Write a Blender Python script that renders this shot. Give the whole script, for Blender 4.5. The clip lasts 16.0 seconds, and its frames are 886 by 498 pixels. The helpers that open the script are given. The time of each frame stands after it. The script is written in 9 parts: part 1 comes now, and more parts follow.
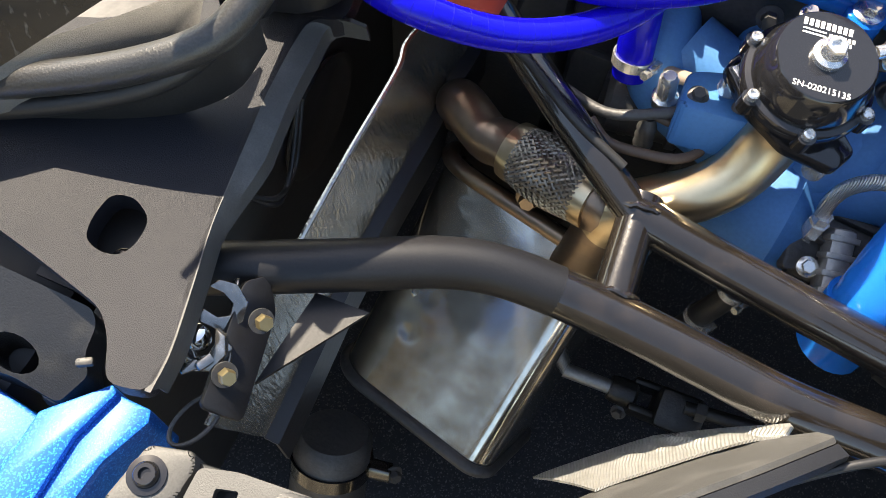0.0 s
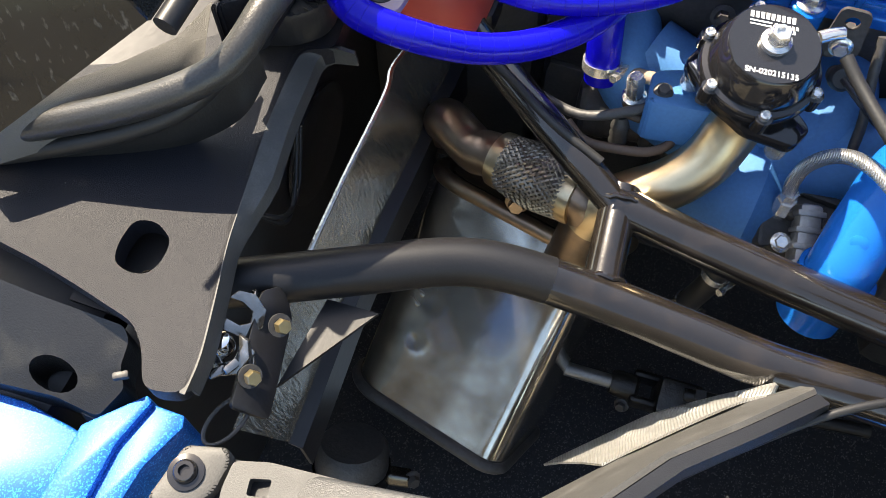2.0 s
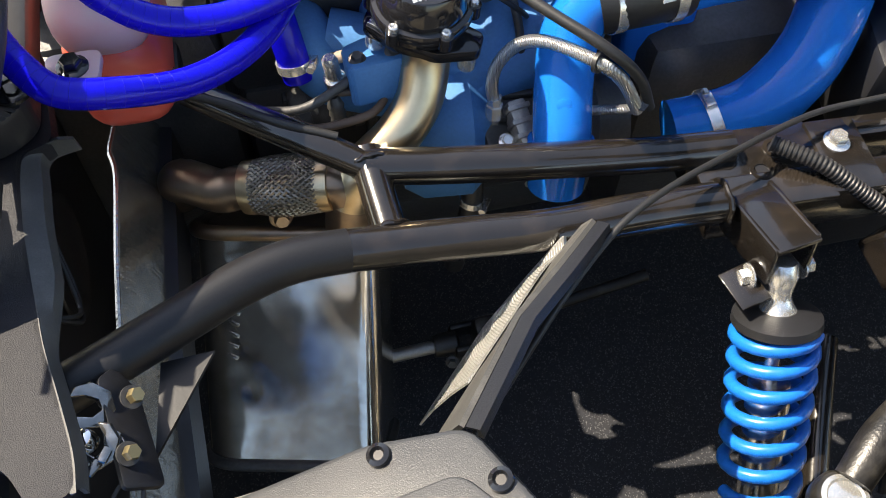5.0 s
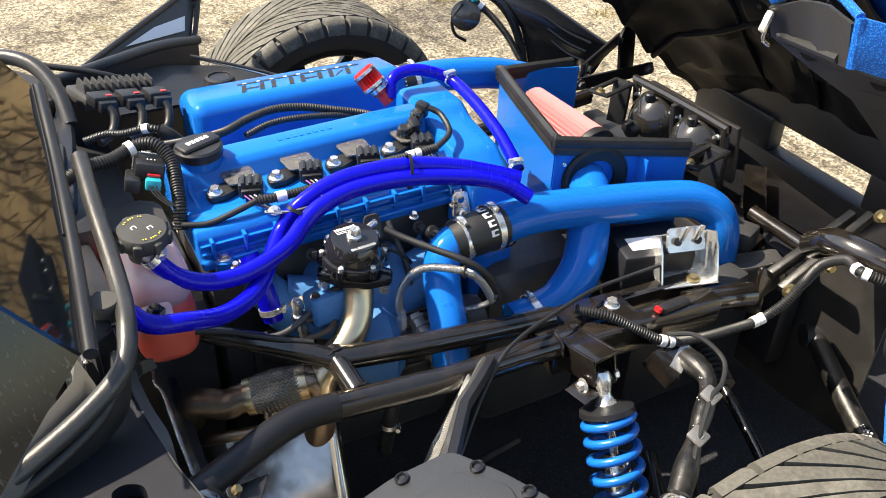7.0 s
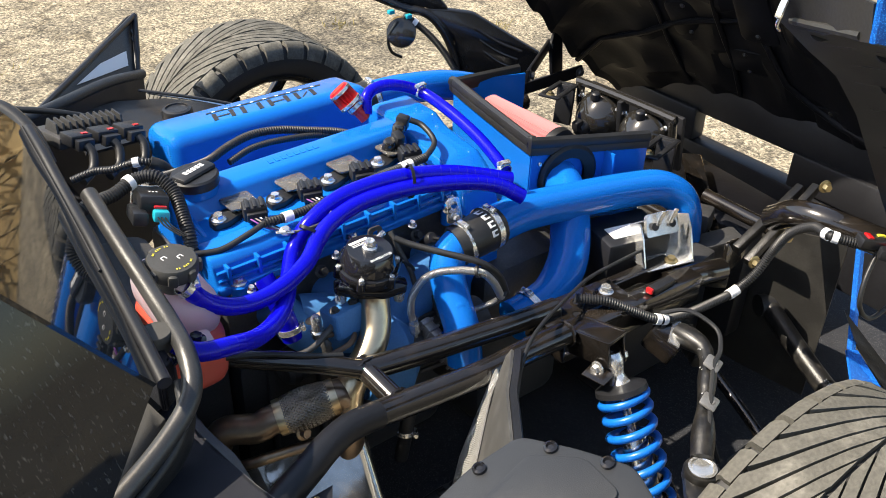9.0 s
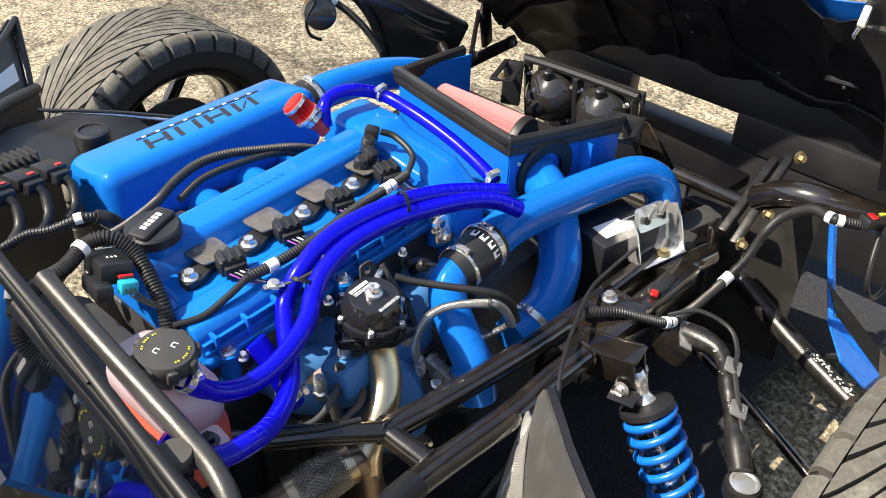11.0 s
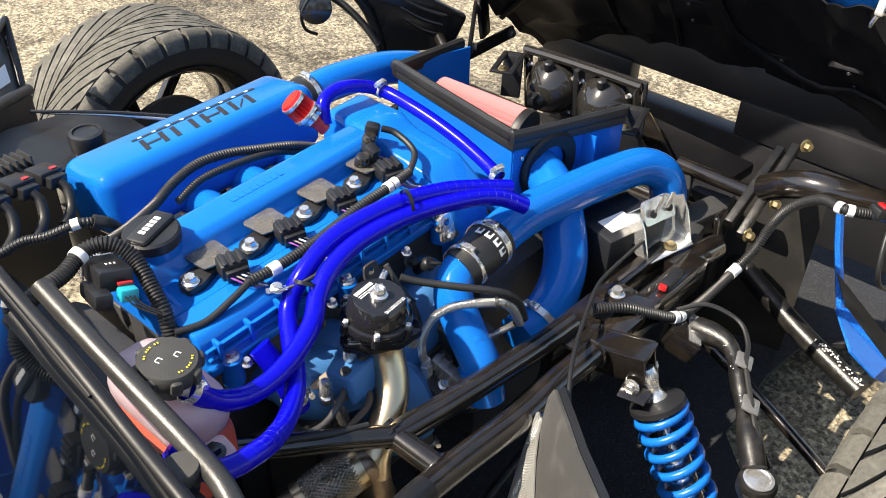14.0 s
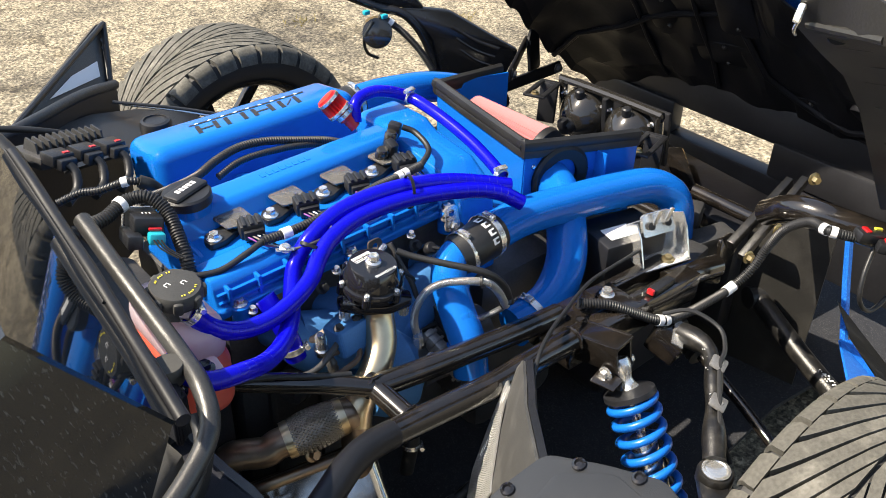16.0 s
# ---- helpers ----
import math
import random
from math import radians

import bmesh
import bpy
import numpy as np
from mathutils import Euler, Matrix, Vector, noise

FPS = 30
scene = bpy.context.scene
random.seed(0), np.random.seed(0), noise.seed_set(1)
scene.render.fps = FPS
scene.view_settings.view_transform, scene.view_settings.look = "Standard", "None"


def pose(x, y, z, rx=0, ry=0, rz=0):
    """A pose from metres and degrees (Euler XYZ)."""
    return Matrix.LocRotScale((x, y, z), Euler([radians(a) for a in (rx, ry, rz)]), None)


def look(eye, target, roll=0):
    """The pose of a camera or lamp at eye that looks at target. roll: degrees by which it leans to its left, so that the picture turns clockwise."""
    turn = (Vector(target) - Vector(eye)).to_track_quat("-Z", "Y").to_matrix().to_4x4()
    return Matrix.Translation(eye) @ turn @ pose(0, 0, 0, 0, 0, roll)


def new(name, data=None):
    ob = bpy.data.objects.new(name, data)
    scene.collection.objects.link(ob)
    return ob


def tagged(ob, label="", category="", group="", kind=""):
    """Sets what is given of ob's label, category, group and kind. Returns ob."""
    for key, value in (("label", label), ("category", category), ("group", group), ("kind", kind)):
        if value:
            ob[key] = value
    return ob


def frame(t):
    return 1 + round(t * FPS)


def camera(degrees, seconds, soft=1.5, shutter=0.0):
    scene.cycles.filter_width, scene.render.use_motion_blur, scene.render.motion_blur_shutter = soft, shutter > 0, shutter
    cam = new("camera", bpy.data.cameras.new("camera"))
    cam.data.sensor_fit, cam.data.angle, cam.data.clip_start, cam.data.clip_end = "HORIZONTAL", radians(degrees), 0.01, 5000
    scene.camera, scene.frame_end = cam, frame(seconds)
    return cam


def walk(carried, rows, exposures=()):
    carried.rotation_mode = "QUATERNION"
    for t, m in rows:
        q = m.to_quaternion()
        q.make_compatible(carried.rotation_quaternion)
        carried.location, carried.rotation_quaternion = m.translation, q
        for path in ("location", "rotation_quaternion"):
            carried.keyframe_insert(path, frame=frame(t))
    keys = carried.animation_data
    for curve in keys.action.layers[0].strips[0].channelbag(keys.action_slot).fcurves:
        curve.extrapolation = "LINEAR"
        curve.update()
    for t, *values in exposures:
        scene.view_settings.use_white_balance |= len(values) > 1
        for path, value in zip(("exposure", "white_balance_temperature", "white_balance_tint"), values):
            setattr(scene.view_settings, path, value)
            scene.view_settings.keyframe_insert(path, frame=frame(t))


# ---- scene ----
cam = camera(52.3, 16.0, 0.9)
# seconds, place in metres, turn in degrees
ROWS = [
    (0.0, 0.0423, -0.6302, 1.1920, 24.04, -1.82, 23.78),
    (0.5, 0.0442, -0.6294, 1.2014, 24.47, -1.53, 22.82),
    (1.0, 0.0477, -0.6406, 1.2093, 25.02, -0.90, 21.51),
    (1.5, 0.0558, -0.6569, 1.2243, 25.83, -0.25, 20.18),
    (2.0, 0.0600, -0.6778, 1.2279, 26.69, 0.04, 19.49),
    (2.5, 0.0597, -0.6635, 1.2343, 28.52, -0.17, 18.53),
    (3.0, 0.0644, -0.6562, 1.2415, 29.94, -0.62, 17.97),
    (3.5, 0.0721, -0.6598, 1.2442, 30.10, -0.73, 16.23),
    (4.0, 0.0776, -0.6916, 1.2147, 29.22, 0.55, 8.14),
    (4.2, 0.0837, -0.7047, 1.1907, 28.99, 0.35, 3.69),
    (6.3, -0.1920, -1.0062, 1.3700, 48.04, -0.89, -27.06),
    (6.5, -0.2179, -1.0486, 1.3936, 50.70, -1.10, -27.56),
    (7.0, -0.2600, -1.1751, 1.4305, 54.98, -1.86, -27.88),
    (7.5, -0.3236, -1.2128, 1.4522, 57.52, -2.31, -30.93),
    (8.0, -0.4210, -1.1810, 1.4494, 58.28, -1.27, -34.80),
    (8.5, -0.4812, -1.1666, 1.4439, 58.05, -1.16, -37.01),
    (9.0, -0.4531, -1.1108, 1.4280, 56.62, -1.54, -37.59),
    (9.2, -0.4206, -1.0634, 1.4281, 56.18, -1.56, -37.32),
    (11.3, -0.4794, -0.8265, 1.4527, 52.69, -1.78, -48.98),
    (11.5, -0.4826, -0.8238, 1.4519, 52.62, -1.75, -49.17),
    (12.0, -0.4791, -0.8144, 1.4466, 52.26, -1.42, -49.02),
    (12.5, -0.4724, -0.8065, 1.4445, 52.11, -1.37, -49.09),
    (13.0, -0.4633, -0.8025, 1.4434, 52.18, -1.42, -49.47),
    (13.5, -0.4583, -0.8012, 1.4437, 51.99, -1.17, -49.22),
    (14.0, -0.4585, -0.8069, 1.4465, 52.30, -1.13, -48.80),
    (14.5, -0.4630, -0.8642, 1.4416, 54.05, -1.49, -46.94),
    (15.0, -0.4681, -0.9726, 1.4304, 55.33, -2.08, -43.88),
    (15.5, -0.4762, -1.0228, 1.4382, 56.02, -1.82, -41.88),
    (16.0, -0.4823, -1.0360, 1.4401, 55.98, -1.29, -41.09),
]
walk(cam, [(t, pose(x, y, z, a, b, c)) for t, x, y, z, a, b, c in ROWS], [(0.0, 1.66, 7850, 10), (3.5, 1.60, 7900, 10), (6.5, 1.16, 7500, 10), (7.0, 1.14, 7500, 10), (8.0, 0.82, 7250, 10), (9.0, 0.90, 7250, 10), (11.5, 0.94, 7300, 10), (16.0, 0.94, 7300, 10)])
# ---- world ----
world = bpy.data.worlds.new("world")
scene.world = world
world.use_nodes = True
wn = world.node_tree.nodes
sky = wn.new("ShaderNodeTexSky")
sky.sky_type, sky.sun_disc = "NISHITA", False
SUN_AZ, SUN_EL = 146.0, 52.0
sky.sun_elevation, sky.sun_rotation = radians(SUN_EL), radians(90 - SUN_AZ)
world.node_tree.links.new(sky.outputs[0], wn["Background"].inputs[0])
wn["Background"].inputs[1].default_value = 0.15
sun_data = bpy.data.lights.new("sun", "SUN")
sun_data.energy, sun_data.angle, sun_data.color = 5.0, radians(0.5), (1.0, 0.95, 0.87)
sun = new("sun", sun_data)
sun_to = Vector((math.cos(radians(SUN_AZ)) * math.cos(radians(SUN_EL)), math.sin(radians(SUN_AZ)) * math.cos(radians(SUN_EL)), math.sin(radians(SUN_EL))))
sun.matrix_world = look(sun_to * 8, (0, 0, 0))
scene.view_settings.exposure = 0.75


# ---- materials ----
def material(name, color, rough=0.5, metal=0.0, coat=0.0, grain=0.0, grain_scale=200.0, bump=0.0, wear=0.0, wear_color=None, wear_scale=12.0, spec=0.5, transmission=0.0, random=0.0):
    """Principled surface with fine grain and broad wear."""
    m = bpy.data.materials.new(name)
    m.use_nodes = True
    nt = m.node_tree
    b = nt.nodes["Principled BSDF"]
    b.inputs["Roughness"].default_value, b.inputs["Metallic"].default_value = rough, metal
    b.inputs["Coat Weight"].default_value, b.inputs["Coat Roughness"].default_value = coat, 0.05
    b.inputs["Specular IOR Level"].default_value = spec
    b.inputs["Transmission Weight"].default_value = transmission
    co = nt.nodes.new("ShaderNodeTexCoord")
    fine = nt.nodes.new("ShaderNodeTexNoise")
    fine.inputs["Scale"].default_value, fine.inputs["Detail"].default_value = grain_scale, 4
    broad = nt.nodes.new("ShaderNodeTexNoise")
    broad.inputs["Scale"].default_value, broad.inputs["Detail"].default_value = wear_scale, 6
    nt.links.new(co.outputs["Object"], fine.inputs["Vector"])
    nt.links.new(co.outputs["Object"], broad.inputs["Vector"])
    ramp = nt.nodes.new("ShaderNodeValToRGB")
    ramp.color_ramp.elements[0].position, ramp.color_ramp.elements[1].position = 0.5, 0.75
    ramp.color_ramp.elements[0].color = (0, 0, 0, 1)
    ramp.color_ramp.elements[1].color = (wear, wear, wear, 1)
    nt.links.new(broad.outputs[0], ramp.inputs[0])
    mix = nt.nodes.new("ShaderNodeMix")
    mix.data_type = "RGBA"
    wc = wear_color or tuple(min(1, c * 1.8 + 0.02) for c in color)
    mix.inputs[6].default_value, mix.inputs[7].default_value = (*color, 1), (*wc, 1)
    nt.links.new(ramp.outputs[0], mix.inputs[0])
    dark = nt.nodes.new("ShaderNodeMix")
    dark.data_type, dark.blend_type = "RGBA", "MULTIPLY"
    dark.inputs[0].default_value = grain
    nt.links.new(mix.outputs[2], dark.inputs[6])
    nt.links.new(fine.outputs[0], dark.inputs[7])
    nt.links.new(dark.outputs[2], b.inputs["Base Color"])
    rr = nt.nodes.new("ShaderNodeMath")
    rr.operation = "MULTIPLY_ADD"
    nt.links.new(broad.outputs[0], rr.inputs[0])
    rr.inputs[1].default_value, rr.inputs[2].default_value = 0.25 * rough, rough * 0.88
    nt.links.new(rr.outputs[0], b.inputs["Roughness"])
    if bump:
        bp = nt.nodes.new("ShaderNodeBump")
        bp.inputs["Strength"].default_value, bp.inputs["Distance"].default_value = bump, 0.001
        nt.links.new(fine.outputs[0], bp.inputs["Height"])
        nt.links.new(bp.outputs[0], b.inputs["Normal"])
    return m


BLUE = material("blue_powder_coat", (0.0, 0.148, 0.585), 0.05, coat=0.0, grain=0.10, grain_scale=900, wear=0.12, wear_color=(0.0, 0.15, 0.62), bump=0.10, spec=0.26)
BLUE_MATT = material("blue_heat_coating", (0.045, 0.20, 0.47), 0.6, grain=0.3, grain_scale=300, wear=0.4, wear_color=(0.08, 0.26, 0.58), bump=0.1)
BLUE_BODY = material("blue_metallic_paint", (0.0, 0.125, 0.60), 0.42, metal=0.1, coat=0.15, grain=0.5, grain_scale=2500, spec=0.25)


def add_flake(mat, scale, color):
    """Metallic flake: scattered bright cells mixed over the paint colour."""
    nt = mat.node_tree
    b = nt.nodes["Principled BSDF"]
    v = nt.nodes.new("ShaderNodeTexVoronoi")
    v.inputs["Scale"].default_value = scale
    co = nt.nodes.new("ShaderNodeTexCoord")
    nt.links.new(co.outputs["Object"], v.inputs["Vector"])
    bw = nt.nodes.new("ShaderNodeRGBToBW")
    nt.links.new(v.outputs["Color"], bw.inputs[0])
    r = nt.nodes.new("ShaderNodeValToRGB")
    r.color_ramp.elements[0].position, r.color_ramp.elements[1].position = 0.62, 0.84
    nt.links.new(bw.outputs[0], r.inputs[0])
    x = nt.nodes.new("ShaderNodeMix")
    x.data_type = "RGBA"
    old = b.inputs["Base Color"].links[0].from_socket
    nt.links.new(r.outputs[0], x.inputs[0])
    nt.links.new(old, x.inputs[6])
    x.inputs[7].default_value = (*color, 1)
    nt.links.new(x.outputs[2], b.inputs["Base Color"])
    return mat


add_flake(BLUE_BODY, 1100, (0.015, 0.29, 0.88))
BLUE_SPRING = material("blue_spring_paint", (0.0, 0.17, 0.70), 0.30, coat=0.3, grain=0.3, grain_scale=300)
SILICONE = material("blue_silicone", (0.001, 0.002, 0.52), 0.20, coat=0.0, grain=0.3, grain_scale=220, spec=0.26, bump=0.12)
PLASTIC = material("black_plastic", (0.017, 0.0175, 0.020), 0.40, grain=0.4, grain_scale=900, bump=0.25, wear=0.4, wear_color=(0.042, 0.042, 0.043))
TEXTURED = material("textured_black_plastic", (0.015, 0.016, 0.022), 0.50, grain=0.5, grain_scale=1400, bump=0.5, wear=0.4, wear_color=(0.026, 0.026, 0.032), spec=0.26)
WORN_GLOSS = material("worn_glossy_plastic", (0.020, 0.020, 0.021), 0.30, grain=0.6, grain_scale=700, bump=0.35, wear=0.7, wear_color=(0.05, 0.048, 0.043), wear_scale=40)
GREY_PLASTIC = material("dark_grey_plastic", (0.034, 0.036, 0.039), 0.38, grain=0.4, grain_scale=1200, bump=0.3, wear=0.5, wear_color=(0.055, 0.055, 0.054))
FAIRING = material("sunned_grey_plastic", (0.085, 0.084, 0.080), 0.55, grain=0.6, grain_scale=900, bump=0.25, wear=0.7, wear_color=(0.16, 0.156, 0.147), wear_scale=26)
# Paler copy of the fairing grey: sunlight on the corner, put into the colour.
CORNER_LIT = material("speckled_lit_plastic", (0.17, 0.165, 0.152), 0.42, grain=0.8, grain_scale=1300, bump=0.45, wear=0.4, wear_color=(0.22, 0.21, 0.19), wear_scale=30)
LINER = material("black_liner_plastic", (0.021, 0.021, 0.024), 0.42, grain=0.4, grain_scale=120, bump=0.2, wear=0.6, wear_color=(0.05, 0.05, 0.056), wear_scale=6)
FRAME = material("black_frame_paint", (0.015, 0.0125, 0.0105), 0.20, coat=0.7, grain=0.5, grain_scale=350, bump=0.12, wear=0.8, wear_color=(0.042, 0.032, 0.024), wear_scale=26)
SATIN = material("satin_black_paint", (0.014, 0.0145, 0.017), 0.42, spec=0.4, grain=0.5, grain_scale=500, bump=0.10, wear=0.5, wear_color=(0.024, 0.024, 0.026))
HOOP = material("satin_grey_metallic_tube", (0.080, 0.079, 0.077), 0.35, metal=0.55, grain=0.5, grain_scale=600, bump=0.3, wear=0.6, wear_color=(0.115, 0.112, 0.108), wear_scale=30)
FORGED = material("dusty_forged_black", (0.014, 0.0135, 0.013), 0.34, grain=0.5, grain_scale=400, bump=0.4, wear=0.9, wear_color=(0.05, 0.046, 0.04), wear_scale=55)
RUBBER = material("black_rubber", (0.019, 0.019, 0.0195), 0.46, grain=0.4, grain_scale=400, bump=0.2, wear=0.5, wear_color=(0.045, 0.045, 0.043))
STOP_RUBBER = material("dusty_grey_rubber", (0.055, 0.053, 0.048), 0.75, grain=0.4, grain_scale=300, bump=0.2, wear=0.5, wear_color=(0.09, 0.085, 0.075))
SIDEWALL = material("tyre_sidewall", (0.030, 0.029, 0.027), 0.62, grain=0.4, grain_scale=300, bump=0.2, wear=0.6, wear_color=(0.055, 0.052, 0.047), wear_scale=7)
TYRE = material("tyre_rubber", (0.140, 0.132, 0.110), 0.85, grain=0.7, grain_scale=180, bump=0.6, wear=0.9, wear_color=(0.29, 0.272, 0.228), wear_scale=22)
CONDUIT = material("black_conduit", (0.02, 0.02, 0.021), 0.45, grain=0.2)
STEEL = material("polished_stainless", (0.72, 0.71, 0.68), 0.20, metal=0.95, grain=0.25, grain_scale=45, wear=0.6, wear_color=(0.58, 0.55, 0.50), bump=0.15)
WARM_STEEL = material("heat_tinted_stainless", (0.68, 0.56, 0.37), 0.30, metal=0.97, grain=0.25, grain_scale=80, wear=0.8, wear_color=(0.50, 0.33, 0.18), wear_scale=18, bump=0.1)
def brushed(name, color, rough):
    """Bare sheet with long rolling streaks and cross scratches."""
    m = material(name, color, rough, metal=0.88, grain=0.2, grain_scale=150, wear=0.7, wear_color=(0.40, 0.38, 0.33), wear_scale=30)
    nt = m.node_tree
    co = nt.nodes.new("ShaderNodeTexCoord")
    mp = nt.nodes.new("ShaderNodeMapping")
    mp.inputs["Scale"].default_value = (60.0, 260.0, 70.0)
    mp.inputs["Rotation"].default_value = (0.5, 0.0, 0.12)
    ns = nt.nodes.new("ShaderNodeTexNoise")
    ns.inputs["Scale"].default_value, ns.inputs["Detail"].default_value = 1.0, 6.0
    bp = nt.nodes.new("ShaderNodeBump")
    bp.inputs["Strength"].default_value, bp.inputs["Distance"].default_value = 0.5, 0.002
    nt.links.new(co.outputs["Object"], mp.inputs["Vector"])
    nt.links.new(mp.outputs[0], ns.inputs["Vector"])
    nt.links.new(ns.outputs[0], bp.inputs["Height"])
    nt.links.new(bp.outputs[0], nt.nodes["Principled BSDF"].inputs["Normal"])
    return m


ALU = brushed("rolled_aluminium", (0.58, 0.56, 0.50), 0.20)
MUFFLER_STEEL = material("polished_muffler_stainless", (0.70, 0.67, 0.61), 0.14, metal=0.95, grain=0.45, grain_scale=60, wear=0.8, wear_color=(0.34, 0.31, 0.27), wear_scale=22, bump=0.12)
CHROME = material("zinc_plated_steel", (0.80, 0.80, 0.78), 0.24, metal=0.8, grain=0.15, grain_scale=200, wear=0.4, wear_color=(0.62, 0.60, 0.55), wear_scale=60)
GOLD = material("yellow_zinc", (0.40, 0.32, 0.17), 0.33, metal=0.85, grain=0.2)
LATCH_STEEL = material("worn_latch_steel", (0.34, 0.33, 0.31), 0.22, metal=0.9, grain=0.5, grain_scale=250, wear=0.9, wear_color=(0.75, 0.74, 0.72), wear_scale=90)
POLISHED = material("polished_chrome", (0.85, 0.85, 0.84), 0.07, metal=1.0, grain=0.1)
CAST = material("dark_cast_metal", (0.075, 0.075, 0.076), 0.5, metal=0.35, grain=0.5, grain_scale=250, bump=0.5, wear=0.6, wear_color=(0.15, 0.14, 0.13))
ANODIZED = material("black_anodised_aluminium", (0.016, 0.016, 0.018), 0.10, grain=0.3, grain_scale=600, spec=0.6)
WHITE = material("white_print", (0.8, 0.8, 0.8), 0.5)
# For black print, and for the painted dark of holes, slots and bores.
PRINT_HOLE_BLACK = material("print_and_hole_black", (0.012, 0.012, 0.014), 0.45)
YELLOW = material("yellow_print", (0.7, 0.6, 0.05), 0.5)
RED = material("red_anodised", (0.55, 0.012, 0.015), 0.3, coat=0.3)
PINK = material("pink_filter_pleats", (0.62, 0.20, 0.20), 0.8, grain=0.3, grain_scale=500)
TAN = material("tan_sleeve", (0.32, 0.25, 0.2), 0.7, grain=0.4)
TEAL = material("teal_connector", (0.0, 0.35, 0.45), 0.4)
GLASS = material("dark_tinted_screen", (0.022, 0.024, 0.025), 0.03, spec=0.55, grain=0.7, grain_scale=900)
SIDE_GLASS = material("dark_side_screen", (0.010, 0.011, 0.012), 0.06, spec=0.4, wear=0.3, wear_color=(0.03, 0.03, 0.03))


def streaks(m, color):
    """Reflection of upright grass put into a pane's colour as pale vertical streaks."""
    nt = m.node_tree
    b = nt.nodes["Principled BSDF"]
    co, mp, ns = nt.nodes.new("ShaderNodeTexCoord"), nt.nodes.new("ShaderNodeMapping"), nt.nodes.new("ShaderNodeTexNoise")
    mp.inputs["Scale"].default_value = (260.0, 260.0, 34.0)
    ns.inputs["Scale"].default_value, ns.inputs["Detail"].default_value = 1.0, 5.0
    r = nt.nodes.new("ShaderNodeValToRGB")
    r.color_ramp.elements[0].position, r.color_ramp.elements[1].position = 0.60, 0.78
    x = nt.nodes.new("ShaderNodeMix")
    x.data_type = "RGBA"
    old = b.inputs["Base Color"].links[0].from_socket
    nt.links.new(co.outputs["Object"], mp.inputs["Vector"])
    nt.links.new(mp.outputs[0], ns.inputs["Vector"])
    nt.links.new(ns.outputs[0], r.inputs[0])
    nt.links.new(r.outputs[0], x.inputs[0])
    nt.links.new(old, x.inputs[6])
    x.inputs[7].default_value = (*color, 1)
    nt.links.new(x.outputs[2], b.inputs["Base Color"])


streaks(SIDE_GLASS, (0.13, 0.125, 0.11))
BLUED = material("blued_stainless", (0.30, 0.22, 0.16), 0.33, metal=0.85, grain=0.3, grain_scale=80, wear=0.9, wear_color=(0.45, 0.33, 0.2), wear_scale=20)
LAMP = material("smoked_lamp_housing", (0.026, 0.024, 0.021), 0.14, coat=0.6, grain=0.4, grain_scale=200)
TANK = material("translucent_white_tank", (0.72, 0.58, 0.62), 0.35, transmission=0.45, wear=0.7, wear_color=(0.66, 0.40, 0.42), wear_scale=25)
COOLANT = material("red_coolant_behind_plastic", (0.62, 0.09, 0.06), 0.4, coat=0.2)


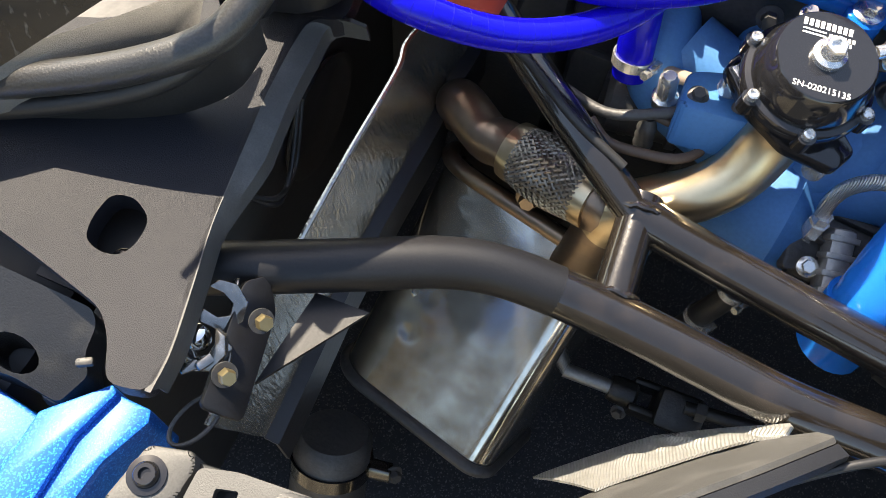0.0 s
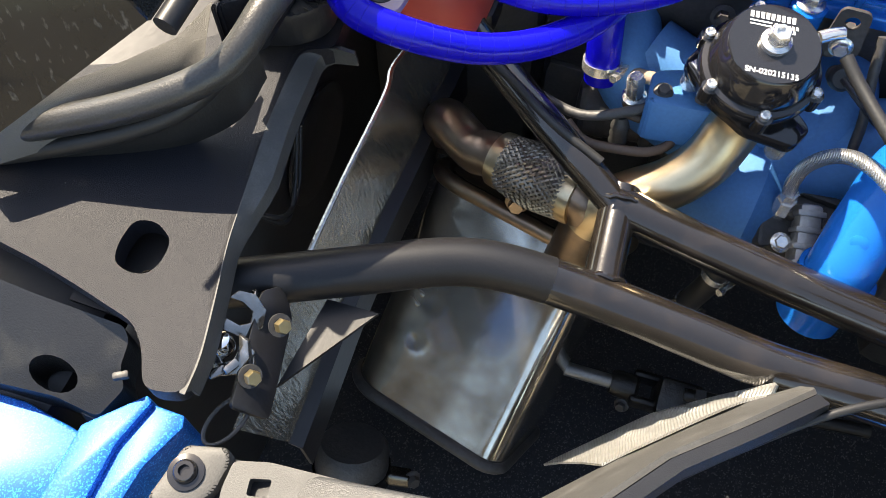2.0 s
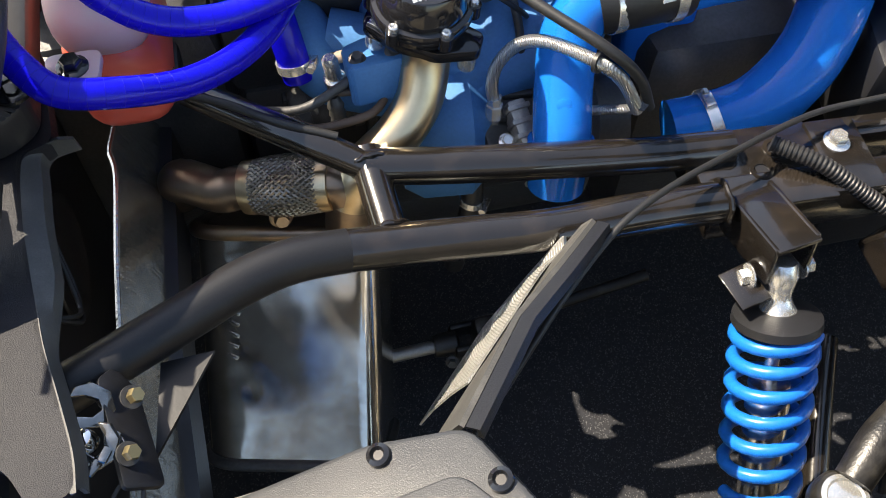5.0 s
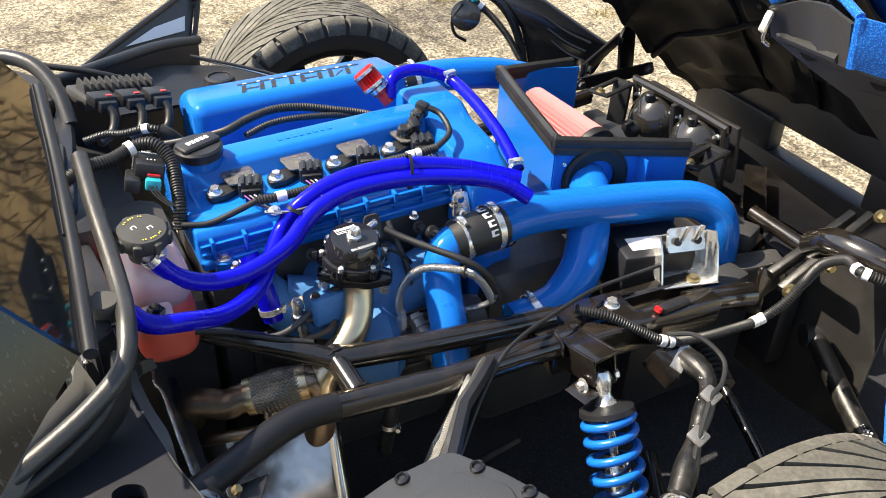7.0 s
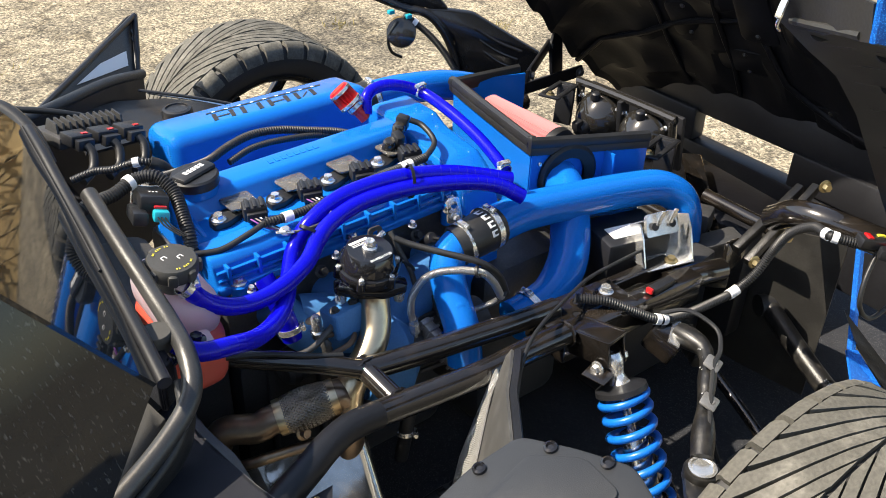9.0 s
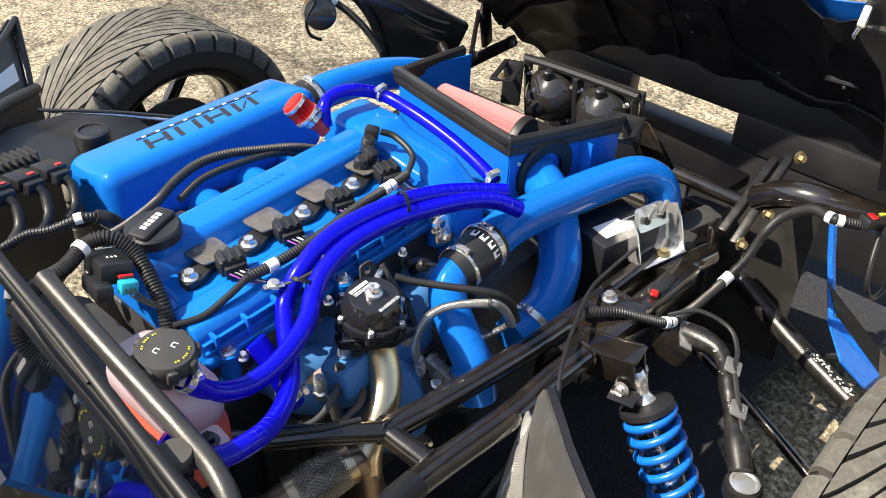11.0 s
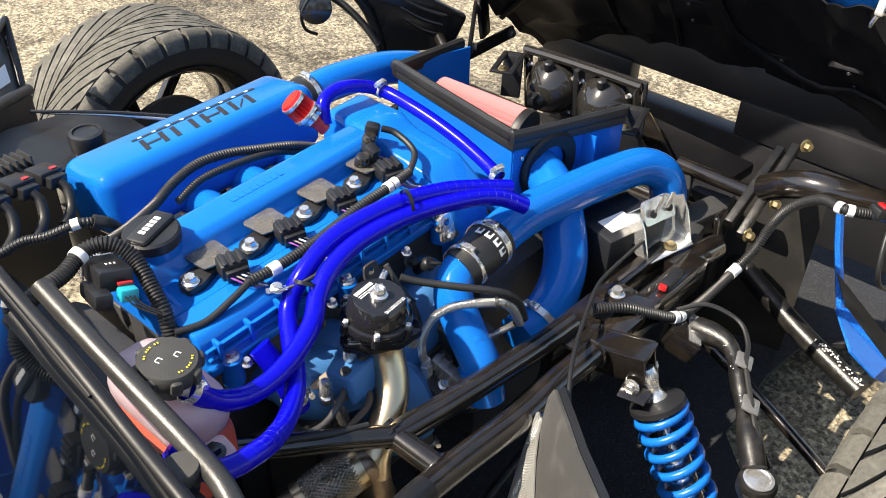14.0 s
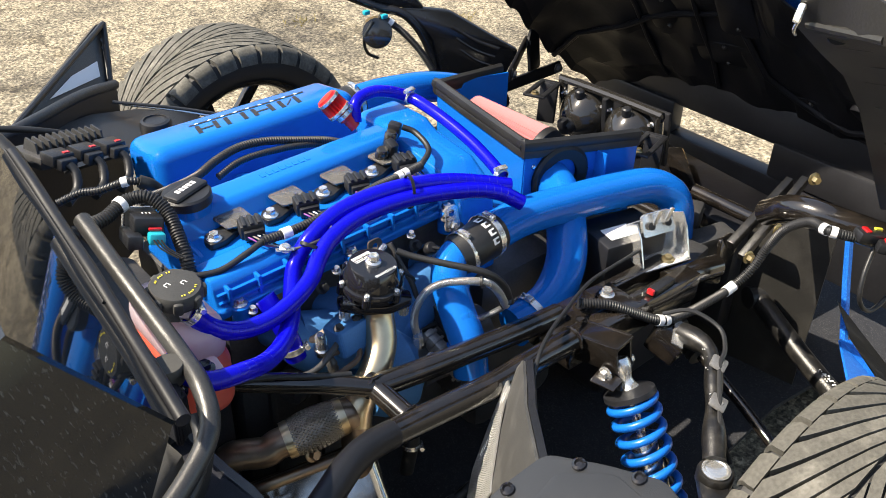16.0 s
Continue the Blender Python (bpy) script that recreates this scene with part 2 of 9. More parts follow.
def asphalt():
    m = bpy.data.materials.new("weathered_asphalt")
    m.use_nodes = True
    nt = m.node_tree
    b = nt.nodes["Principled BSDF"]
    co = nt.nodes.new("ShaderNodeTexCoord")

    def noise_tex(scale, detail, rough=0.6):
        n = nt.nodes.new("ShaderNodeTexNoise")
        n.inputs["Scale"].default_value, n.inputs["Detail"].default_value, n.inputs["Roughness"].default_value = scale, detail, rough
        nt.links.new(co.outputs["Object"], n.inputs["Vector"])
        return n.outputs[0]

    def ramp(src, *stops):
        r = nt.nodes.new("ShaderNodeValToRGB")
        e = r.color_ramp.elements
        e[0].position, e[0].color = stops[0][0], (*stops[0][1], 1)
        e[1].position, e[1].color = stops[-1][0], (*stops[-1][1], 1)
        for pos, col in stops[1:-1]:
            e.new(pos).color = (*col, 1)
        nt.links.new(src, r.inputs[0])
        return r.outputs[0]

    def blend(kind, fac, a, c):
        x = nt.nodes.new("ShaderNodeMix")
        x.data_type, x.blend_type = "RGBA", kind
        x.inputs[0].default_value = fac
        nt.links.new(a, x.inputs[6])
        nt.links.new(c, x.inputs[7])
        return x.outputs[2]
    v = nt.nodes.new("ShaderNodeTexVoronoi")
    v.inputs["Scale"].default_value = 95
    nt.links.new(co.outputs["Object"], v.inputs["Vector"])
    base = ramp(noise_tex(1.6, 7), (0.34, (0.15, 0.138, 0.116)), (0.47, (0.31, 0.284, 0.228)), (0.66, (0.41, 0.372, 0.295)))
    mid = ramp(noise_tex(14, 6, 0.7), (0.33, (0.30, 0.29, 0.28)), (0.50, (1.0, 0.98, 0.93)), (0.70, (1.4, 1.34, 1.22)))
    stones = ramp(noise_tex(85, 5, 0.75), (0.38, (0.25, 0.24, 0.22)), (0.55, (1.0, 0.98, 0.95)), (0.70, (1.6, 1.55, 1.45)))
    col = blend("MULTIPLY", 1.0, blend("MULTIPLY", 0.85, base, mid), stones)
    vb = nt.nodes.new("ShaderNodeRGBToBW")
    nt.links.new(v.outputs["Color"], vb.inputs[0])
    grit = ramp(vb.outputs[0], (0.2, (0.35, 0.34, 0.32)), (0.8, (1.5, 1.46, 1.38)))
    col = blend("MULTIPLY", 0.8, col, grit)
    # hairline cracks, wandering
    warp = nt.nodes.new("ShaderNodeVectorMath")
    warp.operation = "MULTIPLY_ADD"
    wn_ = nt.nodes.new("ShaderNodeTexNoise")
    wn_.inputs["Scale"].default_value, wn_.inputs["Detail"].default_value = 6.0, 5
    nt.links.new(co.outputs["Object"], wn_.inputs["Vector"])
    nt.links.new(wn_.outputs["Color"], warp.inputs[0])
    warp.inputs[1].default_value = (0.35, 0.35, 0.35)
    nt.links.new(co.outputs["Object"], warp.inputs[2])
    ck = nt.nodes.new("ShaderNodeTexVoronoi")
    ck.feature = "DISTANCE_TO_EDGE"
    ck.inputs["Scale"].default_value = 1.1
    nt.links.new(warp.outputs[0], ck.inputs["Vector"])
    crack = ramp(ck.outputs["Distance"], (0.004, (0.30, 0.28, 0.24)), (0.012, (0.72, 0.70, 0.66)), (0.035, (1.0, 1.0, 1.0)))
    col = blend("MULTIPLY", 0.7, col, crack)
    nt.links.new(col, b.inputs["Base Color"])
    b.inputs["Roughness"].default_value = 0.92
    bp = nt.nodes.new("ShaderNodeBump")
    bp.inputs["Strength"].default_value, bp.inputs["Distance"].default_value = 0.9, 0.004
    nt.links.new(vb.outputs[0], bp.inputs["Height"])
    nt.links.new(bp.outputs[0], b.inputs["Normal"])
    return m


ASPHALT = asphalt()


def speckled():
    """Near-black sheet with paler specks, coloured as asphalt in deep shade."""
    m = material("speckled_shade_black", (0.019, 0.021, 0.028), 0.9, grain=0.6, grain_scale=160, bump=0.9, wear=0.5, wear_color=(0.03, 0.03, 0.032))
    nt = m.node_tree
    b = nt.nodes["Principled BSDF"]
    v = nt.nodes.new("ShaderNodeTexVoronoi")
    v.inputs["Scale"].default_value = 620
    co = nt.nodes.new("ShaderNodeTexCoord")
    nt.links.new(co.outputs["Object"], v.inputs["Vector"])
    bw = nt.nodes.new("ShaderNodeRGBToBW")
    nt.links.new(v.outputs["Color"], bw.inputs[0])
    r = nt.nodes.new("ShaderNodeValToRGB")
    r.color_ramp.elements[0].position, r.color_ramp.elements[1].position = 0.72, 0.88
    nt.links.new(bw.outputs[0], r.inputs[0])
    x = nt.nodes.new("ShaderNodeMix")
    x.data_type = "RGBA"
    old = b.inputs["Base Color"].links[0].from_socket
    nt.links.new(r.outputs[0], x.inputs[0])
    nt.links.new(old, x.inputs[6])
    x.inputs[7].default_value = (0.075, 0.075, 0.08, 1)
    nt.links.new(x.outputs[2], b.inputs["Base Color"])
    return m


SHADE_SHEET = speckled()


# ---- shape helpers ----
def smooth_path(pts, n=6):
    """Points along a Catmull-Rom curve through pts."""
    p = [Vector(q) for q in pts]
    if len(p) == 2:
        return [p[0].lerp(p[1], i / n) for i in range(n + 1)]
    p = [p[0] * 2 - p[1]] + p + [p[-1] * 2 - p[-2]]
    out = []
    for i in range(1, len(p) - 2):
        a, b, c, d = p[i - 1:i + 3]
        for k in range(n):
            t = k / n
            out.append(0.5 * (2 * b + (c - a) * t + (2 * a - 5 * b + 4 * c - d) * t * t + (3 * b - a - 3 * c + d) * t ** 3))
    return out + [p[-2]]


def sweep(bm, path, radius, seg=12, cap=True):
    """A round skin along a path; radius is a number or a function of 0..1."""
    f = radius if callable(radius) else (lambda u: radius)
    lens = [0.0]
    for a, b in zip(path, path[1:]):
        lens.append(lens[-1] + (b - a).length)
    t0 = (path[1] - path[0]).normalized()
    side = t0.orthogonal().normalized()
    rings = []
    for i, p in enumerate(path):
        t = (path[min(i + 1, len(path) - 1)] - path[max(i - 1, 0)]).normalized()
        side = (side - t * side.dot(t)).normalized()
        up = t.cross(side)
        r = f(lens[i] / max(lens[-1], 1e-9))
        rings.append([bm.verts.new(p + (side * math.cos(a) + up * math.sin(a)) * r) for a in (2 * math.pi * k / seg for k in range(seg))])
    for a, b in zip(rings, rings[1:]):
        for k in range(seg):
            bm.faces.new((a[k], a[(k + 1) % seg], b[(k + 1) % seg], b[k])).smooth = True
    if cap:
        bm.faces.new(rings[0][::-1])
        bm.faces.new(rings[-1])
    return bm


def tube(pts, r, seg=14, n=6, cap=True):
    return sweep(bmesh.new(), smooth_path(pts, n), r, seg, cap)


def corrugated(pts, r, pitch=0.0045, depth=0.16, seg=12):
    """A ribbed conduit."""
    base = smooth_path(pts, 24)
    length = sum((b - a).length for a, b in zip(base, base[1:]))
    count = max(4, int(length / pitch * 4))
    path, acc, j = [], 0.0, 0
    for i in range(count + 1):
        want = length * i / count
        while j < len(base) - 2 and acc + (base[j + 1] - base[j]).length < want:
            acc += (base[j + 1] - base[j]).length
            j += 1
        s = (base[j + 1] - base[j]).length
        path.append(base[j].lerp(base[j + 1], min(1, (want - acc) / max(s, 1e-9))))
    bm = bmesh.new()
    k = [0]

    def rad(u):
        i = round(u * count)
        return r * (1 if i % 4 in (0, 1) else 1 - depth)
    return sweep(bm, path, rad, seg)


def lathe(bm, profile, m=Matrix(), seg=24, close=True):
    """Turns a profile of (radius, height) about z."""
    rings = []
    for r, h in profile:
        if r < 1e-6:
            rings.append([bm.verts.new(m @ Vector((0, 0, h)))])
        else:
            rings.append([bm.verts.new(m @ Vector((r * math.cos(2 * math.pi * k / seg), r * math.sin(2 * math.pi * k / seg), h))) for k in range(seg)])
    for a, b in zip(rings, rings[1:]):
        for k in range(seg):
            q = (k + 1) % seg
            if len(a) == 1 and len(b) == 1:
                continue
            if len(a) == 1:
                f = bm.faces.new((a[0], b[q], b[k]))
            elif len(b) == 1:
                f = bm.faces.new((a[k], a[q], b[0]))
            else:
                f = bm.faces.new((a[k], a[q], b[q], b[k]))
            f.smooth = True
    return bm


def axis_to(p, d):
    """A pose at p whose z runs along d."""
    return Matrix.Translation(p) @ Vector(d).to_track_quat("Z", "Y").to_matrix().to_4x4()


def box(bm, size, m=Matrix(), bevel=0.0, seg=2):
    t = bmesh.new()
    bmesh.ops.create_cube(t, size=1, matrix=Matrix.Diagonal((*size, 1)))
    if bevel:
        bmesh.ops.bevel(t, geom=t.edges[:], offset=bevel, segments=seg, profile=0.5, affect="EDGES")
    return join(bm, t, m)


def join(bm, other, m=Matrix()):
    """Adds the mesh other to bm and frees it."""
    made = {v: bm.verts.new(m @ v.co) for v in other.verts}
    for f in other.faces:
        try:
            g = bm.faces.new([made[v] for v in f.verts])
            g.smooth = f.smooth
        except ValueError:
            pass
    other.free()
    return bm


def prism(bm, poly, z0, z1, m=Matrix(), bevel=0.0, seg=2):
    """A flat outline (x, y) given thickness from z0 to z1."""
    t = bmesh.new()
    lo = [t.verts.new((x, y, z0)) for x, y in poly]
    hi = [t.verts.new((x, y, z1)) for x, y in poly]
    t.faces.new(lo[::-1])
    t.faces.new(hi)
    for i in range(len(poly)):
        j = (i + 1) % len(poly)
        t.faces.new((lo[i], lo[j], hi[j], hi[i]))
    bmesh.ops.recalc_face_normals(t, faces=t.faces[:])
    if bevel:
        bmesh.ops.bevel(t, geom=t.edges[:], offset=bevel, segments=seg, profile=0.5, affect="EDGES")
    return join(bm, t, m)


def shell(bm, rows, thick=0.004):
    """A curved sheet through a grid of points, with thickness."""
    t = bmesh.new()
    grid = [[t.verts.new(p) for p in r] for r in rows]
    for a, b in zip(grid, grid[1:]):
        for i in range(len(a) - 1):
            t.faces.new((a[i], a[i + 1], b[i + 1], b[i])).smooth = True
    bmesh.ops.recalc_face_normals(t, faces=t.faces[:])
    ret = bmesh.ops.solidify(t, geom=t.faces[:], thickness=thick)
    return join(bm, t)


def rounded(pts, r, n=4):
    """An outline with its corners rounded."""
    out = []
    for i, p in enumerate(pts):
        a, b, c = Vector(pts[i - 1]), Vector(p), Vector(pts[(i + 1) % len(pts)])
        u, w = (a - b), (c - b)
        d = min(r, u.length * 0.45, w.length * 0.45)
        s, e = b + u.normalized() * d, b + w.normalized() * d
        for k in range(n + 1):
            t = k / n
            out.append(tuple((1 - t) ** 2 * s + 2 * t * (1 - t) * b + t * t * e))
    return out


def thing(name, place, label, category, group=""):
    e = new(name)
    e.location = place
    e.empty_display_size = 0.05
    return tagged(e, label, category, group)


def part(name, bm, mat, parent=None, label="", sharp=40):
    """Links a bmesh, made in world coordinates, as one mesh under a thing or a part."""
    bmesh.ops.recalc_face_normals(bm, faces=bm.faces[:])
    me = bpy.data.meshes.new(name)
    for f in bm.faces:
        f.smooth = True
    for e in bm.edges:
        if len(e.link_faces) == 2 and e.calc_face_angle(0) > radians(sharp):
            e.smooth = False
    bm.to_mesh(me)
    bm.free()
    me.materials.append(mat)
    ob = new(name, me)
    if parent:
        ob.parent = parent
        # a thing's Empty stands at its place, a mesh part at the origin
        off = parent.location if parent.data is None else Vector((0, 0, 0))
        ob.matrix_parent_inverse = Matrix.Translation(-off)
    if label:
        ob["label"] = label
    return ob


def single(name, bm, mat, label, category, group="", kind=""):
    return tagged(part(name, bm, mat), label, category, group, kind)


def hex_bolt(p, d, r=0.007, h=0.006, flange=True):
    bm = bmesh.new()
    m = axis_to(p, d)
    if flange:
        lathe(bm, [(0, 0), (r * 1.5, 0), (r * 1.5, 0.0015), (r * 1.1, 0.003), (0, 0.003)], m, 18)
    lathe(bm, [(r, 0.002), (r, 0.002 + h * 0.8), (r * 0.86, 0.002 + h), (0, 0.002 + h)], m, 6)
    return bm


def clamp(parent, p, d, r, width=0.010, name="hose_clamp", screw=(0, 0, 1)):
    """A band clamp with a worm screw."""
    bm = bmesh.new()
    m = axis_to(p, d)
    lathe(bm, [(r, -width / 2), (r + 0.0016, -width / 2), (r + 0.0016, width / 2), (r, width / 2)], m, 28)
    s = Vector(screw) - Vector(d).normalized() * Vector(screw).dot(Vector(d).normalized())
    s.normalize()
    c = Vector(p) + s * (r + 0.004)
    along = Vector(d).normalized().cross(s)
    mm = Matrix.Translation(c) @ Matrix((along, Vector(d).normalized(), s)).transposed().to_4x4()
    box(bm, (0.016, width * 0.9, 0.006), mm, 0.001)
    lathe(bm, [(0, 0), (0.004, 0), (0.004, 0.007), (0, 0.007)], axis_to(c + along * 0.008, along), 6)
    return part(name, bm, CHROME, parent, "zinc-plated worm-drive clamp")


def plate(bm, outer, holes, z0, z1, m=Matrix()):
    """A flat outline with holes through it, from z0 to z1."""
    t = bmesh.new()
    loops = []
    for pts in [outer] + holes:
        vs = [t.verts.new((x, y, z1)) for x, y in pts]
        loops.append(vs)
        for i in range(len(vs)):
            t.edges.new((vs[i], vs[(i + 1) % len(vs)]))
    bmesh.ops.triangle_fill(t, use_beauty=True, use_dissolve=False, edges=t.edges[:])
    low = {v: t.verts.new((v.co.x, v.co.y, z0)) for v in t.verts[:]}
    for f in t.faces[:]:
        t.faces.new([low[v] for v in reversed(f.verts)])
    for vs in loops:
        for i in range(len(vs)):
            a, b = vs[i], vs[(i + 1) % len(vs)]
            t.faces.new((a, b, low[b], low[a]))
    bmesh.ops.recalc_face_normals(t, faces=t.faces[:])
    return join(bm, t, m)


# ---- setting ----
def build_ground():
    bm = bmesh.new()
    n = 24
    span = [-60 + 120 * i / n for i in range(n + 1)]
    vs = [[bm.verts.new((x, y, 0)) for y in span] for x in span]
    for i in range(n):
        for j in range(n):
            bm.faces.new((vs[i][j], vs[i + 1][j], vs[i + 1][j + 1], vs[i][j + 1]))
    single("ground", bm, ASPHALT, "sunlit weathered pale grey asphalt with exposed aggregate", "ground", kind="structure")


build_ground()


# ---- engine ----
ENGINE = thing("engine", (0.2, 0.0, 0.45), "blue and black four-cylinder turbocharged engine in the open bay", "engine")


def build_block():
    bm = bmesh.new()
    box(bm, (0.47, 0.20, 0.16), Matrix.Translation((0.19, 0.005, 0.575)), 0.012)
    part("cylinder_head", bm, CAST, ENGINE, "dark cast cylinder head")
    bm = bmesh.new()
    box(bm, (0.46, 0.24, 0.26), Matrix.Translation((0.19, 0.02, 0.37)), 0.02)
    block = part("block", bm, CAST, ENGINE, "dark ribbed engine block")
    for i in range(5):
        bm = bmesh.new()
        box(bm, (0.012, 0.26, 0.22), Matrix.Translation((0.01 + 0.09 * i, 0.02, 0.38)), 0.004)
        part("rib", bm, CAST, block)
    bm = bmesh.new()
    box(bm, (0.46, 0.16, 0.22), Matrix.Translation((0.21, 0.20, 0.46)), 0.02)
    part("intake_lower", bm, CAST, ENGINE, "dark lower intake casting")
    bm = bmesh.new()
    box(bm, (0.20, 0.34, 0.36), Matrix.Translation((-0.14, 0.07, 0.42)), 0.04)
    part("bell_housing", bm, CAST, ENGINE, "dark gearbox bell housing")
    # Two added blocks, mostly hidden by pipes, stop the sun reaching the ground.
    bm = bmesh.new()
    box(bm, (0.22, 0.46, 0.36), Matrix.Translation((0.51, 0.07, 0.35)), 0.03)
    part("rear_shade_block", bm, CAST, ENGINE, "added dark block that keeps sun off the ground")
    bm = bmesh.new()
    box(bm, (0.30, 0.60, 0.30), Matrix.Translation((0.82, 0.06, 0.31)), 0.02)
    part("front_shade_block", bm, LINER, ENGINE, "added black block that keeps sun off the ground ahead")
    bm = bmesh.new()
    box(bm, (0.40, 0.22, 0.10), Matrix.Translation((0.18, 0.02, 0.21)), 0.03)
    part("sump", bm, CAST, ENGINE)


build_block()
TILT = pose(0, 0, 0.708, 0, -1.6, 0)  # the head leans up towards the front


def build_cover():
    cover_profile = [(-0.102, -0.062), (-0.102, -0.048), (-0.094, -0.046), (-0.088, -0.016), (-0.080, -0.006), (-0.034, -0.002), (-0.030, -0.008), (0.030, -0.008), (0.040, 0.018), (0.050, 0.026), (0.094, 0.026), (0.104, 0.016), (0.110, -0.046), (0.122, -0.048), (0.122, -0.062)]
    bm = bmesh.new()
    prism(bm, cover_profile, 0, 0.43, TILT @ Matrix.Translation((-0.055, 0, 0)) @ pose(0, 0, 0, 90, 0, 90), 0.004)
    cover = part("valve_cover", bm, BLUE, ENGINE, "blue powder-coated valve cover")
    # webs across the coil valley and the ribs down the near flank
    for i in range(9):
        bm = bmesh.new()
        box(bm, (0.006, 0.016, 0.030), TILT @ Matrix.Translation((-0.035 + 0.048 * i, -0.094, -0.030)), 0.002)
        part("flank_rib", bm, BLUE, cover)
    for z_, d_ in ((-0.024, 0.094), (-0.036, 0.097)):
        bm = bmesh.new()
        box(bm, (0.42, 0.006, 0.004), TILT @ Matrix.Translation((0.158, -d_, z_)), 0.0012)
        part("flank_bead", bm, BLUE, cover)
    for x in (-0.03, 0.045, 0.142, 0.238, 0.335):
        bm = bmesh.new()
        prism(bm, [(-0.03, -0.010), (0.042, -0.010), (0.042, 0.018), (0.030, 0.0)], -0.004, 0.004, TILT @ Matrix.Translation((x, 0, 0)) @ pose(0, 0, 0, 90, 0, 90), 0.002)
        part("valley_web", bm, BLUE, cover)
    bm = bmesh.new()
    lathe(bm, [(0, 0.02), (0.034, 0.02), (0.034, 0.034), (0, 0.034)], TILT @ Matrix.Translation((0.0, 0.068, 0)), 28)
    part("filler_neck", bm, BLUE, cover)
    for x, y in ((-0.023, -0.098), (0.17, -0.102), (0.36, -0.104)):
        bm = bmesh.new()
        p = TILT @ Vector((x, y, -0.058))
        lathe(bm, [(0, -0.03), (0.015, -0.03), (0.015, 0.008), (0.012, 0.010), (0, 0.010)], Matrix.Translation(p), 20)
        part("bolt_boss", bm, BLUE, cover)
        part("cover_bolt", hex_bolt(p + Vector((0, 0, 0.010)), (0, 0, 1), 0.008, 0.008), CHROME, cover, "zinc-plated flange bolt")
    # front timing cover
    bm = bmesh.new()
    prism(bm, [(-0.125, -0.30), (-0.125, -0.10), (-0.108, -0.03), (-0.06, 0.002), (0.03, 0.012), (0.06, 0.028), (0.15, 0.028), (0.165, 0.01), (0.17, -0.10), (0.17, -0.30)], 0, 0.085, TILT @ Matrix.Translation((0.375, 0, 0)) @ pose(0, 0, 0, 90, 0, 90), 0.012, 3)
    part("timing_cover", bm, BLUE, ENGINE, "blue powder-coated timing cover")
    # small raised bars stand for the cast lettering on the ridge
    bm = bmesh.new()
    for i in range(8):
        box(bm, (0.007, 0.011, 0.001), TILT @ Matrix.Translation((0.13 + 0.012 * i, 0.072, 0.0265)))
    part("cast_mark", bm, BLUE, cover)


build_cover()


def build_oil_cap():
    cap = thing("oil_filler_cap", TILT @ Vector((0, 0.068, 0.034)), "black ribbed oil filler cap on the blue valve cover", "oil cap")
    m = TILT @ Matrix.Translation((0.0, 0.068, 0.034)) @ pose(0, 0, 0, 0, 0, 20)
    bm = bmesh.new()
    lathe(bm, [(0, 0), (0.036, 0), (0.037, 0.004), (0.037, 0.014), (0.034, 0.017), (0, 0.017)], m, 36)
    box(bm, (0.068, 0.030, 0.010), m @ Matrix.Translation((0, 0, 0.019)), 0.005)
    part("cap", bm, PLASTIC, cap)
    bm = bmesh.new()
    for i in range(5):
        box(bm, (0.0055, 0.009, 0.0008), m @ Matrix.Translation((-0.016 + 0.008 * i, 0.0, 0.0242)))
    part("mark", bm, WHITE, cap, "white printed mark")


build_oil_cap()


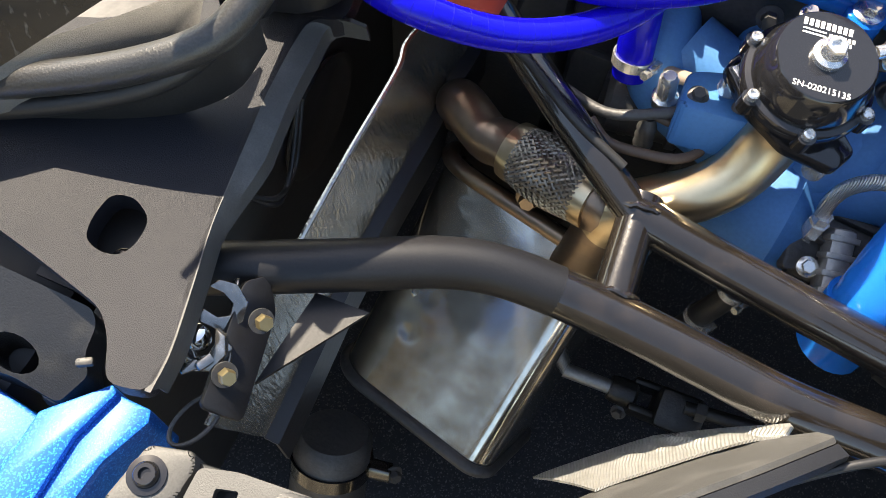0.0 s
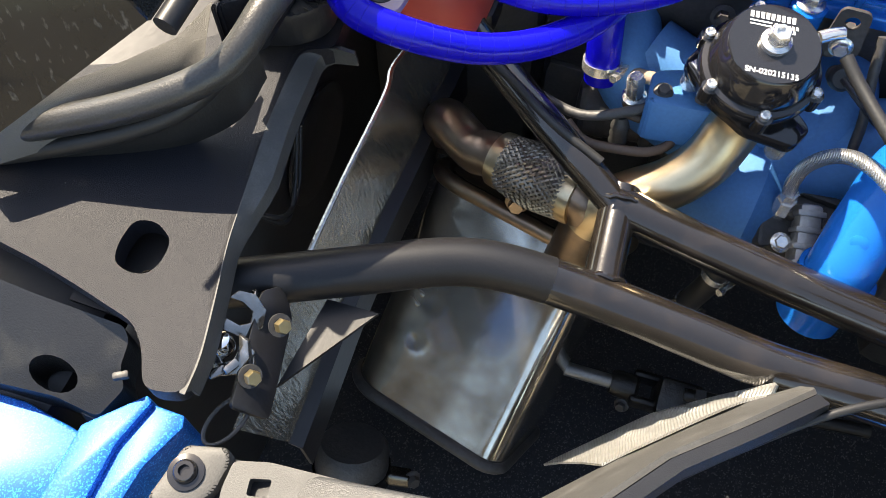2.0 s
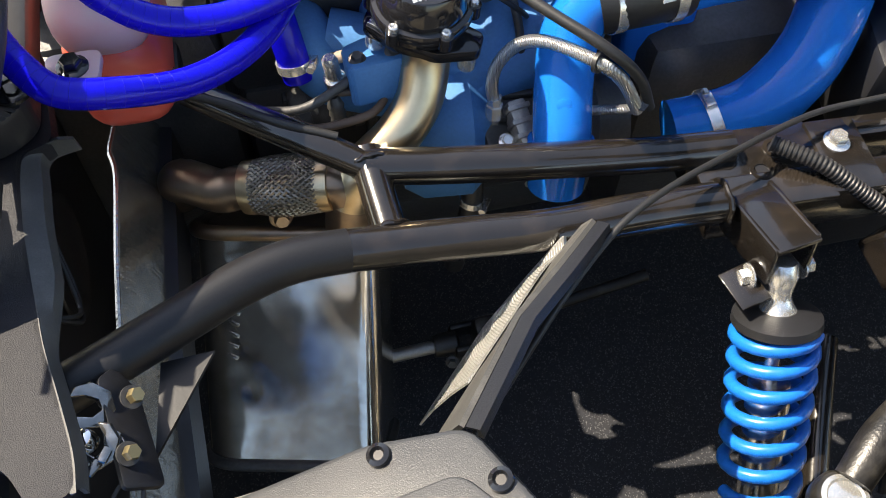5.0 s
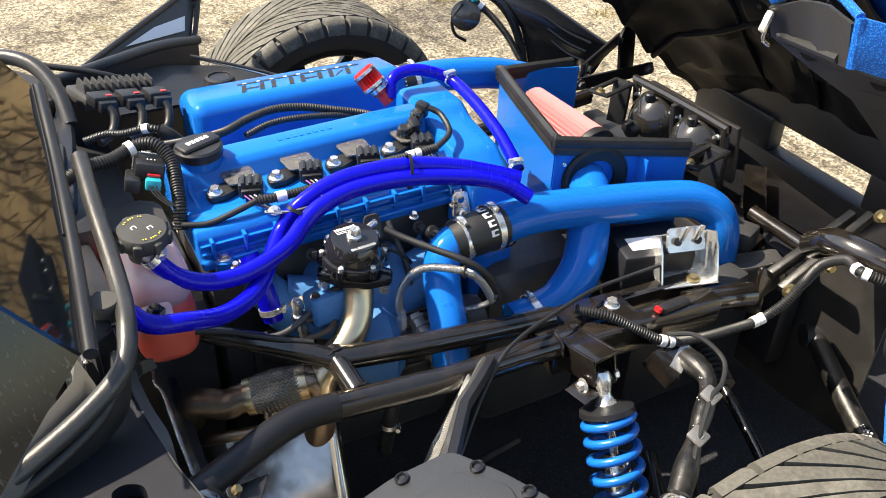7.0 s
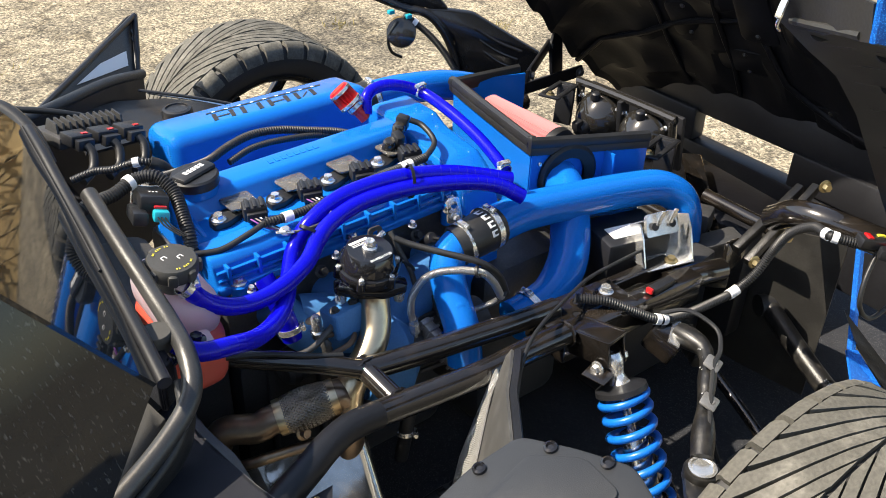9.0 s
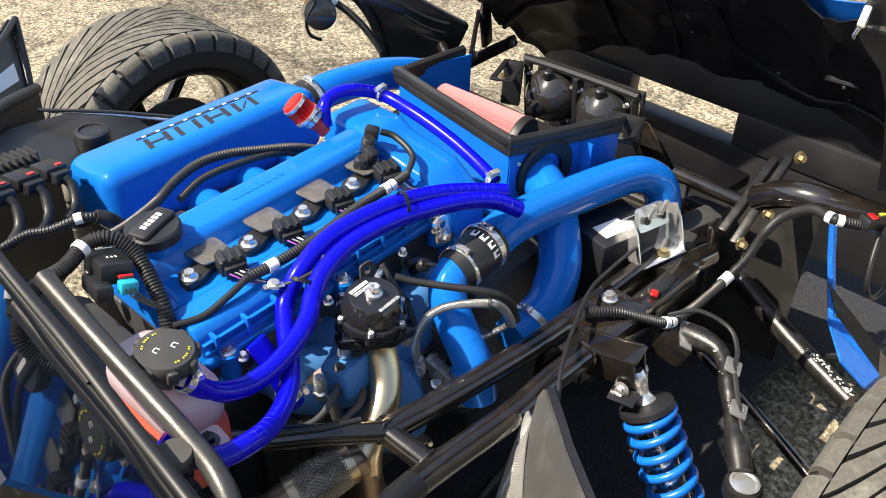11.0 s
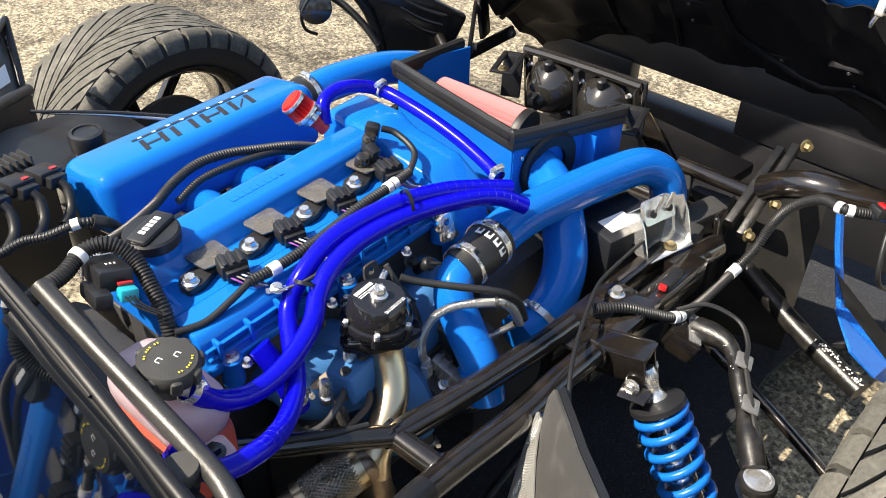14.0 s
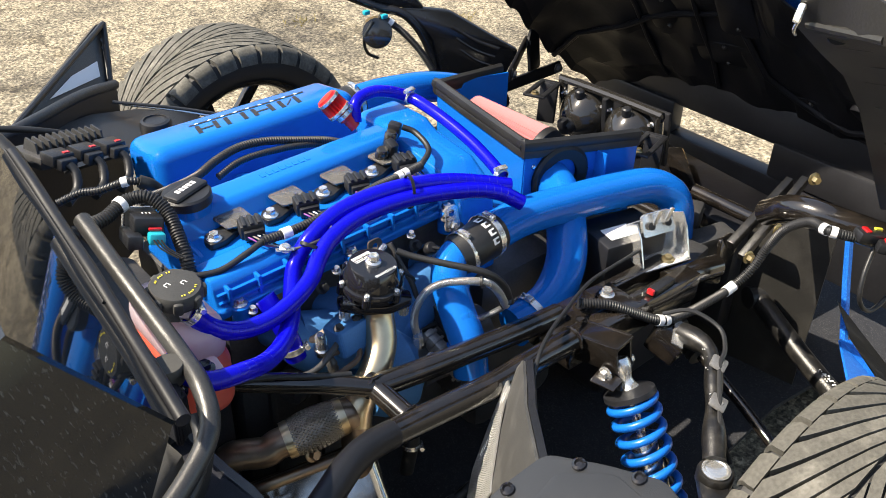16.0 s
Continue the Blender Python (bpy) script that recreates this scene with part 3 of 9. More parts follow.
def build_coil(i):
    c = thing("ignition_coil", TILT @ Vector((0.096 * i, 0, -0.004)), "smoky black ignition coil bolted on the blue valve cover", "ignition coil", "ignition coils")
    m = TILT @ Matrix.Translation((0.096 * i, 0, -0.004))
    bm = bmesh.new()
    prism(bm, rounded([(-0.013, -0.014), (0.010, -0.016), (0.046, 0.000), (0.042, 0.024), (-0.004, 0.018), (-0.014, 0.006)], 0.006), -0.004, 0.007, m, 0.0015)
    part("mounting_foot", bm, PLASTIC, c)
    bm = bmesh.new()
    prism(bm, rounded([(0.030, 0.000), (0.054, -0.004), (0.056, 0.004), (0.056, 0.022), (0.050, 0.028), (0.034, 0.028), (0.030, 0.022)], 0.004), -0.004, 0.013, m, 0.0015)
    body = part("coil_body", bm, COIL, c, "smoky glossy coil body")
    bm = bmesh.new()
    prism(bm, rounded([(0.022, -0.004), (0.059, -0.013), (0.068, -0.001), (0.068, 0.033), (0.062, 0.042), (0.028, 0.046), (0.018, 0.033)], 0.003), 0.0132, 0.0160, m, 0.0006)
    part("top_plate", bm, SMOKED, body, "smoked clear top plate")
    mm = m @ Matrix.Translation((0.049, -0.025, 0.017)) @ pose(0, 0, 0, 0, 0, -18)
    bm = bmesh.new()
    box(bm, (0.036, 0.028, 0.024), mm, 0.003)
    plug = part("connector", bm, PLASTIC, c, "black locking connector")
    for k in range(3):
        bm = bmesh.new()
        box(bm, (0.006, 0.026, 0.004), mm @ Matrix.Translation((-0.011 + 0.011 * k, -0.001, 0.0135)), 0.0012)
        part("rib", bm, PLASTIC, plug)
    bm = bmesh.new()
    box(bm, (0.030, 0.010, 0.015), mm @ Matrix.Translation((0.001, -0.016, -0.002)), 0.002)
    part("wire_seal", bm, PLASTIC, plug)
    for k in range(4):
        p = mm @ Vector((-0.010 + 0.007 * k, -0.020, -0.002))
        part("wire", tube([p, p + Vector((0.004, -0.010, -0.002)), p + Vector((0.012 - 0.002 * k, -0.022, -0.008)), p + Vector((0.024 - 0.004 * k, -0.032, -0.010))], 0.0013, 6, 4), (PURPLE, TAN, WHITE, RUBBER)[k], plug)
    part("bolt", hex_bolt(m @ Vector((0, -0.002, 0.007)), (0, 0, 1), 0.0078, 0.009), CHROME, c, "zinc-plated flange bolt")


COIL = material("smoky_coil_resin", (0.030, 0.029, 0.027), 0.22, coat=0.1, grain=0.3, grain_scale=300, wear=0.5, wear_color=(0.05, 0.046, 0.04), wear_scale=40)
SMOKED = material("smoked_clear_plastic", (0.48, 0.45, 0.40), 0.10, transmission=0.80, grain=0.2, grain_scale=300, wear=0.6, wear_color=(0.11, 0.105, 0.095), wear_scale=45)
PURPLE = material("purple_wire", (0.25, 0.05, 0.3), 0.5)
for i in range(4):
    build_coil(i)


def build_plenum():
    e = thing("intake_plenum", (0.23, 0.31, 0.66), "blue powder-coated intake plenum with dark lettering bars", "intake manifold")
    m = Matrix.Translation((0.243, 0.312, 0.663)) @ pose(0, 0, 0, -9, 0, 0)
    bm = bmesh.new()
    box(bm, (0.415, 0.130, 0.115), m, 0.026, 5)
    part("plenum_body", bm, BLUE, e)
    # four slanted letter shapes stand for the maker's name
    for k in range(4):
        x0 = -0.110 + 0.056 * k
        for dx in (0.0, 0.034):
            bm = bmesh.new()
            prism(bm, [(x0 + dx, -0.038), (x0 + dx + 0.0085, -0.038), (x0 + dx + 0.020, 0.004), (x0 + dx + 0.0115, 0.004)], 0.0574, 0.0582, m)
            part("name_mark", bm, PRINT_HOLE_BLACK, e, "black bar of a name")
        if k != 1:
            bm = bmesh.new()
            lo, hi = (-0.022, -0.015) if k != 3 else (-0.036, -0.002)
            prism(bm, [(x0 + 0.0125, lo), (x0 + 0.036, -0.022 if k != 3 else hi - 0.008), (x0 + 0.040, hi), (x0 + 0.0155, -0.015 if k != 3 else lo + 0.008)], 0.0574, 0.0582, m)
            part("name_mark", bm, PRINT_HOLE_BLACK, e, "black bar of a name")
    bm = bmesh.new()
    prism(bm, [(-0.105, 0.010), (0.135, 0.010), (0.137, 0.017), (-0.103, 0.017)], 0.0574, 0.0582, m)
    part("stripe", bm, PRINT_HOLE_BLACK, e)
    for k in range(9):
        bm = bmesh.new()
        box(bm, (0.006, 0.005, 0.0006), m @ Matrix.Translation((-0.09 + 0.026 * k, 0.0135, 0.0586)))
        part("small_mark", bm, WHITE, e)
    for k in range(4):
        x = 0.09 + 0.092 * k
        part("runner", tube([(x, 0.27, 0.612), (x, 0.21, 0.630), (x, 0.16, 0.612), (x, 0.12, 0.575)], 0.026, 18), BLUE, e)
    bm = bmesh.new()
    box(bm, (0.43, 0.02, 0.07), Matrix.Translation((0.22, 0.128, 0.59)), 0.005)
    part("flange", bm, BLUE, e)


build_plenum()


# ---- hoses and charge pipes ----
def blue_hose(name, pts, r, label, group=""):
    t = thing(name, pts[0], label, "hose", group)
    path = smooth_path(pts, 8)
    part("hose", sweep(bmesh.new(), path, r, 18), SILICONE, t)
    # faint winding lines
    bm = bmesh.new()
    for i in range(4, len(path) - 4, 2):
        d = path[i + 1] - path[i - 1]
        lathe(bm, [(r - 0.0003, -0.0004), (r + 0.00025, 0), (r - 0.0003, 0.0004)], axis_to(path[i], d), 18)
    part("winding", bm, HOSE_LINE, t)
    return t


HOSE_LINE = material("hose_winding", (0.002, 0.002, 0.34), 0.4, spec=0.2)
HOSE_A = [(-0.131, -0.187, 0.749), (-0.107, -0.192, 0.718), (-0.071, -0.195, 0.698), (-0.025, -0.190, 0.690), (0.022, -0.178, 0.694), (0.060, -0.162, 0.703), (0.088, -0.142, 0.715), (0.122, -0.130, 0.730), (0.178, -0.126, 0.742), (0.257, -0.138, 0.746), (0.346, -0.162, 0.738), (0.397, -0.183, 0.725), (0.430, -0.205, 0.704)]
HOSE_B = [(-0.193, -0.231, 0.74), (-0.180, -0.248, 0.725), (-0.156, -0.267, 0.710), (-0.111, -0.267, 0.699), (-0.068, -0.246, 0.677), (-0.028, -0.220, 0.668), (0.006, -0.188, 0.669), (0.036, -0.146, 0.678), (0.064, -0.112, 0.692), (0.095, -0.105, 0.722), (0.149, -0.100, 0.744), (0.204, -0.108, 0.755), (0.265, -0.122, 0.758), (0.327, -0.139, 0.751), (0.378, -0.158, 0.739), (0.425, -0.180, 0.726)]
ha = blue_hose("coolant_hose", HOSE_A, 0.0125, "glossy blue silicone coolant hose from the expansion tank", "blue silicone hoses")
hb = blue_hose("coolant_hose", HOSE_B, 0.0125, "glossy blue silicone coolant hose looped below its twin", "blue silicone hoses")
HOSE_C = [(0.347, 0.121, 0.745), (0.356, 0.133, 0.771), (0.378, 0.138, 0.781), (0.412, 0.131, 0.782), (0.460, 0.112, 0.764), (0.466, 0.038, 0.754), (0.463, -0.043, 0.740), (0.454, -0.105, 0.728), (0.445, -0.141, 0.721)]
hc = blue_hose("breather_hose", HOSE_C, 0.0105, "slimmer blue silicone breather hose across the engine front", "blue silicone hoses")
clamp(ha, HOSE_A[0], (0.4, -0.1, -0.6), 0.0125)
clamp(hc, HOSE_C[4], (0.05, -0.6, -0.1), 0.0105)
clamp(hc, HOSE_C[-1], (-0.1, -0.5, -0.1), 0.0105)
bm = bmesh.new()
lathe(bm, [(0.029, -0.0025), (0.0305, -0.0025), (0.0305, 0.0025), (0.029, 0.0025)], axis_to((0.261, -0.130, 0.752), (1, -0.15, 0)) @ Matrix.Diagonal((0.52, 0.95, 1, 1)), 24)
single("cable_tie", bm, RUBBER, "black cable tie round the two blue hoses", "cable tie")
bm = bmesh.new()
lathe(bm, [(0.029, -0.0025), (0.0305, -0.0025), (0.0305, 0.0025), (0.029, 0.0025)], axis_to((0.092, -0.121, 0.719), (0.5, 0.2, 0.6)) @ Matrix.Diagonal((0.52, 0.95, 1, 1)), 24)
single("cable_tie", bm, RUBBER, "black cable tie round the two blue hoses", "cable tie")

CHARGE = [(0.365, -0.184, 0.651), (0.467, -0.173, 0.647), (0.587, -0.178, 0.633), (0.708, -0.190, 0.619), (0.780, -0.204, 0.608), (0.818, -0.225, 0.585), (0.826, -0.240, 0.552), (0.83, -0.245, 0.50)]
cp = thing("charge_pipe", CHARGE[0], "large glossy blue charge-air pipe with a long bend", "pipe", "blue charge pipes")
part("pipe", tube(CHARGE, 0.033, 28, 8), BLUE, cp)
ELBOW = [(0.345, -0.190, 0.650), (0.310, -0.186, 0.643), (0.284, -0.198, 0.621), (0.270, -0.235, 0.585), (0.262, -0.270, 0.550), (0.258, -0.285, 0.50)]
ep = thing("charge_elbow", ELBOW[-1], "glossy blue cast elbow pipe rising from the turbocharger", "pipe", "blue charge pipes")
part("pipe", tube(ELBOW, 0.0285, 24, 8), BLUE, ep)
bm = bmesh.new()
lathe(bm, [(0.0285, -0.006), (0.0325, -0.006), (0.0325, 0.006), (0.0285, 0.006)], axis_to((0.2615, -0.272, 0.546), (0.05, 0.35, 0.9)), 32)
part("rolled_bead", bm, BLUE, ep)
for p_, n_ in (((0.262, -0.262, 0.590), (-0.2, -0.8, 0.5)), ((0.247, -0.285, 0.535), (-0.7, -0.7, 0.2)), ((0.284, -0.285, 0.545), (0.6, -0.8, 0.1))):
    bm = bmesh.new()
    lathe(bm, [(0, -0.004), (0.010, -0.004), (0.009, 0.004), (0.006, 0.006), (0, 0.006)], axis_to(p_, n_), 20)
    part("cast_boss", bm, BLUE, ep)
cl = thing("silicone_coupler", (0.345, -0.19, 0.65), "black silicone coupler with two steel clamps and white mark", "coupler", "couplers")
d = Vector(CHARGE[1]) - Vector(ELBOW[1])
bm = sweep(bmesh.new(), smooth_path([ELBOW[1], (0.345, -0.189, 0.651), (0.390, -0.181, 0.651)], 6), lambda u: 0.032 + 0.005 * u, 28)
part("sleeve", bm, RUBBER, cl)
clamp(cl, (0.322, -0.187, 0.646), d, 0.0335, 0.011)
clamp(cl, (0.378, -0.183, 0.651), d, 0.037, 0.011)
PIPE2 = [(0.628, -0.080, 0.632), (0.612, -0.128, 0.622), (0.580, -0.175, 0.60), (0.545, -0.215, 0.550), (0.495, -0.236, 0.51), (0.444, -0.238, 0.492), (0.40, -0.235, 0.485)]
ip = thing("intake_pipe", PIPE2[0], "glossy blue intake pipe from the filter box to the turbocharger", "pipe", "blue charge pipes")
part("pipe", tube(PIPE2, 0.036, 26, 8), BLUE, ip)
clamp(ip, PIPE2[5], (-1, 0, -0.3), 0.0385, 0.012)
PIPE3 = [(0.44, 0.335, 0.654), (0.52, 0.335, 0.662), (0.60, 0.335, 0.657), (0.70, 0.33, 0.642), (0.80, 0.32, 0.605), (0.86, 0.31, 0.54)]
tp = thing("throttle_pipe", PIPE3[0], "glossy blue charge pipe running forward from the throttle body", "pipe", "blue charge pipes")
part("pipe", tube(PIPE3, 0.033, 24, 8), BLUE, tp)
tc = thing("silicone_coupler", PIPE3[0], "black silicone coupler on the throttle pipe with white mark", "coupler", "couplers")
part("sleeve", tube([(0.43, 0.335, 0.652), (0.47, 0.335, 0.659), (0.505, 0.335, 0.662)], 0.037, 24), RUBBER, tc)
clamp(tc, (0.437, 0.335, 0.654), (1, 0, 0.15), 0.0375)
clamp(tc, (0.497, 0.335, 0.661), (1, 0, 0.1), 0.0375)


def build_breather():
    b = thing("breather_filter", (0.339, 0.125, 0.745), "small red crankcase breather filter with a steel clamp", "filter")
    a, z = Vector((0.344, 0.118, 0.738)), Vector((0.312, 0.150, 0.786))
    m = axis_to(a, z - a)
    bm = bmesh.new()
    lathe(bm, [(0, 0), (0.010, 0), (0.010, 0.02), (0.013, 0.022), (0.013, 0.036), (0, 0.036)], m, 20)
    part("neck", bm, RED, b)
    bm = bmesh.new()
    seg, h0, h1 = 36, 0.038, 0.066
    lo = [bm.verts.new(m @ Vector(((0.0165 + 0.0052 * (k % 2)) * math.cos(2 * math.pi * k / seg), (0.0165 + 0.0052 * (k % 2)) * math.sin(2 * math.pi * k / seg), h0))) for k in range(seg)]
    hi = [bm.verts.new(m @ Vector(((0.0155 + 0.0052 * (k % 2)) * math.cos(2 * math.pi * k / seg), (0.0155 + 0.0052 * (k % 2)) * math.sin(2 * math.pi * k / seg), h1))) for k in range(seg)]
    bm.faces.new(lo[::-1])
    bm.faces.new(hi)
    for k in range(seg):
        bm.faces.new((lo[k], lo[(k + 1) % seg], hi[(k + 1) % seg], hi[k]))
    part("pleats", bm, RED, b)
    bm = bmesh.new()
    lathe(bm, [(0, 0.066), (0.0195, 0.066), (0.0205, 0.068), (0.018, 0.073), (0, 0.074)], m, 28)
    part("end_cap", bm, RED, b)
    clamp(b, m @ Vector((0, 0, 0.030)), z - a, 0.0135, 0.008)
    for h, r in ((0.040, 0.0222), (0.066, 0.0212)):
        bm = bmesh.new()
        lathe(bm, [(r - 0.004, h - 0.003), (r, h - 0.003), (r + 0.0006, h), (r, h + 0.003), (r - 0.004, h + 0.003)], m, 32)
        part("end_band", bm, CHROME, b, "bright rolled metal band")


build_breather()


# ---- air filter box ----
def build_filter_box():
    f = thing("filter_box", (0.75, 0.05, 0.55), "blue sheet-metal air filter box with black rubber edge trim", "air box")
    # corners of the open top: rear far, rear near bend, front near, front far
    a, b_, c_, d_ = Vector((0.663, 0.265, 0.684)), Vector((0.560, -0.085, 0.716)), Vector((0.815, -0.135, 0.680)), Vector((0.83, 0.23, 0.675))
    down = Vector((0, 0, -0.17))

    def wall(name, p, q, depth=0.17):
        t = bmesh.new()
        n = (q - p).cross(Vector((0, 0, 1))).normalized() * 0.002
        vs = [t.verts.new(v) for v in (p - n, q - n, q + n, p + n)]
        vs2 = [t.verts.new(v - Vector((0, 0, depth))) for v in (p - n, q - n, q + n, p + n)]
        t.faces.new(vs)
        t.faces.new(vs2[::-1])
        for i in range(4):
            t.faces.new((vs[i], vs2[i], vs2[(i + 1) % 4], vs[(i + 1) % 4]))
        return part(name, t, BLUE, f)
    wall("rear_wall", a, b_)
    wall("near_wall", b_, c_)
    wall("far_wall", d_, a)
    run = smooth_path([a + Vector((0.16, -0.02, 0)), a + Vector((0.012, -0.004, 0)), a + Vector((-0.003, -0.014, 0)), b_ + (a - b_) * 0.10, b_ + (a - b_) * 0.02 + Vector((0.004, 0, 0)), b_ + (c_ - b_) * 0.08, c_], 8)
    rows = []
    for i, p in enumerate(run):
        d = run[min(i + 1, len(run) - 1)] - run[max(i - 1, 0)]
        n = Vector((d.y, -d.x, 0)).normalized()
        rows.append([p + n * x + Vector((0, 0, z)) for x, z in ((0.0055, -0.026), (0.0070, -0.014), (0.0062, -0.012), (0.0095, -0.004), (0.0070, 0.005), (0.0, 0.0085), (-0.0070, 0.005), (-0.0095, -0.004), (-0.0060, -0.012), (-0.0055, -0.022))])
    bm = bmesh.new()
    shell(bm, rows, 0.002)
    part("edge_trim", bm, RUBBER, f, "black rubber edge trim")
    w = Vector(c_ - b_).normalized()
    n = Vector((w.y, -w.x, 0))
    m = axis_to(b_ + (c_ - b_) * 0.30 + Vector((0, 0, -0.07)) + n * 0.003, n)
    bm = bmesh.new()
    lathe(bm, [(0.036, 0), (0.062, 0), (0.062, 0.005), (0.056, 0.009), (0.042, 0.006), (0.036, 0.006)], m, 36)
    part("flange_ring", bm, RUBBER, f, "black ring round the pipe")
    bm = bmesh.new()
    box(bm, (0.004, 0.03, 0.10), Matrix.Translation(b_ + (c_ - b_) * 0.62 + Vector((0, -0.012, -0.075))), 0.001)
    part("stiffener", bm, BLUE, f)
    for u, z in ((0.07, -0.045), (0.66, -0.04), (0.08, -0.12)):
        part("rivet", hex_bolt(b_ + (c_ - b_) * u + n * 0.002 + Vector((0, 0, z)), n, 0.003, 0.002), CHROME, f)
    k = thing("cone_air_filter", (0.70, 0.1, 0.64), "pale pink pleated cone air filter inside the blue box", "air filter")
    p, q = Vector((0.690, 0.190, 0.634)), Vector((0.712, 0.015, 0.614))
    m = axis_to(p, q - p)
    L = (q - p).length
    bm = bmesh.new()
    seg = 72
    rings = []
    for h, r in ((0, 0.036), (L, 0.045)):
        rings.append([bm.verts.new(m @ Vector(((r + 0.004 * (j % 2)) * math.cos(2 * math.pi * j / seg), (r + 0.004 * (j % 2)) * math.sin(2 * math.pi * j / seg), h))) for j in range(seg)])
    for j in range(seg):
        bm.faces.new((rings[0][j], rings[0][(j + 1) % seg], rings[1][(j + 1) % seg], rings[1][j]))
    bm.faces.new(rings[0])
    bm.faces.new(rings[1])
    part("pleats", bm, PINK, k)
    bm = bmesh.new()
    lathe(bm, [(0, L), (0.050, L), (0.052, L + 0.006), (0.050, L + 0.016), (0.04, L + 0.02), (0, L + 0.02)], m, 36)
    part("end_cap", bm, RUBBER, k, "black rubber end ring")


build_filter_box()


# ---- turbocharger side ----
def build_turbo():
    t = thing("turbocharger", (0.22, -0.20, 0.52), "turbocharger with blue heat-coated turbine housing and manifold", "turbocharger")
    for k in range(4):
        x = 0.03 + 0.095 * k
        part("runner", tube([(x, -0.085, 0.585), (x + 0.01, -0.118, 0.582), (x + 0.03 * (1 - k / 2), -0.150, 0.560), (0.16 + 0.01 * k, -0.17, 0.530)], 0.030, 24, 8), BLUE_MATT, t)
    part("log", tube([(0.06, -0.118, 0.575), (0.13, -0.138, 0.565), (0.22, -0.142, 0.560), (0.30, -0.128, 0.570)], 0.034, 24, 8), BLUE_MATT, t, "smooth blue-coated manifold log")
    bm = bmesh.new()
    lathe(bm, [(0, -0.05), (0.058, -0.05), (0.070, -0.03), (0.070, 0.02), (0.05, 0.04), (0, 0.04)], axis_to((0.17, -0.185, 0.49), (1, -0.1, 0.0)), 36)
    part("turbine_housing", bm, BLUE_MATT, t, "blue heat-coated turbine housing")
    bm = bmesh.new()
    lathe(bm, [(0, 0), (0.045, 0), (0.045, 0.05), (0, 0.05)], axis_to((0.215, -0.19, 0.49), (1, -0.1, 0.0)), 32)
    core = part("centre_housing", bm, CAST, t)
    for k in range(12):
        a = 2 * math.pi * k / 12
        bm = bmesh.new()
        box(bm, (0.008, 0.008, 0.05), axis_to((0.24, -0.1925, 0.49), (1, -0.1, 0)) @ Matrix.Translation((0.047 * math.cos(a), 0.047 * math.sin(a), 0)), 0.002)
        part("fin", bm, CAST, core)
    bm = bmesh.new()
    lathe(bm, [(0, 0), (0.075, 0), (0.082, 0.015), (0.078, 0.04), (0.05, 0.055), (0.042, 0.09), (0, 0.09)], axis_to((0.265, -0.195, 0.49), (1, -0.1, 0.0)), 36)
    part("compressor_housing", bm, CAST, t, "dark cast compressor housing")
    bm = bmesh.new()
    prism(bm, rounded([(-0.030, -0.022), (0.030, -0.026), (0.034, 0.012), (0.008, 0.030), (-0.024, 0.022)], 0.008), -0.024, 0.018, pose(0.096, -0.186, 0.600, -14, 0, 10), 0.004)
    fb = part("flange_block", bm, BLUE_MATT, t)
    for dx, dy in ((-0.016, -0.008), (0.018, -0.012)):
        part("stud", hex_bolt(pose(0.096, -0.186, 0.600, -14, 0, 10) @ Vector((dx, dy, 0.018)), (0, -0.2, 1), 0.0055, 0.006), CAST, fb)


build_turbo()


